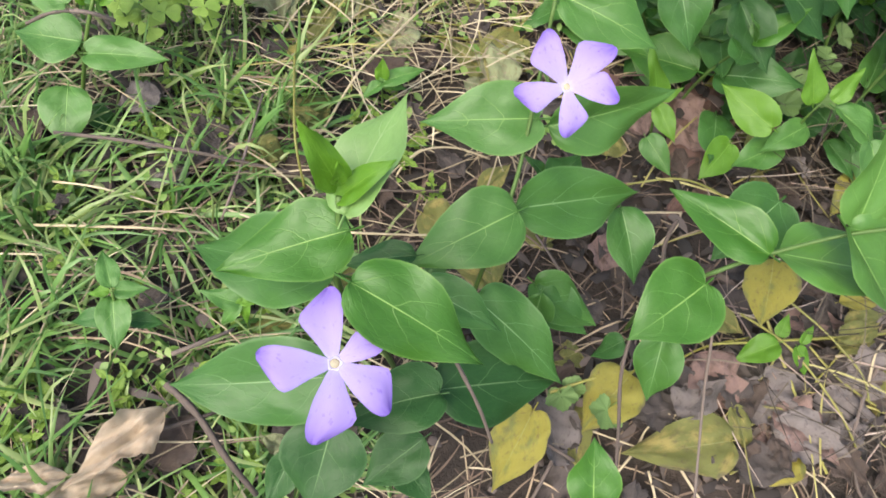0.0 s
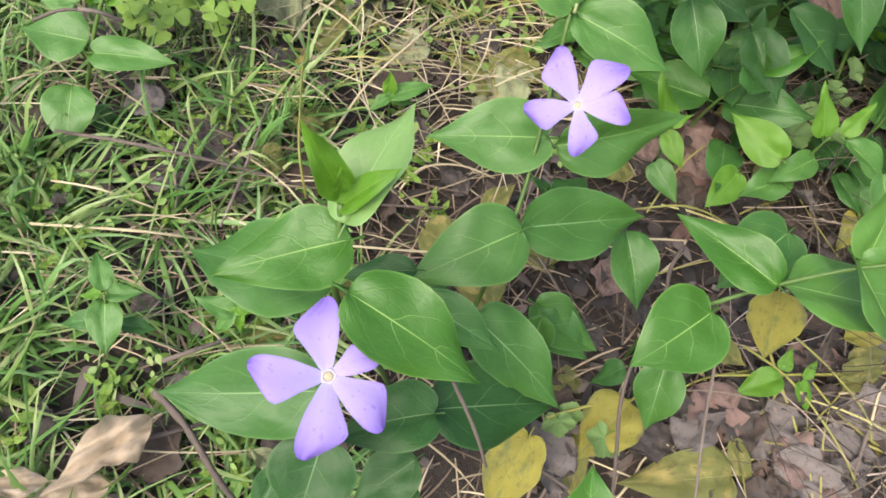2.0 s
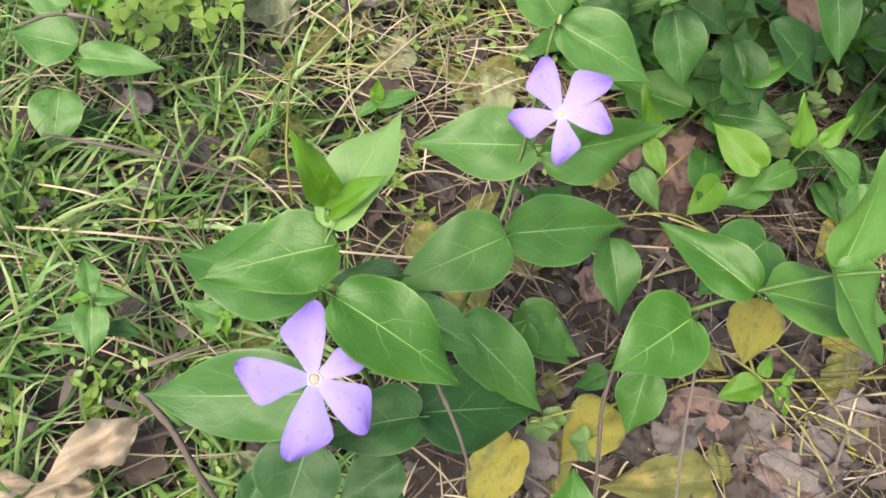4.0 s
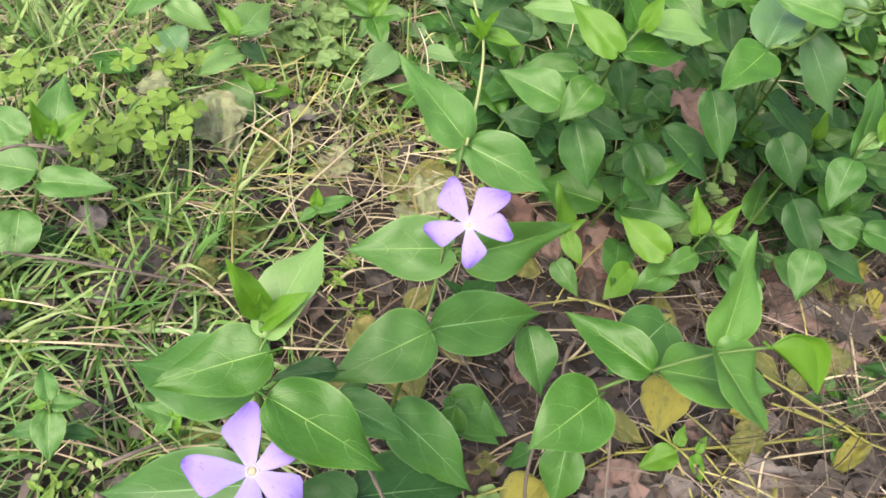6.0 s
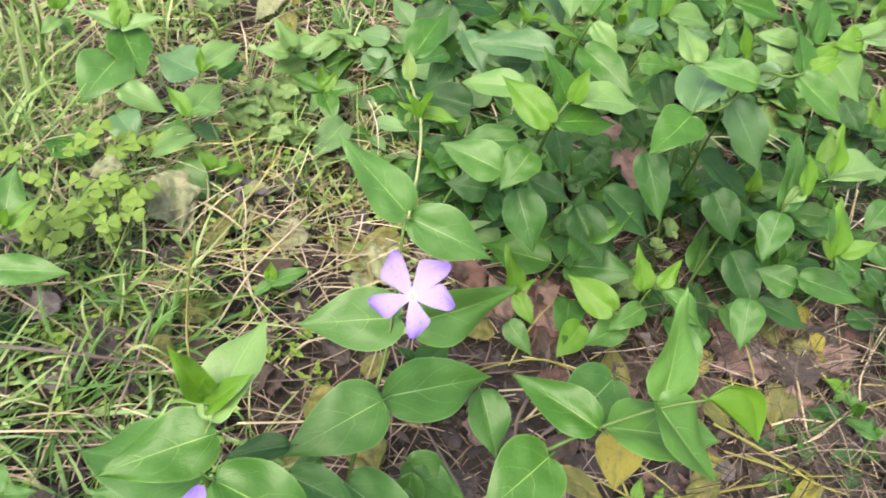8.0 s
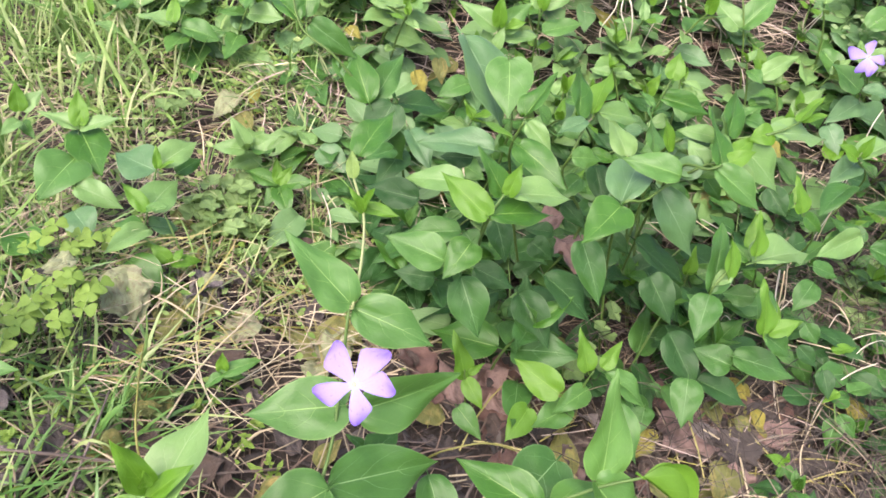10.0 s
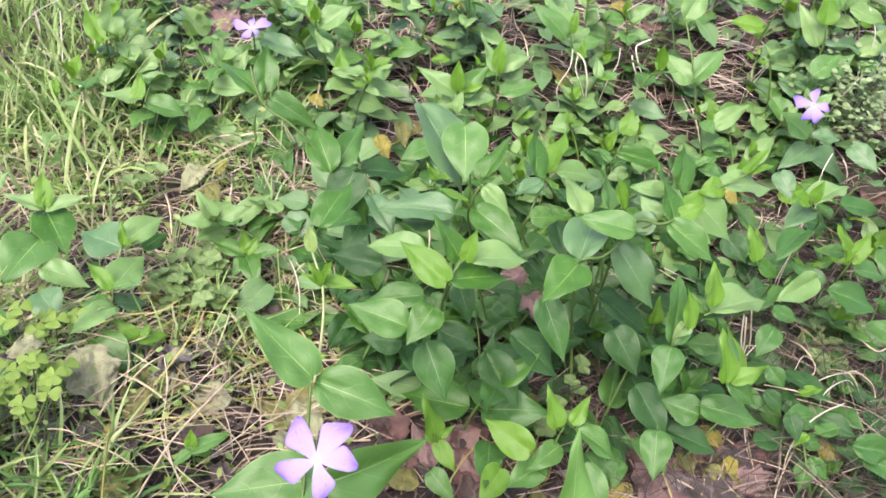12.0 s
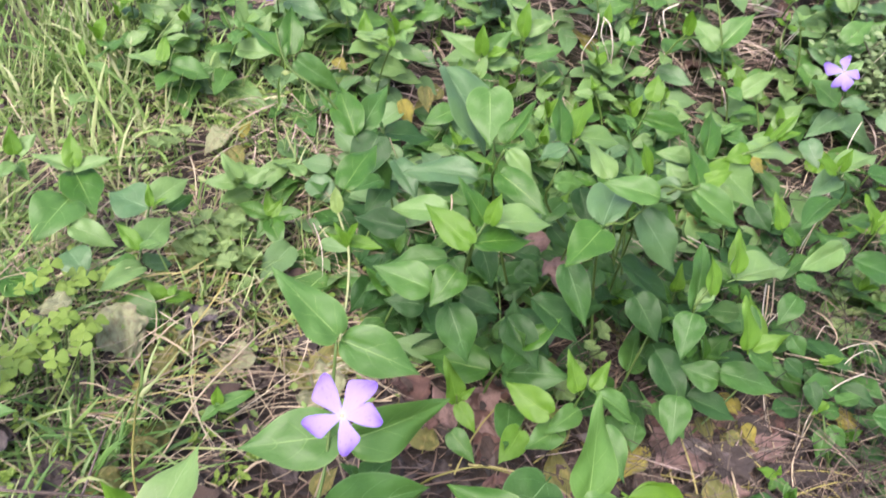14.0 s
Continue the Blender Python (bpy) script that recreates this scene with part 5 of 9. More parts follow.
leaf(p, (-0.2160, 0.5309, 0.1021), (-0.2522, 0.5377, 0.1108), 0.45, (0.18, -0.28, 0.94), "pale", 1)
leaf(p, (-0.2151, 0.5311, 0.1020), (-0.1819, 0.5435, 0.1109), 0.38, (-0.10, -0.39, 0.92), "pale", 2)
leaf(p, (-0.2158, 0.5321, 0.1049), (-0.2189, 0.5504, 0.1300), 0.55, (0.25, -0.77, 0.59), "young", 3)
leaf(p, (-0.2158, 0.5321, 0.1049), (-0.2106, 0.5471, 0.1204), 0.4, (0.07, -0.73, 0.68), "young", 5)
leaf(p, (-0.2180, 0.5371, 0.0963), (-0.1857, 0.4875, 0.0870), 0.62, (0.03, -0.16, 0.99), "rich", 6)
leaf(p, (-0.2116, 0.5023, 0.0919), (-0.2258, 0.4494, 0.0856), 0.85, (0.22, -0.17, 0.96), "mid", 1)
leaf(p, (-0.2000, 0.4677, 0.0903), (-0.1618, 0.4646, 0.0737), 0.58, (0.35, -0.36, 0.87), "pale", 2)
leaf(p, (-0.1973, 0.4458, 0.0816), (-0.1748, 0.4214, 0.0773), 0.85, (0.01, -0.17, 0.99), "blue", 3)
leaf(p, (-0.2184, 0.5042, 0.0835), (-0.2446, 0.5131, 0.0847), 0.6, (0.04, -0.00, 1.00), "mid", 5)
leaf(p, (-0.2049, 0.3963, 0.0807), (-0.2466, 0.4253, 0.0727), 0.6, (-0.14, 0.07, 0.99), "rich", 6)
leaf(p, (-0.2738, 0.5510, 0.0992), (-0.2775, 0.5611, 0.1234), 0.62, (0.39, -0.83, 0.41), "young", 1)
leaf(p, (-0.2723, 0.5534, 0.0990), (-0.2578, 0.5689, 0.1134), 0.62, (-0.04, -0.66, 0.75), "pale", 2)
leaf(p, (-0.2757, 0.5501, 0.0892), (-0.2844, 0.5286, 0.0868), 0.6, (0.26, -0.21, 0.94), "pale", 3)
leaf(p, (-0.2767, 0.5571, 0.0836), (-0.2629, 0.5433, 0.0751), 0.6, (-0.13, -0.62, 0.78), "rich", 5)
p = thing("periwinkle", (-0.1348, 0.4160, ground_z(-0.135, 0.416) - 0.003), "pale leafy periwinkle shoot rising through grass", "plant", "periwinkle shoots")
stem(p, [(-0.1348, 0.4160, ground_z(-0.135, 0.416) - 0.003), (-0.1425, 0.4463, 0.0654), (-0.1409, 0.4676, 0.0851), (-0.1417, 0.5000, 0.0991)], 0.0011, 0.0008)
leaf(p, (-0.1409, 0.4914, 0.0954), (-0.1810, 0.5113, 0.0950), 0.85, (-0.13, -0.24, 0.96), "blue", 6)
leaf(p, (-0.1392, 0.4940, 0.0998), (-0.1133, 0.5272, 0.1039), 0.62, (0.19, -0.27, 0.94), "pale", 1)
leaf(p, (-0.1386, 0.4882, 0.1007), (-0.1407, 0.4982, 0.1193), 0.38, (0.24, -0.85, 0.48), "young", 2)
leaf(p, (-0.1369, 0.4889, 0.1004), (-0.1246, 0.4916, 0.1083), 0.4, (-0.50, -0.21, 0.84), "young", 3)
leaf(p, (-0.1310, 0.5139, 0.0763), (-0.1145, 0.5435, 0.0737), 0.5, (0.34, -0.11, 0.93), "rich", 5)
leaf(p, (-0.1363, 0.4402, 0.0956), (-0.1579, 0.4535, 0.1111), 0.45, (0.31, -0.46, 0.83), "young", 6)
leaf(p, (-0.1363, 0.4402, 0.0956), (-0.1169, 0.4427, 0.1006), 0.4, (-0.19, -0.37, 0.91), "mid", 1)
leaf(p, (-0.1376, 0.4493, 0.0887), (-0.1261, 0.4933, 0.0883), 0.72, (0.21, -0.04, 0.98), "pale", 2)
leaf(p, (-0.1343, 0.4329, 0.0819), (-0.1551, 0.3912, 0.0915), 0.46, (0.34, 0.05, 0.94), "pale", 3)
leaf(p, (-0.1404, 0.4392, 0.0818), (-0.1594, 0.4255, 0.0889), 0.62, (0.37, -0.02, 0.93), "mid", 5)
leaf(p, (-0.1396, 0.4487, 0.0713), (-0.1193, 0.4624, 0.0572), 0.85, (0.50, 0.13, 0.85), "blue", 6)
leaf(p, (-0.1445, 0.4058, 0.0707), (-0.1109, 0.3858, 0.0562), 0.75, (0.19, -0.35, 0.92), "rich", 1)
leaf(p, (-0.1140, 0.4146, 0.0654), (-0.1313, 0.4194, 0.0792), 0.6, (0.26, -0.77, 0.59), "young", 2)
leaf(p, (-0.1133, 0.4117, 0.0657), (-0.0921, 0.4269, 0.0568), 0.45, (0.46, -0.13, 0.88), "young", 3)
leaf(p, (-0.1102, 0.4144, 0.0672), (-0.1057, 0.4258, 0.0709), 0.6, (-0.02, -0.30, 0.95), "young", 5)
p = thing("periwinkle", (-0.0472, 0.5542, ground_z(-0.047, 0.554) - 0.003), "small rosette of fresh periwinkle leaves", "plant", "periwinkle shoots")
stem(p, [(-0.0472, 0.5542, ground_z(-0.047, 0.554) - 0.003), (-0.0458, 0.5477, 0.0500)], 0.0010, 0.0007)
leaf(p, (-0.0452, 0.5434, 0.0500), (-0.0824, 0.5515, 0.0600), 0.5, (0.25, -0.05, 0.97), "mid", 6)
leaf(p, (-0.0449, 0.5409, 0.0500), (-0.0300, 0.5074, 0.0400), 0.55, (0.05, -0.27, 0.96), "rich", 1)
leaf(p, (-0.0442, 0.5436, 0.0500), (-0.0089, 0.5452, 0.0600), 0.5, (-0.25, -0.32, 0.91), "rich", 2)
leaf(p, (-0.0452, 0.5434, 0.0500), (-0.0554, 0.5202, 0.0400), 0.5, (-0.08, -0.36, 0.93), "mid", 3)
leaf(p, (-0.0442, 0.5437, 0.0520), (-0.0501, 0.5614, 0.0700), 0.5, (0.18, -0.67, 0.72), "young", 5)
leaf(p, (-0.0442, 0.5437, 0.0520), (-0.0335, 0.5571, 0.0650), 0.5, (0.22, -0.77, 0.60), "young", 6)
p = thing("periwinkle", (0.0887, 0.5216, ground_z(0.089, 0.522) - 0.003), "periwinkle stem arching up with large leaves", "plant", "periwinkle shoots")
stem(p, [(0.0887, 0.5216, ground_z(0.089, 0.522) - 0.003), (0.0622, 0.5295, 0.1300), (0.0290, 0.5345, 0.1700), (0.0010, 0.5380, 0.2000), (-0.0257, 0.5471, 0.2150), (-0.0370, 0.5640, 0.2400)], 0.0013, 0.0009)
leaf(p, (0.0462, 0.5071, 0.1500), (0.0686, 0.5102, 0.1200), 0.7, (0.59, -0.72, 0.37), "old", 1)
leaf(p, (0.0537, 0.5217, 0.1700), (0.0348, 0.4918, 0.1300), 0.7, (-0.19, -0.74, 0.64), "deep", 2)
leaf(p, (0.0346, 0.5180, 0.1700), (0.0163, 0.5639, 0.1900), 0.55, (-0.24, -0.47, 0.85), "rich", 3)
leaf(p, (0.0390, 0.5276, 0.1700), (0.0605, 0.5739, 0.1900), 0.45, (0.09, -0.43, 0.90), "old", 5)
leaf(p, (-0.0246, 0.5573, 0.2200), (-0.0260, 0.5881, 0.2500), 0.5, (0.28, -0.66, 0.69), "rich", 6)
leaf(p, (-0.0286, 0.5514, 0.2200), (-0.0680, 0.5875, 0.2300), 0.5, (0.09, -0.17, 0.98), "rich", 1)
leaf(p, (-0.0200, 0.5583, 0.2150), (0.0217, 0.5554, 0.1900), 0.5, (0.25, -0.83, 0.51), "old", 2)
leaf(p, (0.0597, 0.5535, 0.1500), (0.1078, 0.5638, 0.1400), 0.5, (0.23, -0.12, 0.97), "deep", 3)
leaf(p, (0.0683, 0.5271, 0.1200), (0.0458, 0.4917, 0.1000), 0.6, (-0.01, -0.49, 0.87), "deep", 5)
p = thing("periwinkle", (0.6487, 0.7208, ground_z(0.649, 0.721) - 0.003), "periwinkle shoot with one violet-blue flower at the thicket edge", "plant", "periwinkle shoots")
stem(p, [(0.6487, 0.7208, ground_z(0.649, 0.721) - 0.003), (0.5751, 0.6752, 0.1200), (0.5438, 0.6592, 0.1700)], 0.0012, 0.0008)
leaf(p, (0.5382, 0.6469, 0.1700), (0.5025, 0.6624, 0.1900), 0.6, (0.10, -0.69, 0.72), "mid", 6)
leaf(p, (0.5417, 0.6476, 0.1700), (0.5752, 0.6432, 0.1700), 0.5, (-0.03, -0.26, 0.96), "blue", 1)
leaf(p, (0.5549, 0.6596, 0.1500), (0.5169, 0.6388, 0.1300), 0.6, (-0.20, -0.46, 0.86), "blue", 2)
leaf(p, (0.5682, 0.6646, 0.1300), (0.6348, 0.6809, 0.1000), 0.6, (0.45, -0.27, 0.85), "blue", 3)
leaf(p, (0.5722, 0.7349, 0.2000), (0.6089, 0.7590, 0.2200), 0.6, (-0.22, -0.40, 0.89), "mid", 5)
flower(p, (0.5147, 0.6302, 0.2157), (-0.5215, -0.7083, 0.4758), 0.0168, (-0.0841, 0.6841, 0.7245), (162, 84, -20, -78, -118), (0.5552, 0.6721, 0.1600), (1.2, 0.95, 0.9, 1.1, 1.05))
p = thing("periwinkle", (-0.0734, 0.8455, ground_z(-0.073, 0.845) - 0.003), "periwinkle shoot with a half-hidden lilac flower", "plant", "periwinkle shoots")
stem(p, [(-0.0734, 0.8455, ground_z(-0.073, 0.845) - 0.003), (-0.0641, 0.7925, 0.1520)], 0.0012, 0.0008)
leaf(p, (-0.1193, 0.8128, 0.1509), (-0.1484, 0.8072, 0.1862), 0.5, (0.62, -0.67, 0.40), "pale", 6)
leaf(p, (-0.1152, 0.8076, 0.1501), (-0.0998, 0.8055, 0.1314), 0.6, (0.71, -0.33, 0.62), "pale", 1)
leaf(p, (-0.0552, 0.7884, 0.1618), (-0.0063, 0.7741, 0.1527), 0.6, (0.09, -0.29, 0.95), "blue", 2)
leaf(p, (-0.0790, 0.7955, 0.1311), (-0.1052, 0.8017, 0.1398), 0.6, (0.06, -0.72, 0.69), "mid", 3)
leaf(p, (-0.0843, 0.7849, 0.1177), (-0.0731, 0.8014, 0.1433), 0.5, (-0.27, -0.75, 0.60), "pale", 5)
flower(p, (-0.0637, 0.7698, 0.1807), (-0.0361, -0.5414, 0.8400), 0.021, (-0.0653, 0.6104, 0.7894), (170, 95, 25, -45, -120), (-0.0635, 0.7877, 0.1507), (1, 0.6, 1, 0.5, 0.7))
p = thing("periwinkle", (0.3537, 0.7247, ground_z(0.354, 0.725) - 0.003), "pale-stemmed periwinkle shoot with a folded bract leaf", "plant", "periwinkle shoots")
stem(p, [(0.3537, 0.7247, ground_z(0.354, 0.725) - 0.003), (0.3058, 0.5908, 0.1400), (0.3120, 0.5887, 0.1900)], 0.0011, 0.0008)
leaf(p, (0.3114, 0.5865, 0.1900), (0.3153, 0.6015, 0.2100), 0.75, (-0.12, -0.78, 0.61), "young", 6)
leaf(p, (0.3057, 0.5846, 0.1700), (0.3597, 0.5808, 0.1600), 0.4, (0.12, -0.52, 0.84), "rich", 1)
leaf(p, (0.2961, 0.5682, 0.1700), (0.2721, 0.5868, 0.1800), 0.4, (0.25, -0.19, 0.95), "mid", 2)
leaf(p, (0.3099, 0.6057, 0.1200), (0.2809, 0.5950, 0.1100), 0.5, (-0.19, -0.34, 0.92), "blue", 3)
p = thing("periwinkle", (0.0659, 0.7198, ground_z(0.066, 0.720) - 0.003), "pale-stemmed periwinkle shoot in the thicket", "plant", "periwinkle shoots")
stem(p, [(0.0659, 0.7198, ground_z(0.066, 0.720) - 0.003), (0.0651, 0.7169, 0.1100), (0.0648, 0.7233, 0.1600)], 0.0012, 0.0008)
leaf(p, (0.0644, 0.7103, 0.1600), (0.0256, 0.7052, 0.1700), 0.5, (0.28, -0.39, 0.88), "pale", 5)
leaf(p, (0.0645, 0.7040, 0.1600), (0.1044, 0.7022, 0.1500), 0.5, (0.17, -0.58, 0.80), "pale", 6)
leaf(p, (0.0644, 0.7130, 0.1650), (0.0638, 0.7341, 0.1800), 0.5, (0.19, -0.57, 0.80), "young", 1)
leaf(p, (0.0645, 0.7053, 0.1300), (0.1024, 0.7076, 0.1200), 0.5, (0.25, -0.53, 0.81), "pale", 2)
p = thing("periwinkle", (-0.1768, 0.7862, ground_z(-0.177, 0.786) - 0.003), "periwinkle shoot with a heart-shaped leaf among grass", "plant", "periwinkle shoots")
stem(p, [(-0.1768, 0.7862, ground_z(-0.177, 0.786) - 0.003), (-0.1445, 0.7674, 0.0800), (-0.1339, 0.7643, 0.0900)], 0.0011, 0.0008)
leaf(p, (-0.1277, 0.7833, 0.0950), (-0.1291, 0.7449, 0.0800), 0.9, (0.01, -0.36, 0.93), "pale", 3)
leaf(p, (-0.1492, 0.7596, 0.0800), (-0.1784, 0.7537, 0.0850), 0.4, (0.22, -0.31, 0.92), "young", 5)
leaf(p, (-0.1765, 0.8276, 0.0700), (-0.2044, 0.8350, 0.0700), 0.8, (-0.13, -0.50, 0.86), "mid", 6)
leaf(p, (-0.1791, 0.7510, 0.0673), (-0.1309, 0.7424, 0.0641), 0.6, (0.19, -0.63, 0.76), "blue", 1)
leaf(p, (-0.1217, 0.7454, 0.0707), (-0.0618, 0.7203, 0.0641), 0.55, (-0.02, -0.48, 0.88), "pale", 2)
p = thing("periwinkle", (0.5573, 0.9033, ground_z(0.557, 0.903) - 0.003), "periwinkle shoot standing in dry grass", "plant", "periwinkle shoots")
stem(p, [(0.5573, 0.9033, ground_z(0.557, 0.903) - 0.003), (0.5151, 0.8664, 0.1000), (0.4972, 0.8512, 0.1300)], 0.0012, 0.0008)
leaf(p, (0.4734, 0.7305, 0.1400), (0.4573, 0.7493, 0.1600), 0.45, (-0.16, -0.78, 0.60), "young", 3)
leaf(p, (0.4748, 0.7245, 0.1400), (0.5201, 0.7557, 0.1500), 0.4, (-0.16, -0.08, 0.98), "mid", 5)
leaf(p, (0.4650, 0.7161, 0.1400), (0.4866, 0.7224, 0.1500), 0.5, (-0.41, -0.05, 0.91), "young", 6)
leaf(p, (0.4677, 0.7211, 0.1300), (0.5211, 0.7300, 0.1200), 0.5, (0.22, -0.23, 0.95), "pale", 1)
leaf(p, (0.4748, 0.7329, 0.1200), (0.4607, 0.7154, 0.1100), 0.6, (0.16, -0.58, 0.80), "pale", 2)
p = thing("periwinkle", (0.5247, 0.5883, ground_z(0.525, 0.588) - 0.003), "fresh periwinkle shoot with a yellow-green tip", "plant", "periwinkle shoots")
stem(p, [(0.5247, 0.5883, ground_z(0.525, 0.588) - 0.003), (0.4941, 0.5768, 0.0600), (0.4857, 0.5800, 0.0800)], 0.0011, 0.0008)
leaf(p, (0.4824, 0.5590, 0.0700), (0.4867, 0.5868, 0.0900), 0.45, (-0.56, -0.43, 0.71), "young", 3)
leaf(p, (0.4888, 0.5611, 0.0650), (0.5098, 0.5515, 0.0600), 0.5, (0.18, -0.12, 0.98), "young", 5)
leaf(p, (0.5286, 0.6057, 0.0800), (0.5074, 0.5579, 0.0700), 0.8, (0.01, -0.21, 0.98), "pale", 6)
leaf(p, (0.5429, 0.6356, 0.0900), (0.5672, 0.6803, 0.1000), 0.45, (-0.27, -0.07, 0.96), "young", 1)
leaf(p, (0.5627, 0.6465, 0.1000), (0.6287, 0.6687, 0.1000), 0.4, (0.11, -0.32, 0.94), "mid", 2)
leaf(p, (0.5627, 0.6465, 0.1000), (0.5313, 0.6487, 0.1100), 0.4, (0.28, -0.22, 0.93), "young", 3)
leaf(p, (0.5863, 0.5663, 0.0800), (0.5825, 0.5887, 0.1000), 0.4, (-0.16, -0.67, 0.72), "young", 5)
leaf(p, (0.5902, 0.5691, 0.0700), (0.5505, 0.5659, 0.0800), 0.5, (0.24, -0.60, 0.76), "young", 6)
leaf(p, (0.5610, 0.5250, 0.0500), (0.5893, 0.5199, 0.0500), 0.5, (-0.12, -0.65, 0.75), "mid", 1)
leaf(p, (0.4604, 0.3090, 0.0300), (0.4558, 0.3095, 0.0200), 0.6, (-0.91, -0.06, 0.42), "old", 2)
p = thing("periwinkle", (0.4015, 0.2889, ground_z(0.401, 0.289) - 0.003), "small fresh sprig on litter", "plant", "periwinkle shoots")
stem(p, [(0.4015, 0.2889, ground_z(0.401, 0.289) - 0.003), (0.3887, 0.2865, 0.0300)], 0.0010, 0.0007)
leaf(p, (0.3881, 0.2850, 0.0300), (0.3704, 0.2891, 0.0350), 0.5, (0.18, -0.34, 0.92), "young", 3)
leaf(p, (0.3900, 0.2861, 0.0300), (0.3898, 0.2892, 0.0400), 0.5, (-0.30, -0.91, 0.28), "young", 5)
leaf(p, (0.3888, 0.2830, 0.0300), (0.3989, 0.2752, 0.0200), 0.6, (0.20, -0.67, 0.72), "mid", 6)
leaf(p, (0.3859, 0.2828, 0.0300), (0.3835, 0.2769, 0.0200), 0.6, (-0.21, -0.82, 0.53), "mid", 1)
p = thing("periwinkle", (0.4595, 0.3055, ground_z(0.459, 0.305) - 0.003), "leafy periwinkle shoot at the litter edge", "plant", "periwinkle shoots")
stem(p, [(0.4595, 0.3055, ground_z(0.459, 0.305) - 0.003), (0.4327, 0.3106, 0.0500), (0.4325, 0.3257, 0.0600)], 0.0011, 0.0008)
leaf(p, (0.4351, 0.3162, 0.0500), (0.4315, 0.3009, 0.0300), 0.7, (-0.53, -0.62, 0.58), "old", 2)
leaf(p, (0.4402, 0.3220, 0.0500), (0.4543, 0.3077, 0.0400), 0.6, (-0.32, -0.73, 0.60), "old", 3)
leaf(p, (0.4417, 0.3376, 0.0600), (0.4295, 0.3324, 0.0500), 0.6, (-0.60, -0.12, 0.79), "young", 5)
leaf(p, (0.4496, 0.3382, 0.0600), (0.4764, 0.3459, 0.0600), 0.6, (-0.04, 0.12, 0.99), "mid", 6)
leaf(p, (0.4552, 0.3807, 0.0600), (0.4806, 0.3892, 0.0600), 0.45, (-0.06, 0.17, 0.98), "young", 1)
leaf(p, (0.4502, 0.3818, 0.0500), (0.4568, 0.3602, 0.0300), 0.5, (-0.53, -0.66, 0.54), "deep", 2)
leaf(p, (0.4224, 0.3795, 0.0500), (0.4427, 0.3653, 0.0300), 0.5, (-0.09, -0.85, 0.52), "old", 3)
leaf(p, (0.2776, 0.3232, 0.0400), (0.2716, 0.3028, 0.0300), 0.8, (-0.42, -0.30, 0.86), "old", 5)
leaf(p, (0.2912, 0.3337, 0.0500), (0.2778, 0.3383, 0.0500), 0.5, (-0.02, -0.07, 1.00), "old", 6)
p = thing("periwinkle", (0.1605, 0.7055, ground_z(0.161, 0.706) - 0.003), "periwinkle shoot with a crown of fresh upright leaves", "plant", "periwinkle shoots")
stem(p, [(0.1605, 0.7055, ground_z(0.161, 0.706) - 0.003), (0.1586, 0.6923, 0.1381), (0.1569, 0.6777, 0.1725)], 0.0012, 0.0008)
leaf(p, (0.1557, 0.6762, 0.1719), (0.1128, 0.6925, 0.1902), 0.45, (-0.01, -0.75, 0.66), "pale", 1)
leaf(p, (0.1599, 0.6764, 0.1722), (0.1862, 0.6922, 0.1999), 0.6, (-0.14, -0.80, 0.59), "mid", 2)
leaf(p, (0.1561, 0.6751, 0.1765), (0.1532, 0.6795, 0.2080), 0.5, (-0.26, -0.96, 0.11), "young", 3)
leaf(p, (0.1599, 0.6778, 0.1728), (0.1849, 0.6714, 0.1868), 0.5, (-0.50, -0.09, 0.86), "young", 5)
leaf(p, (0.1625, 0.6755, 0.1621), (0.1994, 0.6829, 0.1671), 0.5, (-0.06, -0.35, 0.94), "pale", 6)
leaf(p, (0.1567, 0.6786, 0.1529), (0.1275, 0.6732, 0.1392), 0.5, (-0.12, -0.81, 0.57), "blue", 1)
p = thing("periwinkle", (0.2087, 0.7141, ground_z(0.209, 0.714) - 0.003), "periwinkle shoot with a pale upright stem", "plant", "periwinkle shoots")
stem(p, [(0.2087, 0.7141, ground_z(0.209, 0.714) - 0.003), (0.2027, 0.7056, 0.1564), (0.1993, 0.7031, 0.1851)], 0.0012, 0.0008)
leaf(p, (0.1988, 0.7061, 0.1863), (0.1800, 0.7345, 0.2161), 0.45, (0.33, -0.57, 0.75), "pale", 2)
leaf(p, (0.2007, 0.7061, 0.1864), (0.2026, 0.7158, 0.2205), 0.5, (-0.48, -0.84, 0.27), "young", 3)
leaf(p, (0.2026, 0.7084, 0.1875), (0.2372, 0.7157, 0.2031), 0.45, (-0.19, -0.66, 0.73), "pale", 5)
leaf(p, (0.2057, 0.6996, 0.1642), (0.2495, 0.7128, 0.1728), 0.5, (-0.03, -0.48, 0.87), "mid", 6)
leaf(p, (0.1992, 0.6950, 0.1619), (0.1708, 0.6897, 0.1479), 0.5, (-0.38, -0.27, 0.88), "blue", 1)
p = thing("periwinkle", (0.0633, 0.7190, ground_z(0.063, 0.719) - 0.003), "periwinkle shoot with a single folded tip leaf", "plant", "periwinkle shoots")
stem(p, [(0.0633, 0.7190, ground_z(0.063, 0.719) - 0.003), (0.0657, 0.7164, 0.1403), (0.0662, 0.7097, 0.1680)], 0.0011, 0.0008)
leaf(p, (0.0662, 0.7097, 0.1680), (0.0651, 0.7176, 0.1907), 0.6, (0.12, -0.94, 0.33), "young", 2)
leaf(p, (0.0639, 0.7094, 0.1578), (0.0245, 0.7139, 0.1663), 0.45, (0.20, -0.07, 0.98), "pale", 3)
leaf(p, (0.0683, 0.7072, 0.1573), (0.1041, 0.7041, 0.1488), 0.45, (0.19, -0.37, 0.91), "mid", 5)
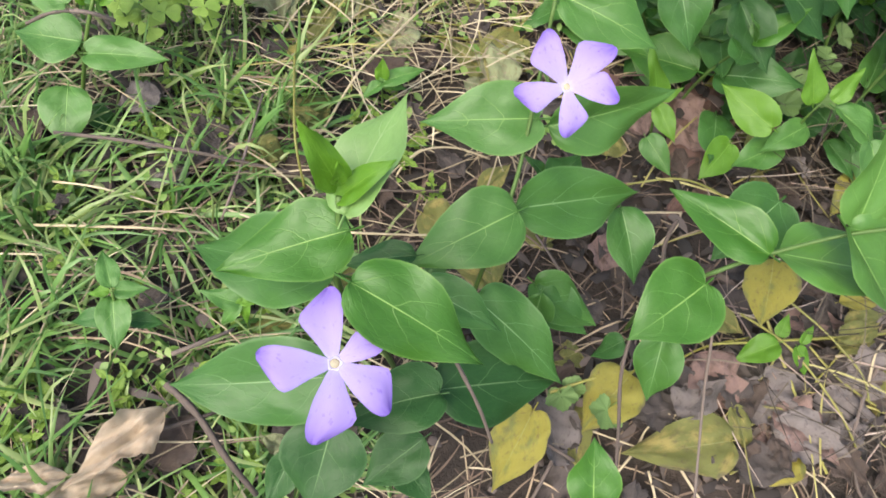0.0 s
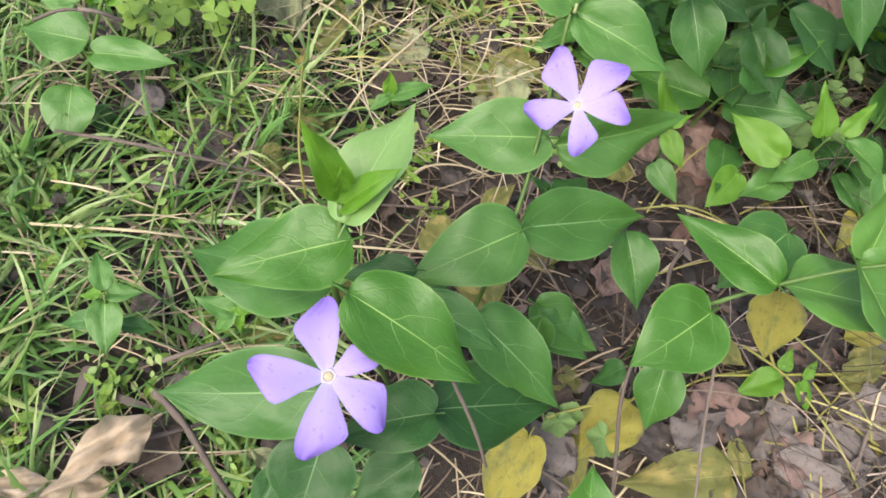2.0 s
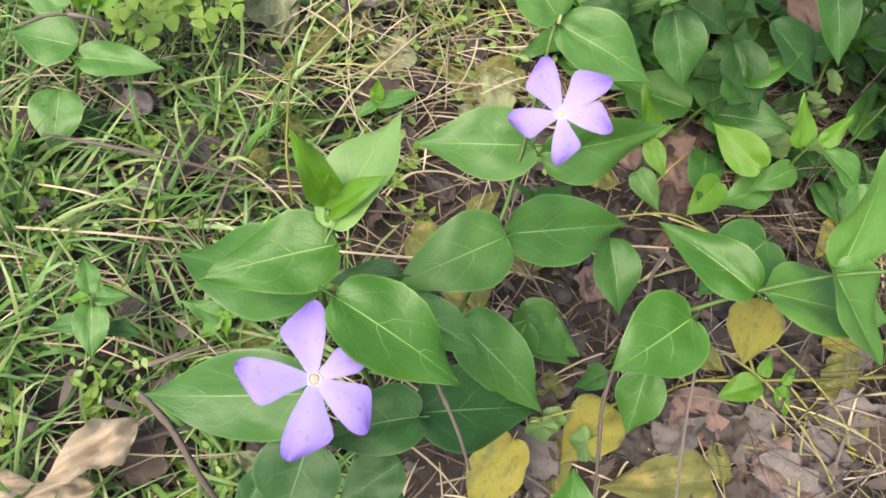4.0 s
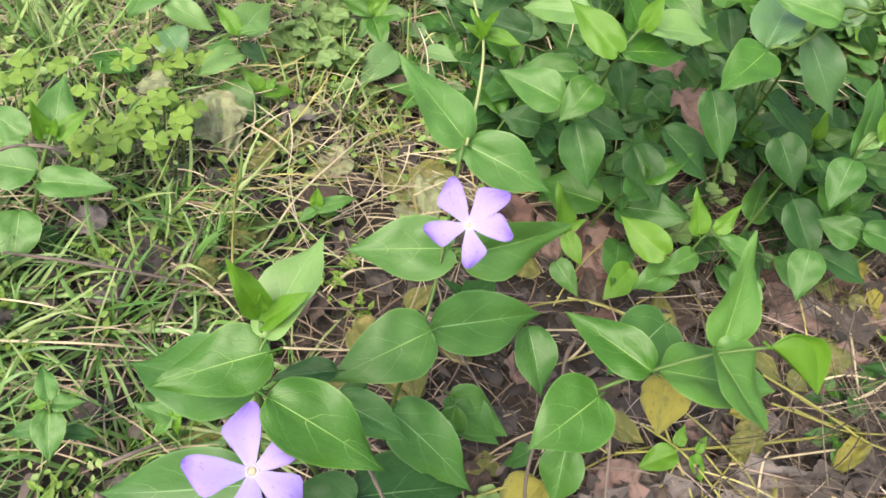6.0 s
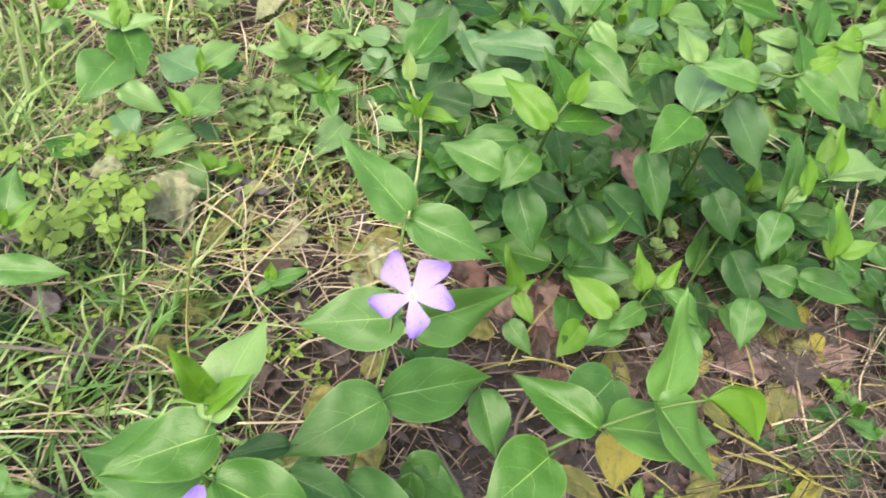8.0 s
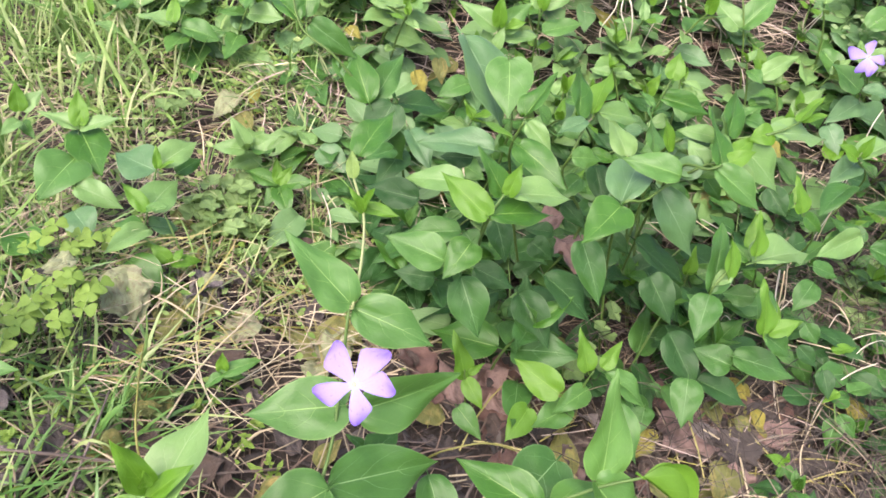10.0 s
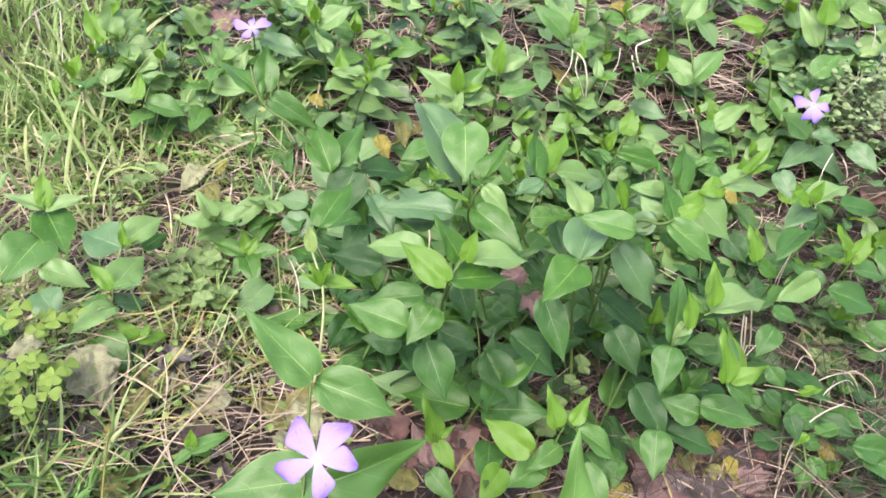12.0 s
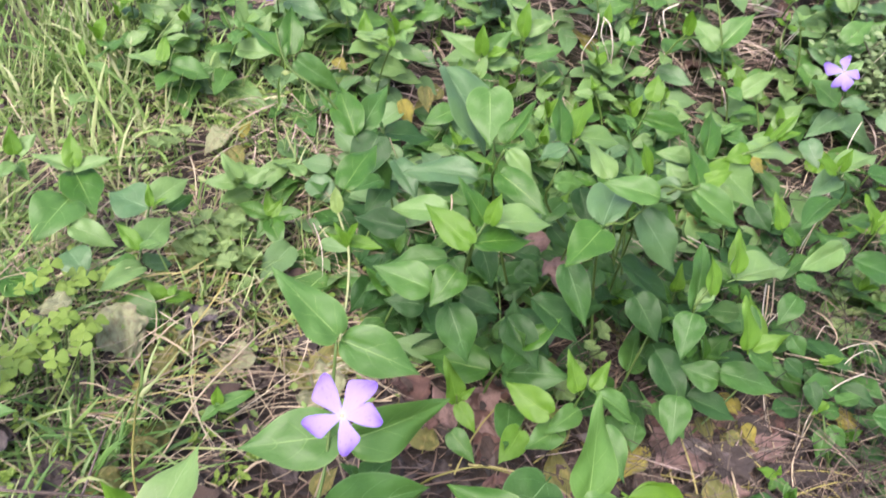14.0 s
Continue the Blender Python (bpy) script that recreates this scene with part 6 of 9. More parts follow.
leaf(p, (0.0639, 0.7156, 0.1299), (0.0500, 0.7054, 0.1054), 0.6, (-0.34, -0.78, 0.52), "blue", 6)
leaf(p, (0.0371, 0.7324, 0.1534), (0.0320, 0.7497, 0.1787), 0.55, (-0.05, -0.83, 0.56), "young", 1)
leaf(p, (0.0198, 0.7534, 0.1688), (0.0023, 0.7755, 0.1840), 0.6, (0.25, -0.41, 0.88), "pale", 2)
p = thing("periwinkle", (0.3219, 0.7928, ground_z(0.322, 0.793) - 0.003), "periwinkle shoot at the edge of dry grass", "plant", "periwinkle shoots")
stem(p, [(0.3219, 0.7928, ground_z(0.322, 0.793) - 0.003), (0.2983, 0.7795, 0.1859), (0.2905, 0.7811, 0.2057)], 0.0011, 0.0008)
leaf(p, (0.2864, 0.7731, 0.2019), (0.2438, 0.7924, 0.2304), 0.5, (0.08, -0.76, 0.64), "mid", 3)
leaf(p, (0.2909, 0.7851, 0.2075), (0.2621, 0.8244, 0.2299), 0.6, (0.15, -0.41, 0.90), "pale", 5)
leaf(p, (0.2938, 0.7811, 0.2061), (0.2967, 0.7903, 0.2303), 0.5, (-0.60, -0.72, 0.34), "young", 6)
leaf(p, (0.3072, 0.7668, 0.1813), (0.3050, 0.7732, 0.2038), 0.5, (-0.35, -0.91, 0.22), "young", 1)
leaf(p, (0.2983, 0.7795, 0.1859), (0.3375, 0.7956, 0.1970), 0.5, (-0.11, -0.38, 0.92), "mid", 2)
leaf(p, (0.2915, 0.7906, 0.1799), (0.3134, 0.7812, 0.1682), 0.5, (0.33, -0.33, 0.88), "pale", 3)
leaf(p, (0.2280, 0.8382, 0.2206), (0.2652, 0.8575, 0.2420), 0.8, (-0.35, -0.31, 0.88), "pale", 5)
leaf(p, (0.2222, 0.8529, 0.2248), (0.1954, 0.8639, 0.2247), 0.7, (-0.08, -0.18, 0.98), "young", 6)
p = thing("periwinkle", (0.4654, 0.7326, ground_z(0.465, 0.733) - 0.003), "tall thin periwinkle shoot over dry grass", "plant", "periwinkle shoots")
stem(p, [(0.4654, 0.7326, ground_z(0.465, 0.733) - 0.003), (0.4307, 0.7293, 0.1846), (0.4130, 0.7642, 0.2404), (0.3995, 0.8033, 0.2774)], 0.0012, 0.0008)
leaf(p, (0.4284, 0.7279, 0.1837), (0.4642, 0.7493, 0.2177), 0.55, (-0.46, -0.45, 0.77), "mid", 1)
leaf(p, (0.4258, 0.7285, 0.1838), (0.3868, 0.7586, 0.2052), 0.5, (-0.19, -0.72, 0.67), "pale", 2)
leaf(p, (0.4116, 0.7642, 0.2403), (0.4378, 0.7950, 0.2728), 0.55, (-0.03, -0.71, 0.70), "pale", 3)
leaf(p, (0.4002, 0.7993, 0.2756), (0.3719, 0.8157, 0.2896), 0.5, (0.07, -0.58, 0.81), "young", 5)
leaf(p, (0.4022, 0.7993, 0.2758), (0.4136, 0.8071, 0.3007), 0.5, (-0.40, -0.81, 0.44), "young", 6)
leaf(p, (0.4466, 0.6838, 0.1528), (0.4284, 0.6954, 0.1774), 0.5, (0.45, -0.63, 0.63), "young", 1)
leaf(p, (0.4500, 0.6839, 0.1531), (0.4902, 0.7030, 0.1756), 0.45, (-0.18, -0.57, 0.80), "pale", 2)
p = thing("periwinkle", (0.5324, 0.8256, ground_z(0.532, 0.826) - 0.003), "periwinkle shoot with a broad cupped leaf", "plant", "periwinkle shoots")
stem(p, [(0.5324, 0.8256, ground_z(0.532, 0.826) - 0.003), (0.5374, 0.8047, 0.2437), (0.5357, 0.8016, 0.2619)], 0.0012, 0.0008)
leaf(p, (0.5368, 0.8000, 0.2612), (0.5047, 0.8337, 0.2837), 0.52, (-0.27, -0.70, 0.66), "mid", 2)
leaf(p, (0.5391, 0.8125, 0.2478), (0.4943, 0.8243, 0.2481), 0.4, (-0.20, -0.80, 0.57), "mid", 5)
leaf(p, (0.5280, 0.8066, 0.2236), (0.4870, 0.8149, 0.2228), 0.6, (-0.10, -0.43, 0.90), "young", 6)
leaf(p, (0.5304, 0.8159, 0.2084), (0.5466, 0.8251, 0.2248), 0.6, (-0.30, -0.67, 0.68), "young", 1)
p = thing("periwinkle", (0.5989, 0.7744, ground_z(0.599, 0.774) - 0.003), "leafy periwinkle shoot rising behind the violet flower", "plant", "periwinkle shoots")
stem(p, [(0.5989, 0.7744, ground_z(0.599, 0.774) - 0.003), (0.5906, 0.7704, 0.2211), (0.5840, 0.7693, 0.2498), (0.6149, 0.7921, 0.2857)], 0.0012, 0.0008)
leaf(p, (0.5802, 0.7678, 0.2486), (0.5828, 0.7935, 0.2829), 0.65, (-0.07, -0.80, 0.60), "young", 2)
leaf(p, (0.6065, 0.7852, 0.2610), (0.5867, 0.8210, 0.2977), 0.5, (-0.40, -0.75, 0.52), "mid", 3)
leaf(p, (0.6163, 0.7892, 0.2842), (0.6283, 0.8011, 0.3123), 0.7, (-0.43, -0.75, 0.50), "young", 5)
leaf(p, (0.6132, 0.7896, 0.2641), (0.6597, 0.7793, 0.2521), 0.45, (-0.04, -0.82, 0.57), "pale", 6)
leaf(p, (0.5860, 0.7718, 0.2214), (0.5611, 0.8062, 0.2571), 0.5, (-0.29, -0.78, 0.55), "pale", 1)
leaf(p, (0.5941, 0.7617, 0.1765), (0.6353, 0.7745, 0.2179), 0.65, (-0.62, -0.33, 0.72), "mid", 2)
leaf(p, (0.5925, 0.7584, 0.1545), (0.5518, 0.7665, 0.1751), 0.6, (0.24, -0.65, 0.73), "blue", 3)
leaf(p, (0.6500, 0.7861, 0.2161), (0.5953, 0.7874, 0.2210), 0.5, (0.07, -0.39, 0.92), "blue", 5)
leaf(p, (0.6419, 0.7825, 0.2132), (0.6914, 0.7929, 0.2399), 0.5, (-0.18, -0.76, 0.63), "pale", 6)
leaf(p, (0.6909, 0.7464, 0.1828), (0.6833, 0.7636, 0.2230), 0.6, (-0.19, -0.92, 0.35), "mid", 1)
p = thing("periwinkle", (-0.2336, 0.8227, ground_z(-0.234, 0.823) - 0.003), "periwinkle shoot in tall grass with fresh tip leaves", "plant", "periwinkle shoots")
stem(p, [(-0.2336, 0.8227, ground_z(-0.234, 0.823) - 0.003), (-0.2308, 0.8028, 0.1259), (-0.2233, 0.7885, 0.1538)], 0.0012, 0.0008)
leaf(p, (-0.2209, 0.7885, 0.1541), (-0.2181, 0.8172, 0.1902), 0.6, (0.46, -0.71, 0.53), "pale", 2)
leaf(p, (-0.2288, 0.7883, 0.1432), (-0.2540, 0.8180, 0.1661), 0.6, (0.31, -0.40, 0.86), "young", 3)
leaf(p, (-0.2218, 0.8023, 0.1668), (-0.2047, 0.8018, 0.1886), 0.4, (-0.58, -0.69, 0.43), "young", 5)
leaf(p, (-0.2139, 0.8310, 0.1734), (-0.1941, 0.8470, 0.1989), 0.6, (-0.30, -0.69, 0.66), "mid", 6)
leaf(p, (-0.2155, 0.8093, 0.1489), (-0.1930, 0.8337, 0.1665), 0.5, (-0.10, -0.52, 0.85), "pale", 1)
leaf(p, (-0.2281, 0.8071, 0.1170), (-0.2575, 0.8162, 0.1253), 0.6, (0.21, -0.20, 0.96), "blue", 2)
leaf(p, (-0.1931, 0.7984, 0.1192), (-0.2276, 0.8156, 0.1287), 0.5, (-0.09, -0.61, 0.78), "pale", 3)
leaf(p, (-0.2134, 0.7803, 0.1031), (-0.2122, 0.8069, 0.1188), 0.7, (-0.19, -0.49, 0.85), "mid", 5)
leaf(p, (-0.1541, 0.7660, 0.1058), (-0.1934, 0.7715, 0.1132), 0.5, (0.05, -0.64, 0.77), "pale", 6)
leaf(p, (-0.1463, 0.7376, 0.0895), (-0.1756, 0.7354, 0.0965), 0.45, (0.24, -0.26, 0.93), "young", 1)
leaf(p, (-0.1672, 0.7451, 0.0795), (-0.1248, 0.7310, 0.0696), 0.5, (0.12, -0.30, 0.95), "blue", 2)
leaf(p, (-0.2655, 0.8975, 0.1668), (-0.2902, 0.9310, 0.1765), 0.8, (-0.20, -0.41, 0.89), "mid", 3)
leaf(p, (-0.0996, 0.7802, 0.1149), (-0.0913, 0.7878, 0.1478), 0.35, (-0.31, -0.91, 0.29), "young", 5)
p = thing("periwinkle", (0.1150, 0.8341, ground_z(0.115, 0.834) - 0.003), "broad-leaved periwinkle shoot in the far thicket", "plant", "periwinkle shoots")
stem(p, [(0.1150, 0.8341, ground_z(0.115, 0.834) - 0.003), (0.1134, 0.8091, 0.1669), (0.1080, 0.8110, 0.1869)], 0.0012, 0.0008)
leaf(p, (0.0993, 0.8218, 0.2093), (0.1223, 0.8146, 0.1797), 0.6, (0.65, -0.46, 0.61), "blue", 6)
leaf(p, (0.0769, 0.8363, 0.2010), (0.1267, 0.8209, 0.2023), 0.6, (-0.15, -0.39, 0.91), "pale", 1)
leaf(p, (0.0141, 0.8377, 0.1934), (0.0348, 0.8407, 0.1769), 0.9, (0.49, -0.72, 0.48), "mid", 2)
leaf(p, (0.0524, 0.8532, 0.2125), (0.0798, 0.8570, 0.2072), 0.9, (0.23, -0.42, 0.88), "pale", 3)
leaf(p, (0.0699, 0.8142, 0.1635), (0.1110, 0.8171, 0.1592), 0.6, (0.12, -0.41, 0.90), "blue", 5)
leaf(p, (0.1368, 0.8088, 0.1695), (0.1718, 0.8072, 0.1630), 0.7, (0.18, -0.07, 0.98), "pale", 6)
leaf(p, (0.0426, 0.8292, 0.1646), (0.0157, 0.8258, 0.1704), 0.6, (0.24, -0.62, 0.75), "mid", 1)
leaf(p, (0.1290, 0.8409, 0.2189), (0.1566, 0.8252, 0.2074), 0.5, (0.26, -0.24, 0.94), "young", 2)
leaf(p, (0.1662, 0.8552, 0.2282), (0.1737, 0.8612, 0.2509), 0.6, (-0.68, -0.63, 0.38), "young", 3)
leaf(p, (0.1546, 0.8244, 0.1969), (0.1312, 0.8201, 0.1926), 0.5, (-0.15, -0.17, 0.97), "blue", 5)
leaf(p, (0.1965, 0.8228, 0.1914), (0.2229, 0.8374, 0.2097), 0.6, (-0.11, -0.69, 0.71), "blue", 6)
leaf(p, (-0.0232, 0.8540, 0.1827), (0.0127, 0.8592, 0.1988), 0.6, (-0.17, -0.77, 0.62), "pale", 1)
leaf(p, (0.1378, 0.7899, 0.1530), (0.1646, 0.7898, 0.1558), 0.5, (-0.11, -0.14, 0.98), "young", 2)


def strand(name, points, radius, material, label, category, group):
    """A stalk that lies over the litter, its ends on the ground."""
    v, f = tube(points, radius, radius * 0.8, 6, 0.35, len(bpy.data.objects))
    return tagged(new(name, link_mesh(name, v, f, material)), label, category, group)


def runner(points, radius, label="yellowish trailing periwinkle stem over leaf litter"):
    return strand("trailing_stem", points, radius, RUNNER, label, "plant stem", "trailing stems")


def straw(points, radius, label="pale dry straw lying across the grass"):
    return strand("straw", points, radius, STRAWM, label, "straw", "dry straws")


def bleached(points, radius):
    """A dead stalk that stands among the shoots, its foot in the soil."""
    x, y, z = points[-1]
    foot = (x + 0.003, y + 0.002, min(z, ground_z(x, y)) - 0.003)
    return strand("dead_stalk", list(points) + [foot], radius * (0.64 if y > 0.56 else 0.52), BLEACHED, "whitish curled dead stalk in the thicket", "dead stalk", "bleached stalks")


def twig(points, radius, label="thin brown dead twig among the leaves"):
    return strand("twig", points, radius, TWIG, label, "twig", "dead twigs")


def fallen(base, tip, width, normal, tone, shape, label):
    ob = new("fallen_leaf", leaf_data(tone, shape))
    ob.matrix_basis = leaf_frame(base, tip, width, normal)
    return tagged(ob, label, "fallen leaf", "fallen leaves")


# ---- trailing stems, straws and twigs ----
runner([(0.2007, 0.1977, 0.0300), (0.2078, 0.1818, 0.0250), (0.2173, 0.1620, 0.0200), (0.2247, 0.1382, 0.0180), (0.2366, 0.1086, 0.0150)], 0.0011)
runner([(0.1835, 0.1928, 0.0350), (0.2105, 0.1805, 0.0300), (0.2316, 0.1611, 0.0250), (0.2485, 0.1383, 0.0200), (0.2596, 0.1123, 0.0150)], 0.0009)
runner([(0.0716, 0.1303, 0.0300), (0.0968, 0.1422, 0.0300), (0.1210, 0.1512, 0.0250), (0.1460, 0.1623, 0.0200), (0.1667, 0.1747, 0.0200), (0.1970, 0.1871, 0.0150)], 0.0009)
runner([(0.1819, 0.1023, 0.0100), (0.2140, 0.1243, 0.0140), (0.2347, 0.1348, 0.0140), (0.2768, 0.1428, 0.0120)], 0.0008)
runner([(0.1947, 0.1319, 0.0100), (0.2236, 0.1497, 0.0120), (0.2365, 0.1646, 0.0160), (0.2539, 0.1877, 0.0200), (0.2610, 0.2132, 0.0200)], 0.0007)
runner([(0.2317, 0.1890, 0.0160), (0.2504, 0.1669, 0.0160), (0.2780, 0.1518, 0.0120)], 0.0009)
runner([(0.2951, 0.2346, 0.0300), (0.3149, 0.2234, 0.0300), (0.3439, 0.2140, 0.0250)], 0.0010)
runner([(0.2978, 0.2288, 0.0200), (0.3208, 0.2175, 0.0250), (0.3445, 0.2165, 0.0250)], 0.0008)
runner([(0.2375, 0.1925, 0.0120), (0.2684, 0.1976, 0.0140), (0.2972, 0.2052, 0.0140), (0.3575, 0.2187, 0.0120)], 0.0008)
runner([(0.0922, 0.2776, 0.0000), (0.1034, 0.2665, 0.0400), (0.1172, 0.2644, 0.0550), (0.1407, 0.2671, 0.0600), (0.1678, 0.2671, 0.0500), (0.1939, 0.2643, 0.0300), (0.2224, 0.2603, 0.0200)], 0.0008)
runner([(-0.1368, 0.3398, 0.0698), (-0.0956, 0.3680, 0.0509), (-0.0584, 0.3890, 0.0353), (-0.0244, 0.4027, 0.0232), (0.0117, 0.4129, 0.0162), (0.0426, 0.4371, 0.0140)], 0.0008)
runner([(-0.1261, 0.3280, 0.0669), (-0.0921, 0.3525, 0.0490), (-0.0559, 0.3755, 0.0333), (-0.0136, 0.3936, 0.0192), (0.0233, 0.4001, 0.0100)], 0.0008)
runner([(-0.1057, 0.4460, 0.0423), (-0.0772, 0.4406, 0.0359), (-0.0338, 0.4323, 0.0261), (0.0095, 0.4360, 0.0123)], 0.0007)
runner([(-0.0750, 0.4293, 0.0316), (-0.0392, 0.4366, 0.0270), (-0.0101, 0.4326, 0.0221), (0.0141, 0.4373, 0.0121)], 0.0007)
runner([(-0.0372, 0.4561, 0.0217), (-0.0166, 0.4796, 0.0229), (0.0045, 0.5154, 0.0168)], 0.0006)
runner([(-0.0862, 0.2250, 0.0608), (-0.0921, 0.2404, 0.0834), (-0.0987, 0.2696, 0.0863), (-0.1101, 0.3214, 0.0708), (-0.1099, 0.3518, 0.0583), (-0.0990, 0.3950, 0.0407)], 0.0008)
runner([(0.0129, 0.3752, 0.0062), (0.0084, 0.3797, 0.0204), (0.0211, 0.3950, 0.0300), (0.0429, 0.4218, 0.0200)], 0.0006)
runner([(-0.1136, 0.3254, 0.0620), (-0.0848, 0.3545, 0.0479), (-0.0466, 0.3809, 0.0300), (0.0121, 0.4007, 0.0142)], 0.0007)
runner([(0.3956, 0.3579, 0.0450), (0.4295, 0.3452, 0.0400), (0.4611, 0.3279, 0.0350), (0.5044, 0.3026, 0.0200)], 0.0006)
runner([(0.2996, 0.2948, 0.0120), (0.3395, 0.2860, 0.0150), (0.3972, 0.2826, 0.0140), (0.4477, 0.2792, 0.0100)], 0.0006)
runner([(0.2860, 0.2751, 0.0100), (0.3162, 0.3050, 0.0140), (0.3425, 0.3310, 0.0100)], 0.0005)
runner([(-0.1442, 0.6292, 0.0332), (-0.1055, 0.6435, 0.0481), (-0.0784, 0.6588, 0.0533)], 0.0005)
straw([(-0.2161, 0.1664, 0.0850), (-0.1775, 0.1670, 0.0931), (-0.1503, 0.1722, 0.0886), (-0.1295, 0.1828, 0.0692)], 0.0009)
straw([(-0.0566, 0.2057, 0.0482), (-0.0191, 0.2167, 0.0354), (0.0099, 0.2293, 0.0204)], 0.0009)
straw([(0.1173, 0.2566, 0.0300), (0.1332, 0.2592, 0.0300), (0.1512, 0.2617, 0.0300)], 0.0009)
straw([(-0.2157, 0.1938, 0.0850), (-0.1858, 0.1889, 0.0942), (-0.1594, 0.1914, 0.0792)], 0.0007)
straw([(-0.1290, 0.2270, 0.0640), (-0.1091, 0.2337, 0.0559), (-0.0807, 0.2455, 0.0404)], 0.0008)
straw([(-0.1235, 0.1997, 0.0569), (-0.1137, 0.2132, 0.0578), (-0.1080, 0.2281, 0.0524)], 0.0008)
straw([(-0.0929, 0.2658, 0.0438), (-0.0844, 0.2796, 0.0500), (-0.0696, 0.3184, 0.0583), (-0.0497, 0.3619, 0.0539), (-0.0312, 0.4111, 0.0364), (-0.0168, 0.4347, 0.0150)], 0.0009)
straw([(-0.0384, 0.2614, 0.0213), (-0.0326, 0.2715, 0.0294), (-0.0208, 0.2834, 0.0309), (0.0004, 0.2947, 0.0215), (0.0242, 0.2986, 0.0080)], 0.0009)
straw([(-0.0505, 0.4651, 0.0197), (-0.0352, 0.4440, 0.0209), (-0.0232, 0.4354, 0.0160)], 0.0009)
straw([(-0.0529, 0.2401, 0.0267), (-0.0401, 0.2647, 0.0269), (-0.0241, 0.2896, 0.0208), (-0.0122, 0.2933, 0.0138)], 0.0006)
straw([(0.4246, 0.3907, 0.0600), (0.4517, 0.3848, 0.0600), (0.4882, 0.3818, 0.0500), (0.5412, 0.3867, 0.0300)], 0.0006)
straw([(0.5632, 0.6152, 0.1040), (0.5079, 0.5460, 0.0958), (0.4799, 0.5053, 0.0755), (0.4845, 0.4974, 0.0441)], 0.0006)
straw([(0.4752, 0.5006, 0.0146), (0.4566, 0.4896, 0.0528), (0.4565, 0.4912, 0.0630)], 0.0006)
straw([(0.4511, 0.4872, 0.0625), (0.4389, 0.4487, 0.0500), (0.4292, 0.4282, 0.0300)], 0.0006)
straw([(0.4097, 0.3659, 0.0300), (0.4016, 0.3329, 0.0300), (0.4041, 0.2954, 0.0120)], 0.0005)
straw([(0.4459, 0.3446, 0.0300), (0.4078, 0.2979, 0.0300), (0.4071, 0.2653, 0.0120)], 0.0006)
straw([(0.3708, 0.5394, 0.0624), (0.3973, 0.5260, 0.0543), (0.4222, 0.5274, 0.0399)], 0.0006)
straw([(0.3957, 0.4749, 0.0411), (0.4018, 0.4521, 0.0500), (0.4135, 0.4388, 0.0300)], 0.0006)
straw([(0.4077, 0.3773, 0.0100), (0.3677, 0.3345, 0.0200), (0.3693, 0.2987, 0.0120)], 0.0007)
straw([(-0.3421, 0.6922, 0.0752), (-0.3026, 0.6396, 0.0686), (-0.2699, 0.5977, 0.0538), (-0.2474, 0.5732, 0.0335)], 0.0006)
straw([(-0.2436, 0.7404, 0.1017), (-0.2281, 0.6801, 0.0801), (-0.2157, 0.6352, 0.0415)], 0.0006)
bleached([(0.2918, 0.7583, 0.1960), (0.2896, 0.7448, 0.1799), (0.2792, 0.7393, 0.1566), (0.2854, 0.7372, 0.1362), (0.2963, 0.7389, 0.1079)], 0.0013)
bleached([(0.2965, 0.7530, 0.1941), (0.3032, 0.7418, 0.1898), (0.3091, 0.7316, 0.1707), (0.3142, 0.7349, 0.1476), (0.3278, 0.7432, 0.1176)], 0.0015)
bleached([(0.2968, 0.7492, 0.1925), (0.2958, 0.7411, 0.1788), (0.3079, 0.7359, 0.1575), (0.3233, 0.7384, 0.1200)], 0.0010)
bleached([(0.3839, 0.7709, 0.2107), (0.3697, 0.7648, 0.2064), (0.3643, 0.7587, 0.2031), (0.3713, 0.7544, 0.1867), (0.3858, 0.7576, 0.1646), (0.4000, 0.7760, 0.1448)], 0.0014)
bleached([(0.3627, 0.7603, 0.1937), (0.3678, 0.7521, 0.1803), (0.3827, 0.7598, 0.1653), (0.3877, 0.7685, 0.1399)], 0.0012)
bleached([(0.3506, 0.7702, 0.1970), (0.3486, 0.7595, 0.1820), (0.3416, 0.7574, 0.1604), (0.3384, 0.7594, 0.1209)], 0.0009)
bleached([(0.4112, 0.7673, 0.1717), (0.4187, 0.7577, 0.1677), (0.4319, 0.7683, 0.1442)], 0.0009)
bleached([(0.5289, 0.7540, 0.2061), (0.5183, 0.7495, 0.1927), (0.5243, 0.7716, 0.1551)], 0.0011)
bleached([(0.5238, 0.7526, 0.2049), (0.5107, 0.7460, 0.1901), (0.5242, 0.7790, 0.1590)], 0.0008)
bleached([(0.6371, 0.7880, 0.2658), (0.6520, 0.7799, 0.2425), (0.6618, 0.7814, 0.2134), (0.6774, 0.7987, 0.1832)], 0.0012)
bleached([(0.6291, 0.7984, 0.2606), (0.6464, 0.7994, 0.2332), (0.6645, 0.8104, 0.1996)], 0.0008)
bleached([(0.6258, 0.7287, 0.2102), (0.6158, 0.7244, 0.1969), (0.6118, 0.7329, 0.1615)], 0.0011)
bleached([(0.5759, 0.6477, 0.1513), (0.5651, 0.6346, 0.1342), (0.5707, 0.6334, 0.0938)], 0.0010)
bleached([(0.3612, 0.8105, 0.2261), (0.3762, 0.8203, 0.2321), (0.4147, 0.8510, 0.2294)], 0.0008)
bleached([(0.4402, 0.4782, 0.0614), (0.4284, 0.4495, 0.0550), (0.4246, 0.4322, 0.0500), (0.4332, 0.4390, 0.0200)], 0.0016)
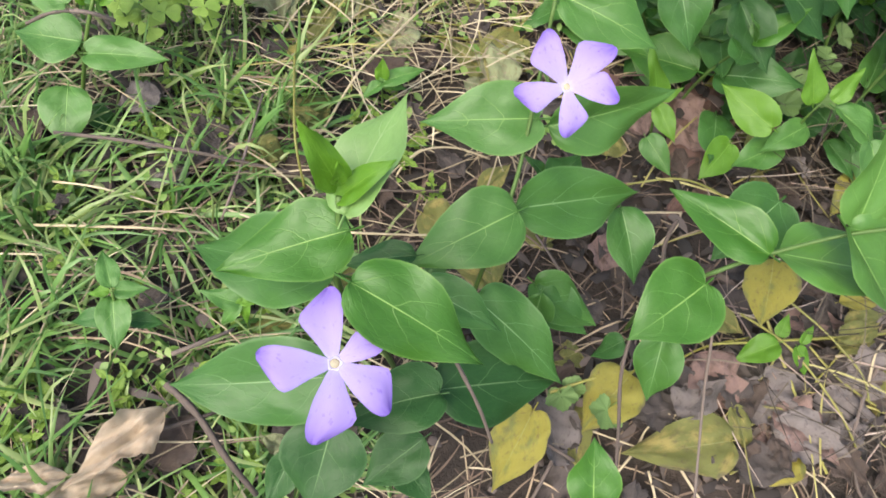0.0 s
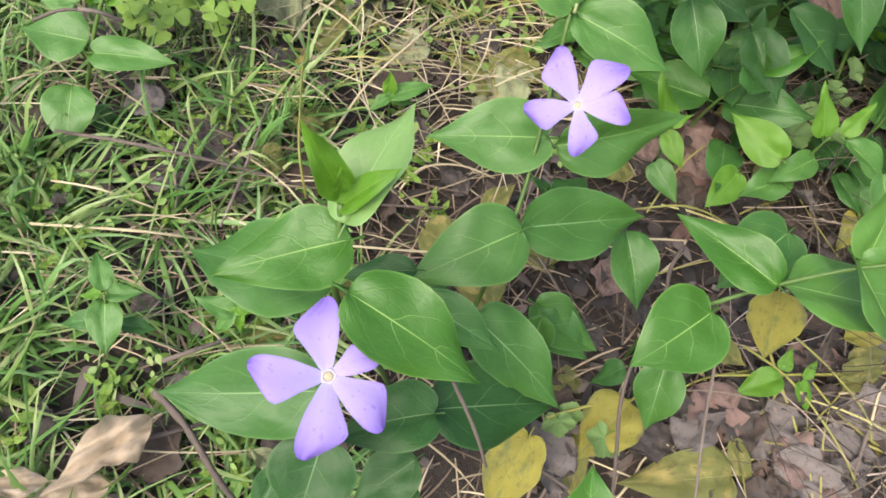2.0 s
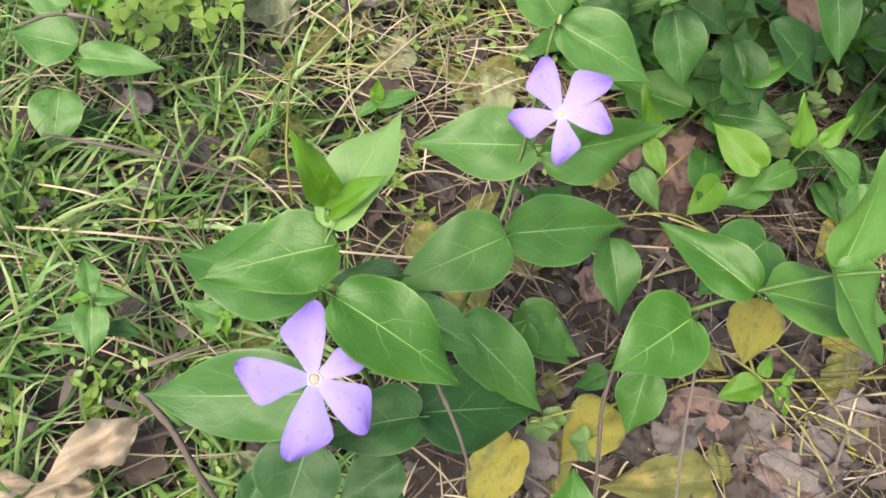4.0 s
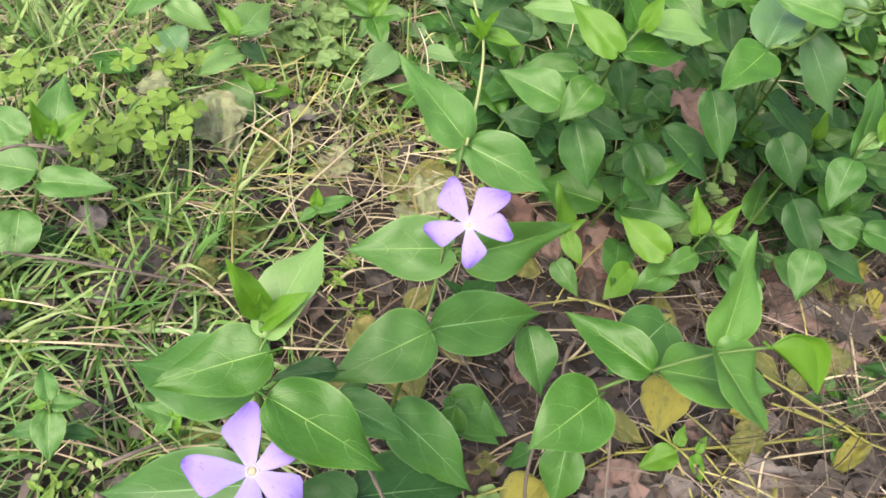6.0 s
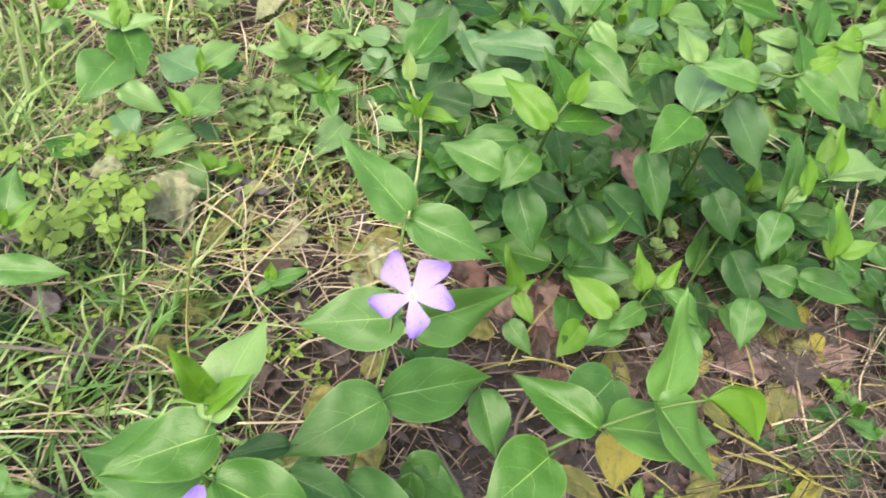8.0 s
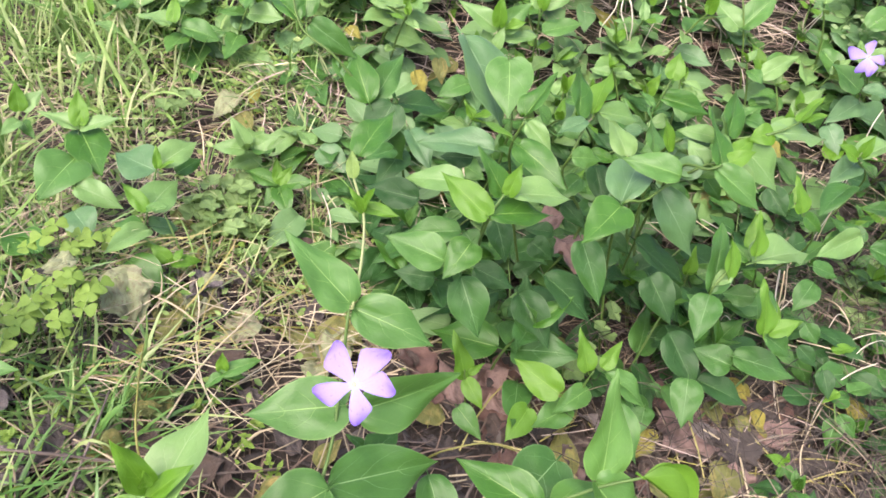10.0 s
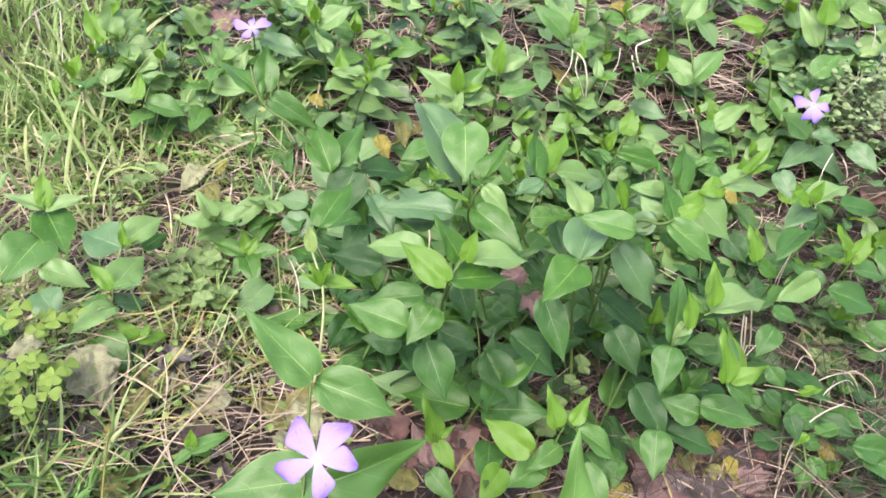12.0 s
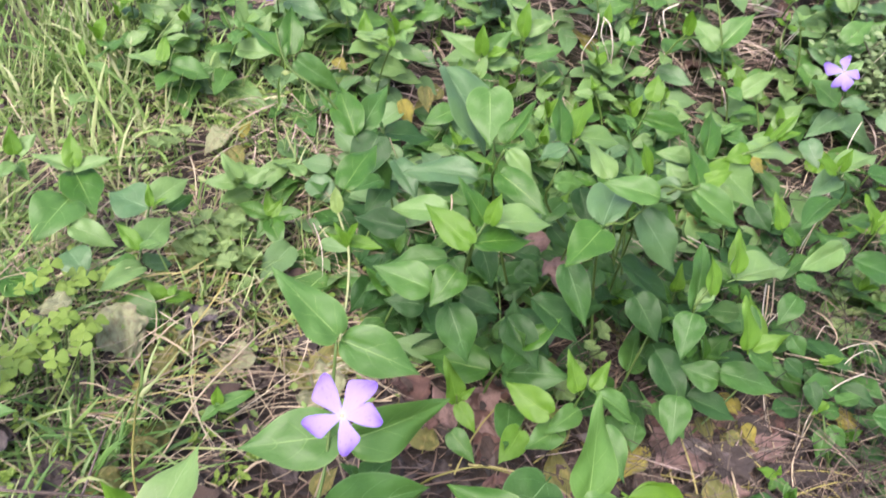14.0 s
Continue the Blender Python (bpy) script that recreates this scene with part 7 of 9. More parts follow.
bleached([(0.4610, 0.5092, 0.0561), (0.4625, 0.5080, 0.0709), (0.4866, 0.5243, 0.0597)], 0.0013)
bleached([(0.4257, 0.4357, 0.0300), (0.4230, 0.4266, 0.0600), (0.4453, 0.4421, 0.0700), (0.4996, 0.4841, 0.0322)], 0.0012)
bleached([(0.4214, 0.4030, 0.0400), (0.4601, 0.3937, 0.0450), (0.4954, 0.3852, 0.0450), (0.5521, 0.3818, 0.0200)], 0.0011)
bleached([(0.4924, 0.3719, 0.0600), (0.4647, 0.3599, 0.0600), (0.4454, 0.3491, 0.0500), (0.4304, 0.3329, 0.0400), (0.4372, 0.3309, 0.0100)], 0.0012)
bleached([(0.4778, 0.4001, 0.0500), (0.4912, 0.4023, 0.0600), (0.5140, 0.4080, 0.0600), (0.5785, 0.4399, 0.0200)], 0.0011)
bleached([(0.4822, 0.3823, 0.0400), (0.4784, 0.3821, 0.0600), (0.4907, 0.3894, 0.0650), (0.5119, 0.3984, 0.0600), (0.5458, 0.4137, 0.0200)], 0.0009)
bleached([(0.4698, 0.4131, 0.0300), (0.4644, 0.4113, 0.0600), (0.4760, 0.4226, 0.0650), (0.5027, 0.4304, 0.0400)], 0.0008)
bleached([(0.3662, 0.5230, 0.0784), (0.3791, 0.5148, 0.0768), (0.4144, 0.5293, 0.0503)], 0.0010)
bleached([(0.3810, 0.4353, 0.0200), (0.3721, 0.4228, 0.0500), (0.3747, 0.4093, 0.0500), (0.3831, 0.4027, 0.0100)], 0.0010)
bleached([(0.5143, 0.5598, 0.1205), (0.5066, 0.5436, 0.0952), (0.4919, 0.5263, 0.0702), (0.4933, 0.5187, 0.0284)], 0.0009)
bleached([(0.4020, 0.3613, 0.0400), (0.4021, 0.3451, 0.0300), (0.4104, 0.3305, 0.0100)], 0.0012)
bleached([(0.6147, 0.5030, 0.0556), (0.6263, 0.5140, 0.0581), (0.6498, 0.5326, 0.0434)], 0.0010)
bleached([(0.2147, 0.7207, 0.0820), (0.2128, 0.7269, 0.1089), (0.2184, 0.7428, 0.1267)], 0.0010)
bleached([(0.1373, 0.9812, 0.1575), (0.1370, 0.9719, 0.1769), (0.1427, 1.0050, 0.1888)], 0.0010)
bleached([(0.2570, 0.8956, 0.1541), (0.2504, 0.9025, 0.1661), (0.2469, 0.9098, 0.1781)], 0.0010)
bleached([(0.4734, 0.9080, 0.1987), (0.4511, 0.9037, 0.1904), (0.4210, 0.8963, 0.1785)], 0.0010)
bleached([(-0.2995, 0.8675, 0.1381), (-0.2881, 0.8231, 0.1129), (-0.2890, 0.8066, 0.0699)], 0.0010)
bleached([(-0.3574, 0.8553, 0.0797), (-0.3319, 0.8380, 0.1297), (-0.3016, 0.8438, 0.1545), (-0.2867, 0.8798, 0.1415)], 0.0010)
bleached([(-0.3355, 0.8378, 0.0793), (-0.3056, 0.8139, 0.1293), (-0.3118, 0.8262, 0.1505)], 0.0010)
twig([(0.1179, 0.2036, 0.1150), (0.1115, 0.1899, 0.1150), (0.1085, 0.1742, 0.1150), (0.0975, 0.1447, 0.1100), (0.0936, 0.1226, 0.1000), (0.0965, 0.0984, 0.0850), (0.0989, 0.0715, 0.0700)], 0.0011)
twig([(0.1410, 0.1639, 0.1000), (0.1444, 0.1501, 0.0850), (0.1472, 0.1293, 0.0650), (0.1470, 0.0871, 0.0500), (0.1456, 0.0641, 0.0450)], 0.0009)
twig([(0.0115, 0.1004, 0.1500), (0.0233, 0.0857, 0.1400), (0.0320, 0.0764, 0.1200)], 0.0009)
twig([(-0.1106, 0.0819, 0.1250), (-0.0952, 0.0714, 0.1200), (-0.0806, 0.0566, 0.1100), (-0.0688, 0.0464, 0.0900)], 0.0017)
twig([(0.1605, 0.1233, 0.0160), (0.1910, 0.1426, 0.0160), (0.2164, 0.1711, 0.0160), (0.2836, 0.1925, 0.0120)], 0.0012)
twig([(0.0444, 0.1116, 0.0300), (0.0642, 0.1035, 0.0300), (0.0889, 0.0959, 0.0200)], 0.0013)
twig([(0.2777, 0.1845, 0.0200), (0.2600, 0.1519, 0.0200), (0.2480, 0.1093, 0.0120)], 0.0013)
twig([(-0.2198, 0.2187, 0.0950), (-0.1830, 0.2172, 0.0989), (-0.1358, 0.2228, 0.0866), (-0.0789, 0.2399, 0.0476)], 0.0012)
twig([(-0.1278, 0.1089, 0.0786), (-0.1156, 0.1164, 0.0787), (-0.1037, 0.1293, 0.0685)], 0.0014)
twig([(-0.1359, 0.0679, 0.0717), (-0.1136, 0.0776, 0.0728), (-0.0960, 0.0932, 0.0552)], 0.0012)
twig([(-0.2286, 0.2540, 0.1400), (-0.2130, 0.2539, 0.1500), (-0.2031, 0.2576, 0.1500)], 0.0010)
twig([(-0.2031, 0.2576, 0.1500), (-0.1930, 0.2580, 0.1500), (-0.1857, 0.2636, 0.1400)], 0.0012)
twig([(0.2690, 0.1779, 0.0150), (0.2737, 0.1885, 0.0200), (0.2648, 0.1565, 0.0100)], 0.0012)
twig([(-0.0858, 0.2255, 0.0507), (-0.0442, 0.2462, 0.0334), (-0.0077, 0.2604, 0.0178)], 0.0011)
twig([(-0.1286, 0.1965, 0.0609), (-0.1214, 0.2248, 0.0760), (-0.1237, 0.2843, 0.0670)], 0.0010)

runner([(0.2654, 0.2340, 0.0500), (0.2938, 0.2233, 0.0450), (0.3181, 0.2125, 0.0400), (0.3387, 0.2032, 0.0350), (0.3646, 0.1987, 0.0300)], 0.001)
runner([(0.2770, 0.2215, 0.0350), (0.3047, 0.2176, 0.0300), (0.3315, 0.2106, 0.0300), (0.3687, 0.2134, 0.0300)], 0.0009)
runner([(0.1668, 0.1731, 0.0300), (0.2089, 0.1811, 0.0300), (0.2712, 0.1958, 0.0250), (0.3303, 0.2108, 0.0250)], 0.0009)
runner([(0.2100, 0.2136, 0.0300), (0.2369, 0.1911, 0.0300), (0.2592, 0.1690, 0.0250), (0.2647, 0.1528, 0.0200)], 0.0008)
straw([(0.3214, 0.2484, 0.0300), (0.3382, 0.2521, 0.0350), (0.3630, 0.2546, 0.0300)], 0.0009)
straw([(0.3486, 0.2392, 0.0300), (0.3570, 0.2435, 0.0350), (0.3834, 0.2630, 0.0350)], 0.0009)
straw([(0.3189, 0.2307, 0.0200), (0.3450, 0.2383, 0.0250), (0.3652, 0.2470, 0.0300)], 0.0009)
straw([(0.2476, 0.1798, 0.0200), (0.2858, 0.1886, 0.0250), (0.3235, 0.1985, 0.0250)], 0.0009)
straw([(0.3525, 0.2914, 0.0300), (0.3489, 0.2580, 0.0300), (0.3539, 0.2454, 0.0200)], 0.0009)
straw([(0.2640, 0.1600, 0.0200), (0.2662, 0.1796, 0.0300), (0.2722, 0.1881, 0.0300)], 0.0009)
straw([(0.3399, 0.3041, 0.0300), (0.3282, 0.3123, 0.0300)], 0.0009)
straw([(0.4449, 0.3460, 0.0300), (0.4742, 0.3603, 0.0400), (0.5081, 0.3831, 0.0400)], 0.0007)
straw([(0.4839, 0.4571, 0.0500), (0.4849, 0.4368, 0.0600), (0.4937, 0.4213, 0.0500), (0.4806, 0.4086, 0.0400)], 0.0007)
straw([(0.5199, 0.4154, 0.0500), (0.5240, 0.4104, 0.0600), (0.5423, 0.4026, 0.0500), (0.5498, 0.3924, 0.0300)], 0.0007)
straw([(0.5056, 0.4218, 0.0500), (0.5066, 0.3977, 0.0700), (0.5327, 0.3971, 0.0400)], 0.0007)
straw([(0.4419, 0.4311, 0.0600), (0.4117, 0.4182, 0.0800), (0.4077, 0.4021, 0.0600)], 0.0007)
straw([(0.3758, 0.4094, 0.0500), (0.4148, 0.3964, 0.0500), (0.4867, 0.3857, 0.0400), (0.5417, 0.3727, 0.0300)], 0.0007)
straw([(0.3928, 0.4132, 0.1200), (0.4006, 0.4084, 0.0900), (0.4062, 0.4054, 0.0600)], 0.0007)
straw([(0.4526, 0.3841, 0.0200), (0.4364, 0.3412, 0.0200), (0.4211, 0.3185, 0.0200)], 0.0007)
straw([(0.5519, 0.4513, 0.0600), (0.5622, 0.4370, 0.0600), (0.5898, 0.4533, 0.0600)], 0.0007)

# ---- fallen leaves that can be told apart ----
fallen((0.3751, 0.3695, 0.0220), (0.3900, 0.3530, 0.0160), 0.6, (-0.1, -0.3, 1.2), "yellow", 1, "small yellowed leaf at the edge of the stalks")
fallen((0.4762, 0.3438, 0.0300), (0.4730, 0.3290, 0.0180), 0.75, (-0.2, -0.4, 1.2), "yellow", 2, "torn yellow leaf with dark tip among stalks")
fallen((0.1520, 0.1635, 0.0180), (0.1871, 0.1435, 0.0140), 0.72, (-0.13, -0.41, 0.90), "pink", 1, "pinkish brown dead leaf with torn edges")
fallen((0.1864, 0.1496, 0.0160), (0.2333, 0.1592, 0.0180), 0.55, (0.04, -0.41, 0.91), "ash", 0, "bleached mauve-grey dead leaf on the litter")
fallen((0.2067, 0.1337, 0.0140), (0.2490, 0.1197, 0.0160), 0.67, (-0.11, -0.20, 0.97), "ash", 2, "bleached mauve-grey dead leaf on the litter")
fallen((0.2342, 0.1524, 0.0120), (0.2706, 0.1457, 0.0180), 0.71, (-0.20, -0.21, 0.96), "ash", 3, "bleached mauve-grey dead leaf on the litter")
fallen((0.1231, 0.1347, 0.0100), (0.1625, 0.1263, 0.0120), 0.66, (-0.10, -0.24, 0.96), "grey", 1, "weathered grey-brown dead leaf on the soil")
fallen((0.2534, 0.1852, 0.0140), (0.2896, 0.1769, 0.0160), 0.71, (-0.11, -0.24, 0.96), "ash", 4, "bleached mauve-grey dead leaf on the litter")
fallen((0.2491, 0.1713, 0.0140), (0.3017, 0.1853, 0.0160), 0.50, (0.12, -0.58, 0.81), "ash", 2, "bleached mauve-grey dead leaf on the litter")
fallen((0.3029, 0.2460, 0.0120), (0.3550, 0.2349, 0.0140), 0.68, (-0.09, -0.26, 0.96), "grey", 3, "weathered grey-brown dead leaf on the soil")
fallen((0.3029, 0.3085, 0.0120), (0.3639, 0.3096, 0.0140), 0.50, (-0.03, -0.21, 0.98), "ash", 1, "bleached mauve-grey dead leaf on the litter")
fallen((0.3683, 0.3285, 0.0140), (0.4068, 0.3027, 0.0160), 0.50, (-0.28, -0.36, 0.89), "ash", 0, "bleached mauve-grey dead leaf on the litter")
fallen((0.2944, 0.1778, 0.0120), (0.3487, 0.1922, 0.0140), 0.50, (0.20, -0.82, 0.54), "grey", 2, "weathered grey-brown dead leaf on the soil")
fallen((0.3749, 0.3568, 0.0140), (0.3304, 0.3316, 0.0160), 0.50, (0.36, -0.57, 0.74), "pink", 3, "pinkish brown dead leaf with torn edges")
fallen((0.1428, 0.3678, 0.0140), (0.1767, 0.3190, 0.0140), 0.60, (-0.18, -0.13, 0.97), "pink", 2, "reddish brown dead leaf with a smooth face")
fallen((0.3591, 0.3555, 0.0140), (0.3962, 0.3276, 0.0140), 0.63, (-0.29, -0.39, 0.87), "pink", 1, "pinkish brown dead leaf with torn edges")
fallen((0.0599, 0.1128, 0.0500), (0.0435, 0.0710, 0.0300), 0.62, (-0.08, 0.05, 1.34), "yellow", 0, "yellowed periwinkle leaf with brown spots")
fallen((0.1180, 0.1475, 0.0300), (0.0927, 0.1129, 0.0200), 0.85, (-0.10, 0.03, 1.33), "yellow", 1, "yellowed periwinkle leaf with brown spots")
fallen((0.1801, 0.1191, 0.0200), (0.1157, 0.1008, 0.0200), 0.55, (0.03, -0.23, 1.32), "olive", 2, "withered olive-yellow periwinkle leaf on the litter")
fallen((0.2195, 0.1169, 0.0150), (0.1956, 0.0959, 0.0150), 0.7, (-0.17, -0.05, 1.31), "yellow", 3, "yellowed periwinkle leaf with brown spots")
fallen((0.1797, 0.1374, 0.0250), (0.1930, 0.1142, 0.0120), 0.45, (-0.18, -0.13, 1.31), "olive", 0, "withered olive-yellow periwinkle leaf on the litter")
fallen((0.2052, 0.1772, 0.0350), (0.1808, 0.1658, 0.0250), 0.62, (-0.18, -0.20, 1.30), "young", 1, "small fresh green leaf on a trailing stem")
fallen((0.2090, 0.1838, 0.0300), (0.2128, 0.1978, 0.0350), 0.6, (-0.29, -0.06, 1.29), "young", 2, "small fresh green leaf on a trailing stem")
fallen((0.2213, 0.1806, 0.0300), (0.2276, 0.1917, 0.0350), 0.5, (-0.01, -0.27, 1.29), "young", 3, "small fresh green leaf on a trailing stem")
fallen((0.2188, 0.1784, 0.0300), (0.2270, 0.1646, 0.0200), 0.6, (-0.05, -0.11, 1.29), "young", 0, "small fresh green leaf on a trailing stem")
fallen((0.2451, 0.1882, 0.0300), (0.2721, 0.1990, 0.0300), 0.5, (-0.32, -0.26, 1.28), "olive", 1, "withered olive-yellow periwinkle leaf on the litter")
fallen((0.2512, 0.1965, 0.0300), (0.2770, 0.2102, 0.0300), 0.5, (-0.17, -0.25, 1.27), "olive", 2, "withered olive-yellow periwinkle leaf on the litter")
fallen((0.1893, 0.2136, 0.0700), (0.1881, 0.1793, 0.0500), 0.8, (-0.19, -0.21, 1.29), "yellow", 3, "yellowed periwinkle leaf with brown spots")
fallen((0.1552, 0.1920, 0.0400), (0.1865, 0.1829, 0.0300), 0.6, (0.03, -0.15, 1.30), "olive", 0, "withered olive-yellow periwinkle leaf on the litter")
fallen((0.3428, 0.2060, 0.0300), (0.3131, 0.1765, 0.0200), 0.38, (-0.26, 0.01, 1.27), "yellow", 1, "yellowed periwinkle leaf with brown spots")
fallen((0.2711, 0.2600, 0.0300), (0.2953, 0.2454, 0.0220), 0.5, (-0.1, -0.25, 1.2), "olive", 1, "small yellowing leaf on a trailing stem")
fallen((0.2954, 0.2483, 0.0300), (0.3146, 0.2411, 0.0220), 0.7, (-0.1, -0.25, 1.2), "olive", 5, "small yellowing leaf on a trailing stem")
fallen((0.3396, 0.2809, 0.0300), (0.3267, 0.2471, 0.0220), 0.8, (-0.1, -0.25, 1.2), "olive", 2, "small yellowing leaf on a trailing stem")
fallen((0.3616, 0.3271, 0.0300), (0.3704, 0.3135, 0.0220), 0.75, (-0.1, -0.25, 1.2), "olive", 3, "small yellowing leaf on a trailing stem")
fallen((0.3789, 0.3349, 0.0300), (0.3865, 0.3209, 0.0220), 0.75, (-0.1, -0.25, 1.2), "yellow", 1, "small yellowing leaf on a trailing stem")
fallen((0.2485, 0.2121, 0.0300), (0.2785, 0.2180, 0.0300), 0.5, (-0.27, -0.02, 1.28), "yellow", 3, "yellowed periwinkle leaf with brown spots")
fallen((0.2569, 0.1880, 0.0300), (0.2722, 0.2022, 0.0300), 0.5, (-0.18, -0.05, 1.28), "olive", 0, "withered olive-yellow periwinkle leaf on the litter")
fallen((0.2457, 0.1841, 0.0250), (0.2744, 0.1933, 0.0200), 0.5, (-0.10, -0.08, 1.28), "olive", 1, "withered olive-yellow periwinkle leaf on the litter")
fallen((0.1579, 0.1669, 0.0250), (0.1841, 0.1380, 0.0120), 0.8, (-0.04, -0.02, 1.31), "pink", 2, "pinkish brown dead leaf under the thicket")
fallen((0.2093, 0.1388, 0.0120), (0.2436, 0.1133, 0.0120), 0.85, (-0.17, -0.09, 1.30), "ash", 3, "bleached ash-grey dead leaf on the soil")
fallen((0.1889, 0.1520, 0.0140), (0.2159, 0.1365, 0.0120), 0.8, (-0.26, -0.14, 1.30), "ash", 0, "bleached ash-grey dead leaf on the soil")
fallen((0.1353, 0.1334, 0.0120), (0.1570, 0.1203, 0.0120), 0.8, (0.01, -0.18, 1.32), "grey", 1, "weathered grey-brown dead leaf on the soil")
fallen((0.2415, 0.1259, 0.0120), (0.2664, 0.1398, 0.0120), 0.7, (-0.10, 0.00, 1.29), "ash", 2, "bleached ash-grey dead leaf on the soil")
fallen((0.2273, 0.1726, 0.0080), (0.2465, 0.1545, 0.0080), 0.8, (-0.25, -0.03, 1.29), "grey", 3, "weathered grey-brown dead leaf on the soil")
fallen((0.2016, 0.1677, 0.0100), (0.1779, 0.1413, 0.0150), 0.8, (-0.09, 0.03, 1.31), "rust", 0, "reddish brown dead leaf flat on the soil")
fallen((0.2523, 0.1549, 0.0100), (0.2751, 0.1728, 0.0100), 0.8, (-0.21, -0.03, 1.29), "grey", 1, "weathered grey-brown dead leaf on the soil")
fallen((-0.1225, 0.0794, 0.0815), (-0.1537, 0.0370, 0.0876), 0.38, (0.23, -0.09, 1.32), "tan", 2, "pale tan curled dead leaf lying on grass")
fallen((-0.0739, 0.0752, 0.0754), (-0.0568, 0.0701, 0.0582), 0.4, (-0.02, -0.10, 1.34), "withered", 3, "withered grey-green leaf with browned edges")
fallen((-0.0649, 0.0931, 0.0666), (-0.0749, 0.0841, 0.0658), 0.6, (0.11, -0.15, 1.34), "tan", 0, "pale tan curled dead leaf lying on grass")
fallen((-0.1327, 0.0502, 0.0755), (-0.1624, 0.0292, 0.0899), 0.45, (0.24, -0.10, 1.32), "tan", 1, "pale tan curled dead leaf lying on grass")
fallen((-0.1551, 0.0441, 0.0880), (-0.1851, 0.0337, 0.0942), 0.35, (0.23, -0.09, 1.31), "tan", 2, "pale tan curled dead leaf lying on grass")
fallen((-0.0622, 0.0992, 0.0505), (-0.0747, 0.0889, 0.0508), 0.8, (0.06, 0.03, 1.34), "tan", 3, "pale tan curled dead leaf lying on grass")
fallen((-0.1468, 0.3803, 0.0867), (-0.1169, 0.3439, 0.0619), 0.75, (0.08, -0.20, 1.25), "withered", 0, "withered grey-green leaf with browned edges")
fallen((-0.1681, 0.3658, 0.0996), (-0.1901, 0.3527, 0.1049), 0.62, (0.07, -0.24, 1.23), "grey", 1, "weathered grey-brown dead leaf on the soil")
fallen((-0.0785, 0.4237, 0.0433), (-0.0975, 0.3890, 0.0441), 0.6, (-0.08, -0.24, 1.25), "ash", 2, "bleached ash-grey dead leaf on yellow stalks")
fallen((-0.0407, 0.3895, 0.0298), (-0.0715, 0.3627, 0.0369), 0.65, (0.02, -0.29, 1.26), "withered", 3, "withered grey-green leaf with browned edges")
fallen((0.0365, 0.4010, 0.0200), (0.0015, 0.3615, 0.0112), 0.62, (-0.11, -0.28, 1.26), "olive", 0, "withered olive-yellow periwinkle leaf on the litter")
fallen((-0.0731, 0.3964, 0.0396), (-0.0975, 0.3699, 0.0454), 0.7, (-0.01, -0.28, 1.25), "olive", 1, "withered olive-yellow periwinkle leaf on the litter")
fallen((-0.0010, 0.4809, 0.0137), (-0.0428, 0.4935, 0.0184), 0.6, (0.11, -0.14, 1.24), "brown", 2, "dry brown fallen leaf lying in the litter")
fallen((-0.1444, 0.2559, 0.0667), (-0.1754, 0.2195, 0.0748), 0.7, (0.24, -0.20, 1.28), "grey", 3, "weathered grey-brown dead leaf on the soil")
fallen((-0.1872, 0.2297, 0.0764), (-0.2146, 0.2152, 0.0770), 0.5, (0.26, -0.14, 1.27), "grey", 0, "weathered grey-brown dead leaf on the soil")
fallen((0.0076, 0.2784, 0.0126), (-0.0159, 0.2957, 0.0166), 0.6, (0.15, -0.30, 1.29), "grey", 1, "weathered grey-brown dead leaf on the soil")
fallen((-0.0209, 0.3837, 0.0149), (-0.0413, 0.3446, 0.0217), 0.6, (0.10, -0.20, 1.27), "brown", 2, "dry brown fallen leaf lying in the litter")
fallen((-0.1163, 0.2420, 0.0740), (-0.1014, 0.2455, 0.0575), 0.8, (0.09, -0.10, 1.29), "olive", 3, "withered olive-yellow periwinkle leaf on the litter")
fallen((-0.1029, 0.2691, 0.0682), (-0.0877, 0.2798, 0.0615), 0.7, (0.17, -0.10, 1.28), "olive", 0, "withered olive-yellow periwinkle leaf on the litter")
fallen((-0.1062, 0.6691, 0.0645), (-0.1256, 0.6363, 0.0555), 0.7, (0.02, -0.32, 1.19), "withered", 1, "withered grey-green leaf with browned edges")
fallen((-0.0981, 0.6441, 0.0586), (-0.0815, 0.6250, 0.0496), 0.75, (0.08, -0.42, 1.20), "olive", 2, "withered olive-yellow periwinkle leaf on the litter")
fallen((-0.0899, 0.6587, 0.0627), (-0.0812, 0.6733, 0.0769), 0.5, (0.15, -0.26, 1.19), "yellow", 3, "yellowed periwinkle leaf with brown spots")
fallen((0.3870, 0.5917, 0.0585), (0.4247, 0.5712, 0.0526), 0.6, (-0.17, -0.21, 1.19), "yellow", 0, "yellowed periwinkle leaf with brown spots")
fallen((0.4147, 0.5821, 0.0460), (0.4353, 0.5717, 0.0429), 0.6, (-0.02, -0.15, 1.19), "olive", 1, "withered olive-yellow periwinkle leaf on the litter")
fallen((0.3657, 0.3656, 0.0300), (0.3778, 0.3439, 0.0300), 0.6, (-0.12, -0.28, 1.24), "yellow", 2, "yellowed periwinkle leaf with brown spots")
fallen((0.3460, 0.3475, 0.0200), (0.3490, 0.3205, 0.0200), 0.6, (-0.02, -0.22, 1.25), "olive", 3, "withered olive-yellow periwinkle leaf on the litter")
fallen((0.3839, 0.3443, 0.0200), (0.3885, 0.3136, 0.0200), 0.7, (-0.05, -0.17, 1.25), "olive", 0, "withered olive-yellow periwinkle leaf on the litter")
fallen((0.3700, 0.3352, 0.0150), (0.3659, 0.3073, 0.0150), 0.7, (-0.11, -0.06, 1.25), "olive", 1, "withered olive-yellow periwinkle leaf on the litter")
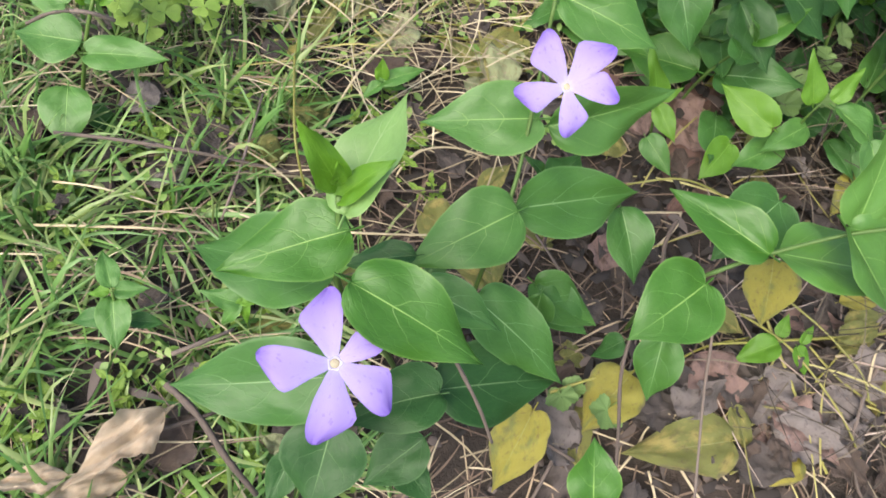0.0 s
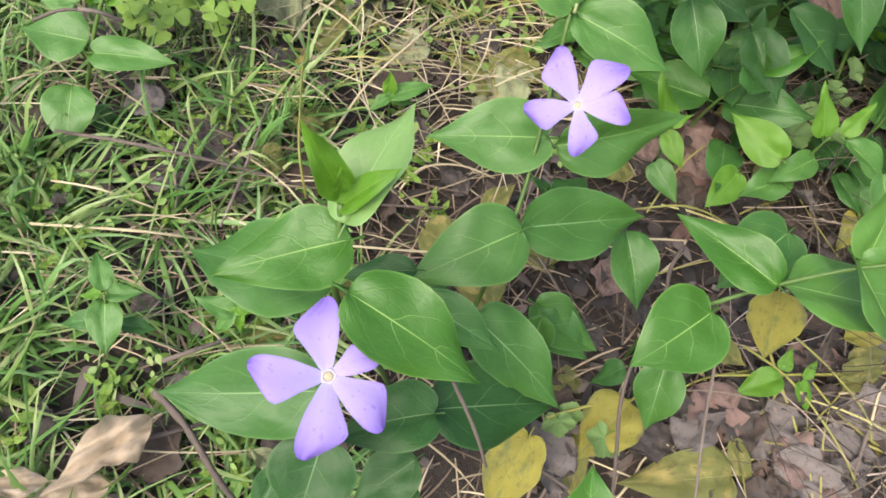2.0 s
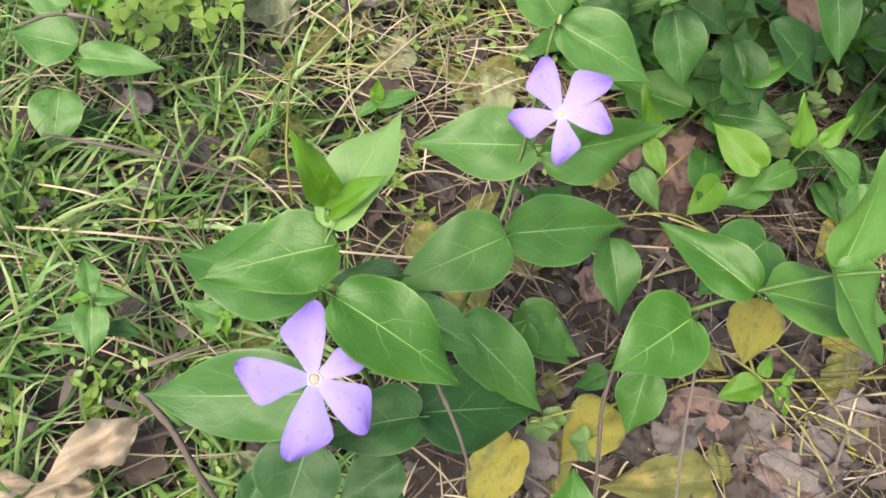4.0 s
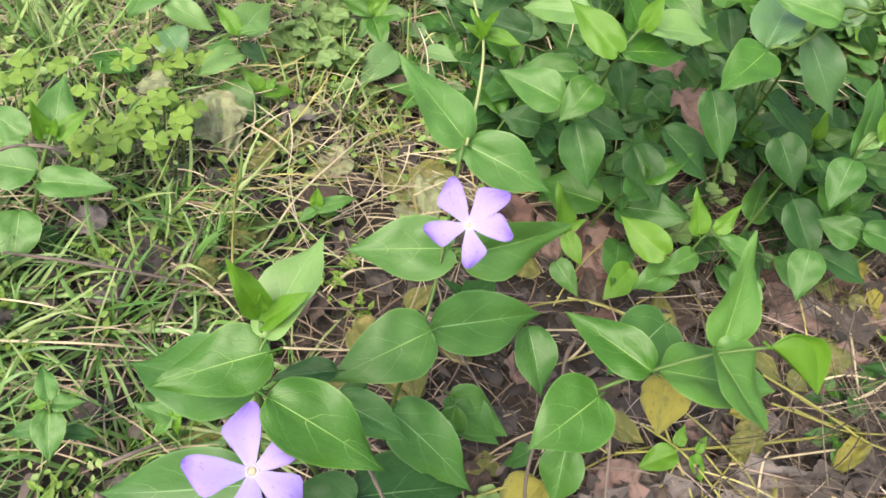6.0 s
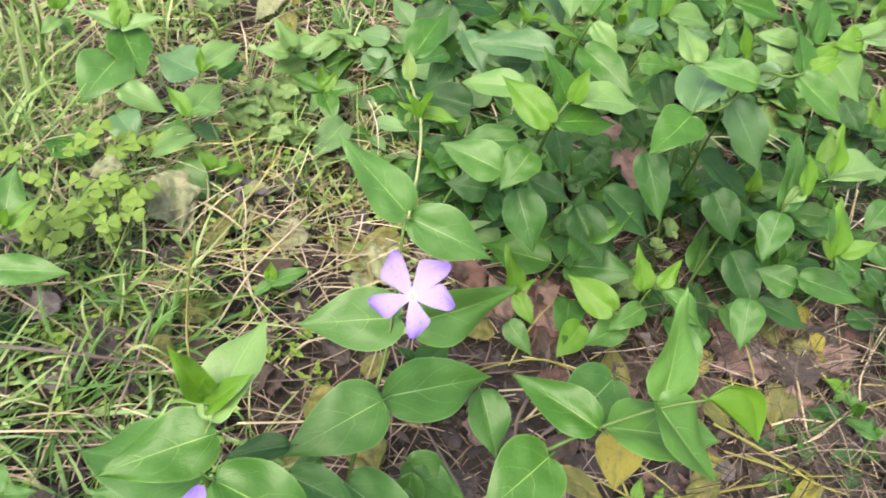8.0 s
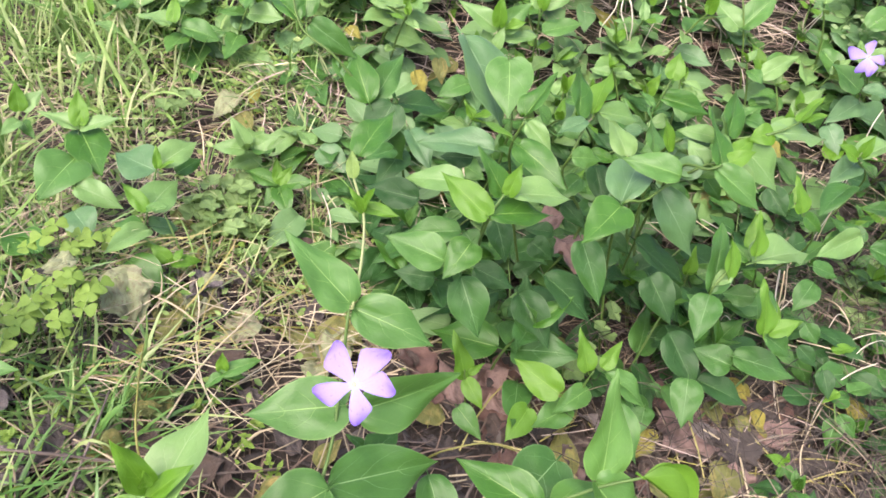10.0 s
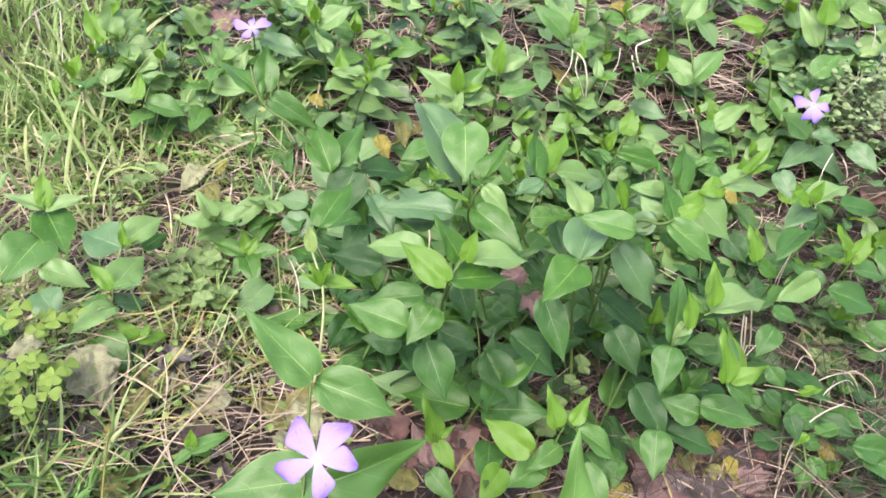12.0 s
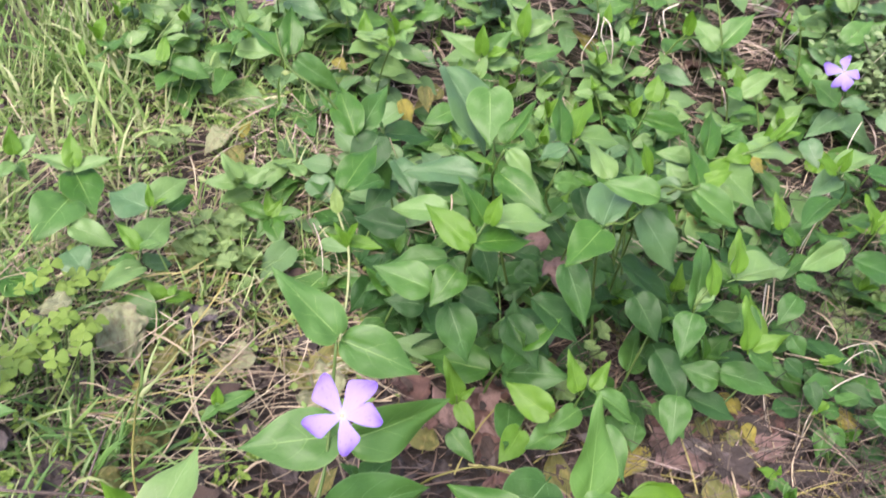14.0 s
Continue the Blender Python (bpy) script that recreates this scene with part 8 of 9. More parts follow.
fallen((0.2116, 0.3951, 0.0200), (0.1743, 0.3794, 0.0200), 0.7, (-0.18, -0.35, 1.26), "yellow", 3, "yellowed periwinkle leaf with brown spots")
fallen((0.2849, 0.3154, 0.0200), (0.2559, 0.2802, 0.0200), 0.6, (-0.17, -0.05, 1.27), "yellow", 0, "yellowed periwinkle leaf with brown spots")
fallen((0.3499, 0.3367, 0.0150), (0.2921, 0.2978, 0.0150), 0.8, (-0.22, -0.29, 1.26), "pink", 1, "pinkish brown dead leaf under the thicket")
fallen((0.3832, 0.3137, 0.0150), (0.4205, 0.3239, 0.0200), 0.6, (-0.05, -0.17, 1.25), "pink", 2, "pinkish brown dead leaf under the thicket")
fallen((0.3487, 0.3094, 0.0100), (0.3771, 0.2899, 0.0100), 0.7, (-0.17, -0.11, 1.26), "grey", 3, "weathered grey-brown dead leaf on the soil")
fallen((0.1908, 0.3823, 0.0100), (0.1486, 0.3028, 0.0100), 0.62, (0.02, -0.28, 1.28), "rust", 0, "reddish brown dead leaf flat on the soil")
fallen((0.1930, 0.4870, 0.0850), (0.2230, 0.4920, 0.0900), 0.75, (-0.20, -0.45, 1.21), "pink", 1, "pinkish brown dead leaf caught among the stems")
fallen((0.2150, 0.4700, 0.0800), (0.2480, 0.4230, 0.0750), 0.62, (-0.02, -0.35, 1.22), "pink", 2, "pinkish brown dead leaf caught among the stems")
fallen((0.0954, 0.5657, 0.0450), (0.1272, 0.5632, 0.0449), 0.6, (-0.13, -0.21, 1.22), "olive", 3, "withered olive-yellow periwinkle leaf on the litter")
fallen((0.1033, 0.7076, 0.1132), (0.1099, 0.6820, 0.0977), 0.6, (-0.05, -0.19, 1.18), "olive", 0, "withered olive-yellow periwinkle leaf on the litter")
fallen((0.0792, 0.6876, 0.1079), (0.0911, 0.6711, 0.0844), 0.6, (-0.08, -0.37, 1.18), "yellow", 1, "yellowed periwinkle leaf with brown spots")
fallen((0.4721, 0.3523, 0.0300), (0.4949, 0.3372, 0.0200), 0.8, (-0.35, -0.06, 1.23), "yellow", 2, "yellowed periwinkle leaf with brown spots")
fallen((0.4364, 0.5919, 0.1279), (0.4546, 0.5856, 0.1168), 0.8, (-0.27, -0.32, 1.17), "yellow", 3, "yellowed periwinkle leaf with brown spots")
fallen((0.3020, 0.4955, 0.0332), (0.2663, 0.4885, 0.0322), 0.7, (-0.19, -0.11, 1.23), "pink", 0, "pinkish brown dead leaf under the thicket")
fallen((-0.1170, 0.3239, 0.0635), (-0.1038, 0.3242, 0.0580), 0.8, (-0.04, -0.25, 1.27), "olive", 1, "withered olive-yellow periwinkle leaf on the litter")
fallen((0.0145, 0.3738, 0.0141), (-0.0251, 0.3902, 0.0197), 0.6, (0.08, -0.32, 1.27), "olive", 2, "withered olive-yellow periwinkle leaf on the litter")
fallen((0.5903, 0.8421, 0.1768), (0.6057, 0.8300, 0.1735), 0.8, (-0.16, -0.30, 1.11), "yellow", 3, "yellowed periwinkle leaf with brown spots")
fallen((0.3484, 0.9979, 0.1817), (0.4132, 0.9571, 0.1802), 0.5, (-0.25, -0.28, 1.11), "pink", 0, "pinkish brown dead leaf under the thicket")
fallen((-0.1329, 0.9340, 0.1010), (-0.1100, 0.9793, 0.1080), 0.8, (0.01, -0.40, 1.14), "pink", 1, "pinkish brown dead leaf under the thicket")
fallen((0.1234, 0.7414, 0.0960), (0.0948, 0.7128, 0.0779), 0.6, (0.12, -0.20, 1.18), "olive", 2, "withered olive-yellow periwinkle leaf on the litter")
fallen((0.0013, 0.7519, 0.1138), (0.0184, 0.7354, 0.1099), 0.6, (-0.00, -0.36, 1.17), "yellow", 3, "yellowed periwinkle leaf with brown spots")
fallen((0.4073, 0.5801, 0.0652), (0.3764, 0.5701, 0.0514), 0.6, (-0.29, -0.18, 1.20), "olive", 0, "withered olive-yellow periwinkle leaf on the litter")
fallen((0.4490, 0.5768, 0.0549), (0.4805, 0.5693, 0.0430), 0.5, (-0.24, -0.23, 1.20), "pink", 1, "pinkish brown dead leaf under the thicket")
fallen((0.4959, 0.6480, 0.0835), (0.4792, 0.6615, 0.0763), 0.7, (-0.13, -0.18, 1.17), "olive", 2, "withered olive-yellow periwinkle leaf on the litter")
fallen((0.5498, 0.9862, 0.2118), (0.5658, 0.9621, 0.2122), 0.7, (-0.25, -0.42, 1.10), "yellow", 3, "yellowed periwinkle leaf with brown spots")
fallen((0.5799, 0.8422, 0.1757), (0.5970, 0.8339, 0.1736), 0.7, (-0.09, -0.41, 1.12), "yellow", 0, "yellowed periwinkle leaf with brown spots")
fallen((0.6123, 0.8814, 0.1968), (0.6296, 0.8754, 0.1973), 0.7, (-0.21, -0.42, 1.11), "tan", 1, "pale tan curled dead leaf lying on grass")
fallen((0.5039, 0.9812, 0.2048), (0.5304, 0.9916, 0.2118), 0.7, (-0.23, -0.40, 1.10), "pink", 2, "pinkish brown dead leaf under the thicket")
fallen((0.1807, 0.9949, 0.1649), (0.1946, 0.9412, 0.1715), 0.8, (0.06, -0.25, 1.12), "pink", 3, "pinkish brown dead leaf under the thicket")
fallen((0.1887, 0.9267, 0.1767), (0.1673, 0.9081, 0.1589), 0.5, (-0.12, -0.30, 1.13), "yellow", 0, "yellowed periwinkle leaf with brown spots")
fallen((0.0571, 0.7385, 0.1029), (0.0696, 0.7525, 0.1073), 0.6, (-0.01, -0.43, 1.17), "olive", 1, "withered olive-yellow periwinkle leaf on the litter")
fallen((-0.1371, 0.3793, 0.0841), (-0.1241, 0.3437, 0.0647), 0.6, (0.05, -0.14, 1.26), "withered", 2, "withered grey-green leaf with browned edges")
fallen((-0.1680, 0.3717, 0.1034), (-0.1854, 0.3523, 0.1096), 0.6, (0.01, -0.30, 1.24), "withered", 3, "withered grey-green leaf with browned edges")
fallen((-0.0751, 0.4175, 0.0480), (-0.0973, 0.3905, 0.0438), 0.5, (0.02, -0.38, 1.26), "withered", 0, "withered grey-green leaf with browned edges")
fallen((-0.0874, 0.3971, 0.0444), (-0.0996, 0.3623, 0.0451), 0.7, (0.15, -0.25, 1.26), "withered", 1, "withered grey-green leaf with browned edges")
fallen((0.0173, 0.3938, 0.0200), (0.0350, 0.3476, 0.0200), 0.7, (0.05, -0.21, 1.28), "withered", 2, "withered grey-green leaf with browned edges")

# ---- clover and scalloped-leaved weeds ----
CLOVERS = ((-0.169, 0.340), (-0.158, 0.354), (-0.181, 0.317), (-0.171, 0.313), (-0.154, 0.329), (-0.157, 0.316), (-0.192, 0.302), (-0.247, 0.327), (-0.180, 0.383), (-0.170, 0.328), (-0.188, 0.310), (-0.199, 0.293), (-0.146, 0.411), (-0.265, 0.331), (-0.173, 0.396), (-0.200, 0.351), (-0.197, 0.383), (-0.241, 0.358), (-0.272, 0.355), (-0.147, 0.348))
LOBED = ((-0.114, 0.528), (-0.097, 0.520), (-0.106, 0.500), (-0.087, 0.493), (-0.080, 0.528), (-0.067, 0.511), (-0.052, 0.480), (-0.094, 0.478), (-0.089, 0.546), (-0.066, 0.535), (0.532, 0.489), (0.554, 0.498), (0.560, 0.474), (0.530, 0.461), (0.578, 0.504), (0.091, 0.136), (-0.055, 0.474), (-0.089, 0.479), (-0.079, 0.497), (0.209, 0.351), (0.231, 0.371), (0.254, 0.413), (-0.158, 0.622), (-0.149, 0.650), (0.526, 0.477), (0.555, 0.467), (0.560, 0.496))
WEEDS = ((-0.195, 0.074), (-0.186, 0.062), (-0.190, 0.053), (-0.189, 0.084), (-0.142, 0.092), (-0.146, 0.079), (-0.133, 0.088), (-0.095, 0.067), (-0.087, 0.078), (-0.106, 0.058), (-0.077, 0.083), (-0.123, 0.097), (-0.179, 0.245), (-0.168, 0.253), (-0.180, 0.236), (-0.161, 0.241), (-0.114, 0.149), (-0.117, 0.138), (-0.101, 0.143), (-0.158, 0.141), (-0.196, 0.158), (-0.202, 0.186), (-0.160, 0.198), (-0.067, 0.305), (-0.038, 0.326), (-0.010, 0.257), (-0.042, 0.276), (-0.033, 0.297), (-0.046, 0.256), (-0.170, 0.272), (-0.145, 0.248), (-0.142, 0.265), (-0.262, 0.530), (-0.139, 0.271))
# bare patches of straw and soil between the shoots: x, y, radius
BARE = ((0.385, 0.985, 0.045), (0.370, 0.915, 0.05), (0.385, 0.775, 0.035), (0.500, 0.81, 0.035), (0.579, 0.945, 0.04), (0.067, 0.865, 0.035), (-0.110, 0.928, 0.05), (0.521, 0.657, 0.03), (0.411, 0.722, 0.03), (0.410, 0.577, 0.03), (0.339, 0.951, 0.03), (0.187, 0.975, 0.035), (0.635, 0.679, 0.03), (0.721, 0.761, 0.03), (0.102, 0.901, 0.03), (0.291, 0.743, 0.02), (0.679, 0.955, 0.04), (0.001, 1.019, 0.03), (0.537, 0.990, 0.03), (-0.141, 0.587, 0.06), (-0.057, 0.443, 0.08), (-0.150, 0.665, 0.05), (0.593, 0.990, 0.03))
# where grass stays thin: x, y, radius
THIN = ((-0.233, 0.537, 0.05), (-0.253, 0.582, 0.045), (-0.169, 0.528, 0.05), (-0.150, 0.475, 0.045), (-0.310, 0.626, 0.035), (-0.141, 0.619, 0.05), (-0.102, 0.622, 0.05))

# ---- thicket of further shoots ----
rng = random.Random(11)


def clear_of(x, y, spots):
    return all((x - a) ** 2 + (y - b) ** 2 > r * r for a, b, r in spots)


OPEN_SPOTS = ((-0.088, 0.505, 0.065), (-0.05, 0.48, 0.03), (0.205, 0.487, 0.03), (0.235, 0.445, 0.035), (-0.05, 0.38, 0.12), (0.0, 0.15, 0.16), (0.22, 0.17, 0.10), (0.13, 0.24, 0.12), (0.36, 0.30, 0.05), (-0.16, 0.68, 0.045), (-0.11, 0.685, 0.04), (-0.2, 0.2, 0.2)) + BARE


def thicket(count, xs, ys, heights, size, tones, label, keep=None):
    done = 0
    while done < count:
        x, y = rng.uniform(*xs), rng.uniform(*ys)
        if not clear_of(x, y, OPEN_SPOTS) or x > 0.4 + 0.75 * y or (keep and not keep(x, y)):
            continue
        shoot(rng, x, y, rng.uniform(*heights), (rng.uniform(0, 6.28), rng.uniform(0.01, 0.06)), rng.randrange(3, 6), rng.uniform(*size), tones, label)
        done += 1


def sparse(x, y):
    """The thicket thins out towards the littered edge."""
    return y > 0.42 + 0.55 * max(0.0, x - 0.2) or rng.random() < 0.25


# 'deep' in the tones below is green with thicket shade painted into it.
DARK = "dark green periwinkle shoot deep in the thicket"
FRESH = "mid-green periwinkle shoot with a fresh tip in the thicket"
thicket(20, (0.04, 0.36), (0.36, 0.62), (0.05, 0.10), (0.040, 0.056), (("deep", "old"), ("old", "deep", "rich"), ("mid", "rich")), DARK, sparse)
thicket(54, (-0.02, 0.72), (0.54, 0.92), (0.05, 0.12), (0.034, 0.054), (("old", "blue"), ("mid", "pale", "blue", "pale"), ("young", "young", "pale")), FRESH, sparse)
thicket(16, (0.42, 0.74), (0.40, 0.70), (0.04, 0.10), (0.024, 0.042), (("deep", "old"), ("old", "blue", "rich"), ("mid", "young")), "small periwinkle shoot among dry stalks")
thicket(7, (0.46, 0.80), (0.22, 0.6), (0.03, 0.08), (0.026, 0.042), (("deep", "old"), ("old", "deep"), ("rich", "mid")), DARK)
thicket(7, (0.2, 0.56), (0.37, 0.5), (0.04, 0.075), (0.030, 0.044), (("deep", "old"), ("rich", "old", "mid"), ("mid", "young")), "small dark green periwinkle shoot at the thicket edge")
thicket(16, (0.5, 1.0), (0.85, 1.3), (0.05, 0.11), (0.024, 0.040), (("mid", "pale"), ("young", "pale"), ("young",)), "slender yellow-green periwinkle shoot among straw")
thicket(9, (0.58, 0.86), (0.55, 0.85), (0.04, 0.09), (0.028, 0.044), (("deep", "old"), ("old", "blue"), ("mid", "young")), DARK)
thicket(34, (0.0, 1.05), (0.52, 1.25), (0.08, 0.14), (0.018, 0.030), (("mid", "young"), ("young", "pale"), ("young",)), "slender fresh periwinkle tip with small bright leaves", lambda x, y: x < 0.3 + 0.7 * y)
thicket(110, (-0.3, 1.25), (0.9, 1.4), (0.06, 0.13), (0.034, 0.056), (("old", "blue"), ("mid", "blue", "pale", "pale"), ("young", "young", "pale")), FRESH)
thicket(16, (-0.25, -0.02), (0.55, 0.95), (0.05, 0.10), (0.034, 0.05), (("mid", "blue"), ("mid", "pale"), ("young", "pale")), FRESH)
thicket(9, (0.7, 1.1), (0.6, 0.95), (0.05, 0.10), (0.04, 0.058), (("old", "blue"), ("mid", "pale"), ("young",)), FRESH)
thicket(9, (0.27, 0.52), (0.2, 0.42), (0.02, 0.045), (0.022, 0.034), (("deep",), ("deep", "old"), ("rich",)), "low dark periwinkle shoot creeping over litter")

def carpet(name, count, spot, size, lift, blade_form, material, label, category):
    """Low leaves without number, facing up at all angles, in one mesh."""
    lv, lf, luv = blade_form
    v, f, uv = [], [], []
    made = 0
    while made < count:
        x, y = spot()
        if rng.random() > 0.5 + 1.1 * noise.noise((x * 13, y * 13, 7.0)):
            continue
        at = Vector((x, y, ground_z(x, y) + rng.uniform(*lift)))
        w = rng.uniform(0, 6.283)
        d = Vector((math.cos(w), math.sin(w), rng.uniform(-0.45, 0.4))).normalized()
        m = leaf_frame(at, at + d * rng.uniform(*size), rng.uniform(0.5, 0.68), (rng.uniform(-0.5, 0.5), rng.uniform(-0.8, 0.2), 1))
        o = len(v)
        v += [tuple(m @ Vector(p)) for p in lv]
        uv += luv
        f += [tuple(i + o for i in q) for q in lf]
        made += 1
    return tagged(new(name, link_mesh(name, v, f, material, uv)), label, category, kind="stuff")


def creeping(count, leaves, spot, size, lift, tones, label):
    """Low sprigs close to the soil: a creeping stem with pairs of leaves at all angles."""
    own = random.Random(count * 7 + leaves)
    made = 0
    while made < count:
        x, y = spot()
        if own.random() > 0.5 + 1.1 * noise.noise((x * 13, y * 13, 7.0)):
            continue
        root = Vector((x, y, ground_z(x, y) - 0.004))
        p = thing("periwinkle_sprig", root, label, "plant sprig", "creeping periwinkle")
        a, bow, top = own.uniform(0, 6.283), own.uniform(-0.9, 0.9), own.uniform(0.5, 1.0) * lift[1]
        nodes = [root]
        for k in range(leaves // 2):
            t = (k + 1) / (leaves // 2)
            q = nodes[-1] + Vector((math.cos(a + bow * t), math.sin(a + bow * t), 0)) * own.uniform(0.012, 0.020)
            q.z = ground_z(q.x, q.y) + lift[0] + (top - lift[0]) * t ** 0.8
            nodes.append(q)
        stem(p, nodes, 0.0011, 0.0007)
        for k, at in enumerate(nodes[1:]):
            for side in (-1, 1):
                w = a + bow * (k + 1) / (leaves // 2) + side * own.uniform(0.7, 1.9)
                d = Vector((math.cos(w), math.sin(w), own.uniform(-0.45, 0.4))).normalized()
                b = at + d * 0.004
                leaf(p, b, b + d * own.uniform(*size), own.uniform(0.5, 0.66), (own.uniform(-0.5, 0.5), own.uniform(-0.8, 0.2), 1), own.choice(tones), own.choice((1, 2, 3, 5, 6)))
        made += 1


def in_thicket():
    while True:
        x, y = rng.uniform(-0.08, 1.2), rng.uniform(0.36, 1.35)
        edge = 0.05 * noise.noise((x * 5, y * 5, 1.0))
        if y + edge > 0.40 + 0.35 * max(0.0, 0.05 - x) and x < 0.35 + 0.75 * y + edge and y + edge > 0.36 + 0.65 * max(0.0, x - 0.15) and clear_of(x, y, OPEN_SPOTS):
            return x, y


def in_weeds():
    while True:
        if rng.random() < 0.05:
            return rng.uniform(-0.14, 0.08), rng.uniform(0.30, 0.56)
        x, y = rng.uniform(-0.36, 0.02), rng.uniform(0.36, 1.0)
        if x + 0.08 * noise.noise((x * 6, y * 6, 4.0)) < -0.02 - 0.25 * abs(y - 0.75) and rng.random() < 0.35 + 0.8 * noise.noise((x * 15, y * 15, 9.0)):
            return x, y


carpet("periwinkle_carpet", 820, in_thicket, (0.03, 0.05), (0.006, 0.05), leaf_mesh("leaf", 0.34, 0.4, 0.12, 0.02, 9, rows=11, half=2, hollow=0.5, stalk=0.0), CARPET, "dense low carpet of green periwinkle leaves", "ground cover")
creeping(46, 8, lambda: next(q for q in iter(in_thicket, None) if q[1] < 0.78), (0.03, 0.05), (0.006, 0.05), ("blue", "mid", "pale", "old"), "low green periwinkle sprig creeping under the thicket")


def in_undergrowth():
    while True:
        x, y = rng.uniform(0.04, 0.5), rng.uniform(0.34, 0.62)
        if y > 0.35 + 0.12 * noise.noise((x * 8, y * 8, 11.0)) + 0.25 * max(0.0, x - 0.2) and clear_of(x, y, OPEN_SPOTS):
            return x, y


# The dark between the shoots is painted: shade in the sprigs' leaf tones.
creeping(38, 8, in_undergrowth, (0.026, 0.046), (0.008, 0.06), ("deep", "deep", "old"), "periwinkle sprig under the shoots, shade put into its dark green")


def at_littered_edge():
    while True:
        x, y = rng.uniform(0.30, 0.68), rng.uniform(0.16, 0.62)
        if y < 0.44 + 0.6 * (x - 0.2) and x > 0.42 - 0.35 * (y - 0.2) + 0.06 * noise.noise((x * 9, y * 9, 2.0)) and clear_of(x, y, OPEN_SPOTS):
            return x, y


# Same shade-bearing 'deep' tone darkens the sprigs along this edge.
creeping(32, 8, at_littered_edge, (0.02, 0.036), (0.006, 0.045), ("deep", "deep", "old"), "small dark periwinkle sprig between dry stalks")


def beyond():
    """Round the patch, thinning out with the distance."""
    while True:
        a, r = rng.uniform(0, 6.283), rng.uniform(0.3, 2.0)
        x, y = 0.35 + math.cos(a) * r, 0.75 + math.sin(a) * r
        if (y > 1.3 or x > 0.45 + 0.75 * max(y, 0.2)) and y > -0.2 and rng.random() < 1.4 - 0.7 * r:
            return x, y


carpet("far_ground_cover", 1300, beyond, (0.03, 0.06), (0.006, 0.06), leaf_mesh("leaf", 0.36, 0.4, 0.12, 0.03, 5, rows=7, half=2, hollow=0.3, stalk=0.0), CARPET, "green periwinkle leaves thinning out over bare soil", "ground cover")
def in_grass():
    while True:
        x, y = rng.uniform(-0.30, -0.02), rng.uniform(0.02, 0.40)
        if x < -0.06 + 0.3 * (0.22 - y) and rng.random() < 0.25 + 1.2 * noise.noise((x * 17, y * 17, 5.0)):
            return x, y


carpet("chickweed_carpet", 380, in_grass, (0.003, 0.0065), (0.006, 0.03), leaf_mesh("leaf", 0.5, 0.3, 0.1, 0.02, 4, rows=4, half=1, stalk=0.0), WEED, "tiny-leaved light green weeds between grass blades", "ground cover")
carpet("small_weeds", 2300, in_weeds, (0.005, 0.011), (0.004, 0.03), leaf_mesh("leaf", 0.5, 0.3, 0.1, 0.02, 4, rows=4, half=1, stalk=0.0), WEED, "tiny-leaved light green weeds over the soil", "ground cover")

# ---- low weeds ----
def heart_leaf():
    """A clover leaflet, notched at its end, one long (+y)."""
    verts, uvs, faces = [], [], []
    for i in range(7):
        u = i / 6
        w = 0.5 * (0.06 + 0.94 * math.sin(1.75 * u ** 0.9) ** 1.15) if u else 0.02
        for j in range(-3, 4):
            v = j / 3
            notch = -0.15 * (1 - abs(v)) ** 1.5 * u ** 6 - 0.26 * abs(v) ** 2.5 * u ** 2
            verts.append((v * w, u + notch, 0.16 * abs(v) * w - 0.14 * u * u))
            uvs.append((v * 0.5 + 0.5, u))
    for i in range(6):
        faces += [(i * 7 + j, i * 7 + j + 1, i * 7 + j + 8, i * 7 + j + 7) for j in range(6)]
    return link_mesh("leaflet", verts, faces, LEAF["clover"], uvs)


def round_lobed(seed):
    """A round blade with five scalloped lobes about its centre, one across, its stalk notch at -y."""
    r_ = random.Random(seed)
    n, rings = 60, (0.3, 0.6, 0.85, 1.0)
    verts, uvs, faces = [(0, -0.1, 0)], [(0.5, 0.0)], []
    dip = r_.uniform(0.05, 0.16)
    for ring in rings:
        for i in range(n):
            w = -math.pi / 2 + 2 * math.pi * (i + 0.5) / n
            gap = abs((i + 0.5) / n - 0.5) * 2
            q = w - math.pi / 2
            r = 0.5 * (1 + ring * ring * (0.09 * math.cos(5 * q) + 0.05 * math.cos(20 * q + seed))) * (1 - 0.6 * gap ** 9)
            z = dip * ring * ring - 0.035 * ring * math.cos(5 * q) + 0.07 * ring * noise.noise((math.cos(w) * 1.5, math.sin(w) * 1.5, seed * 3.1))
            verts.append((math.cos(w) * r * ring, math.sin(w) * r * ring - 0.1 * (1 - ring), z))
            uvs.append((0.5 + 0.5 * math.sin(2.5 * q), ring))
    faces += [(0, 1 + i, 2 + i) for i in range(n - 1)]
    for k in range(len(rings) - 1):
        o = 1 + k * n
        faces += [(o + i, o + n + i, o + n + 1 + i, o + 1 + i) for i in range(n - 1)]
    return link_mesh("blade", verts, faces, LEAF["lobed"], uvs)


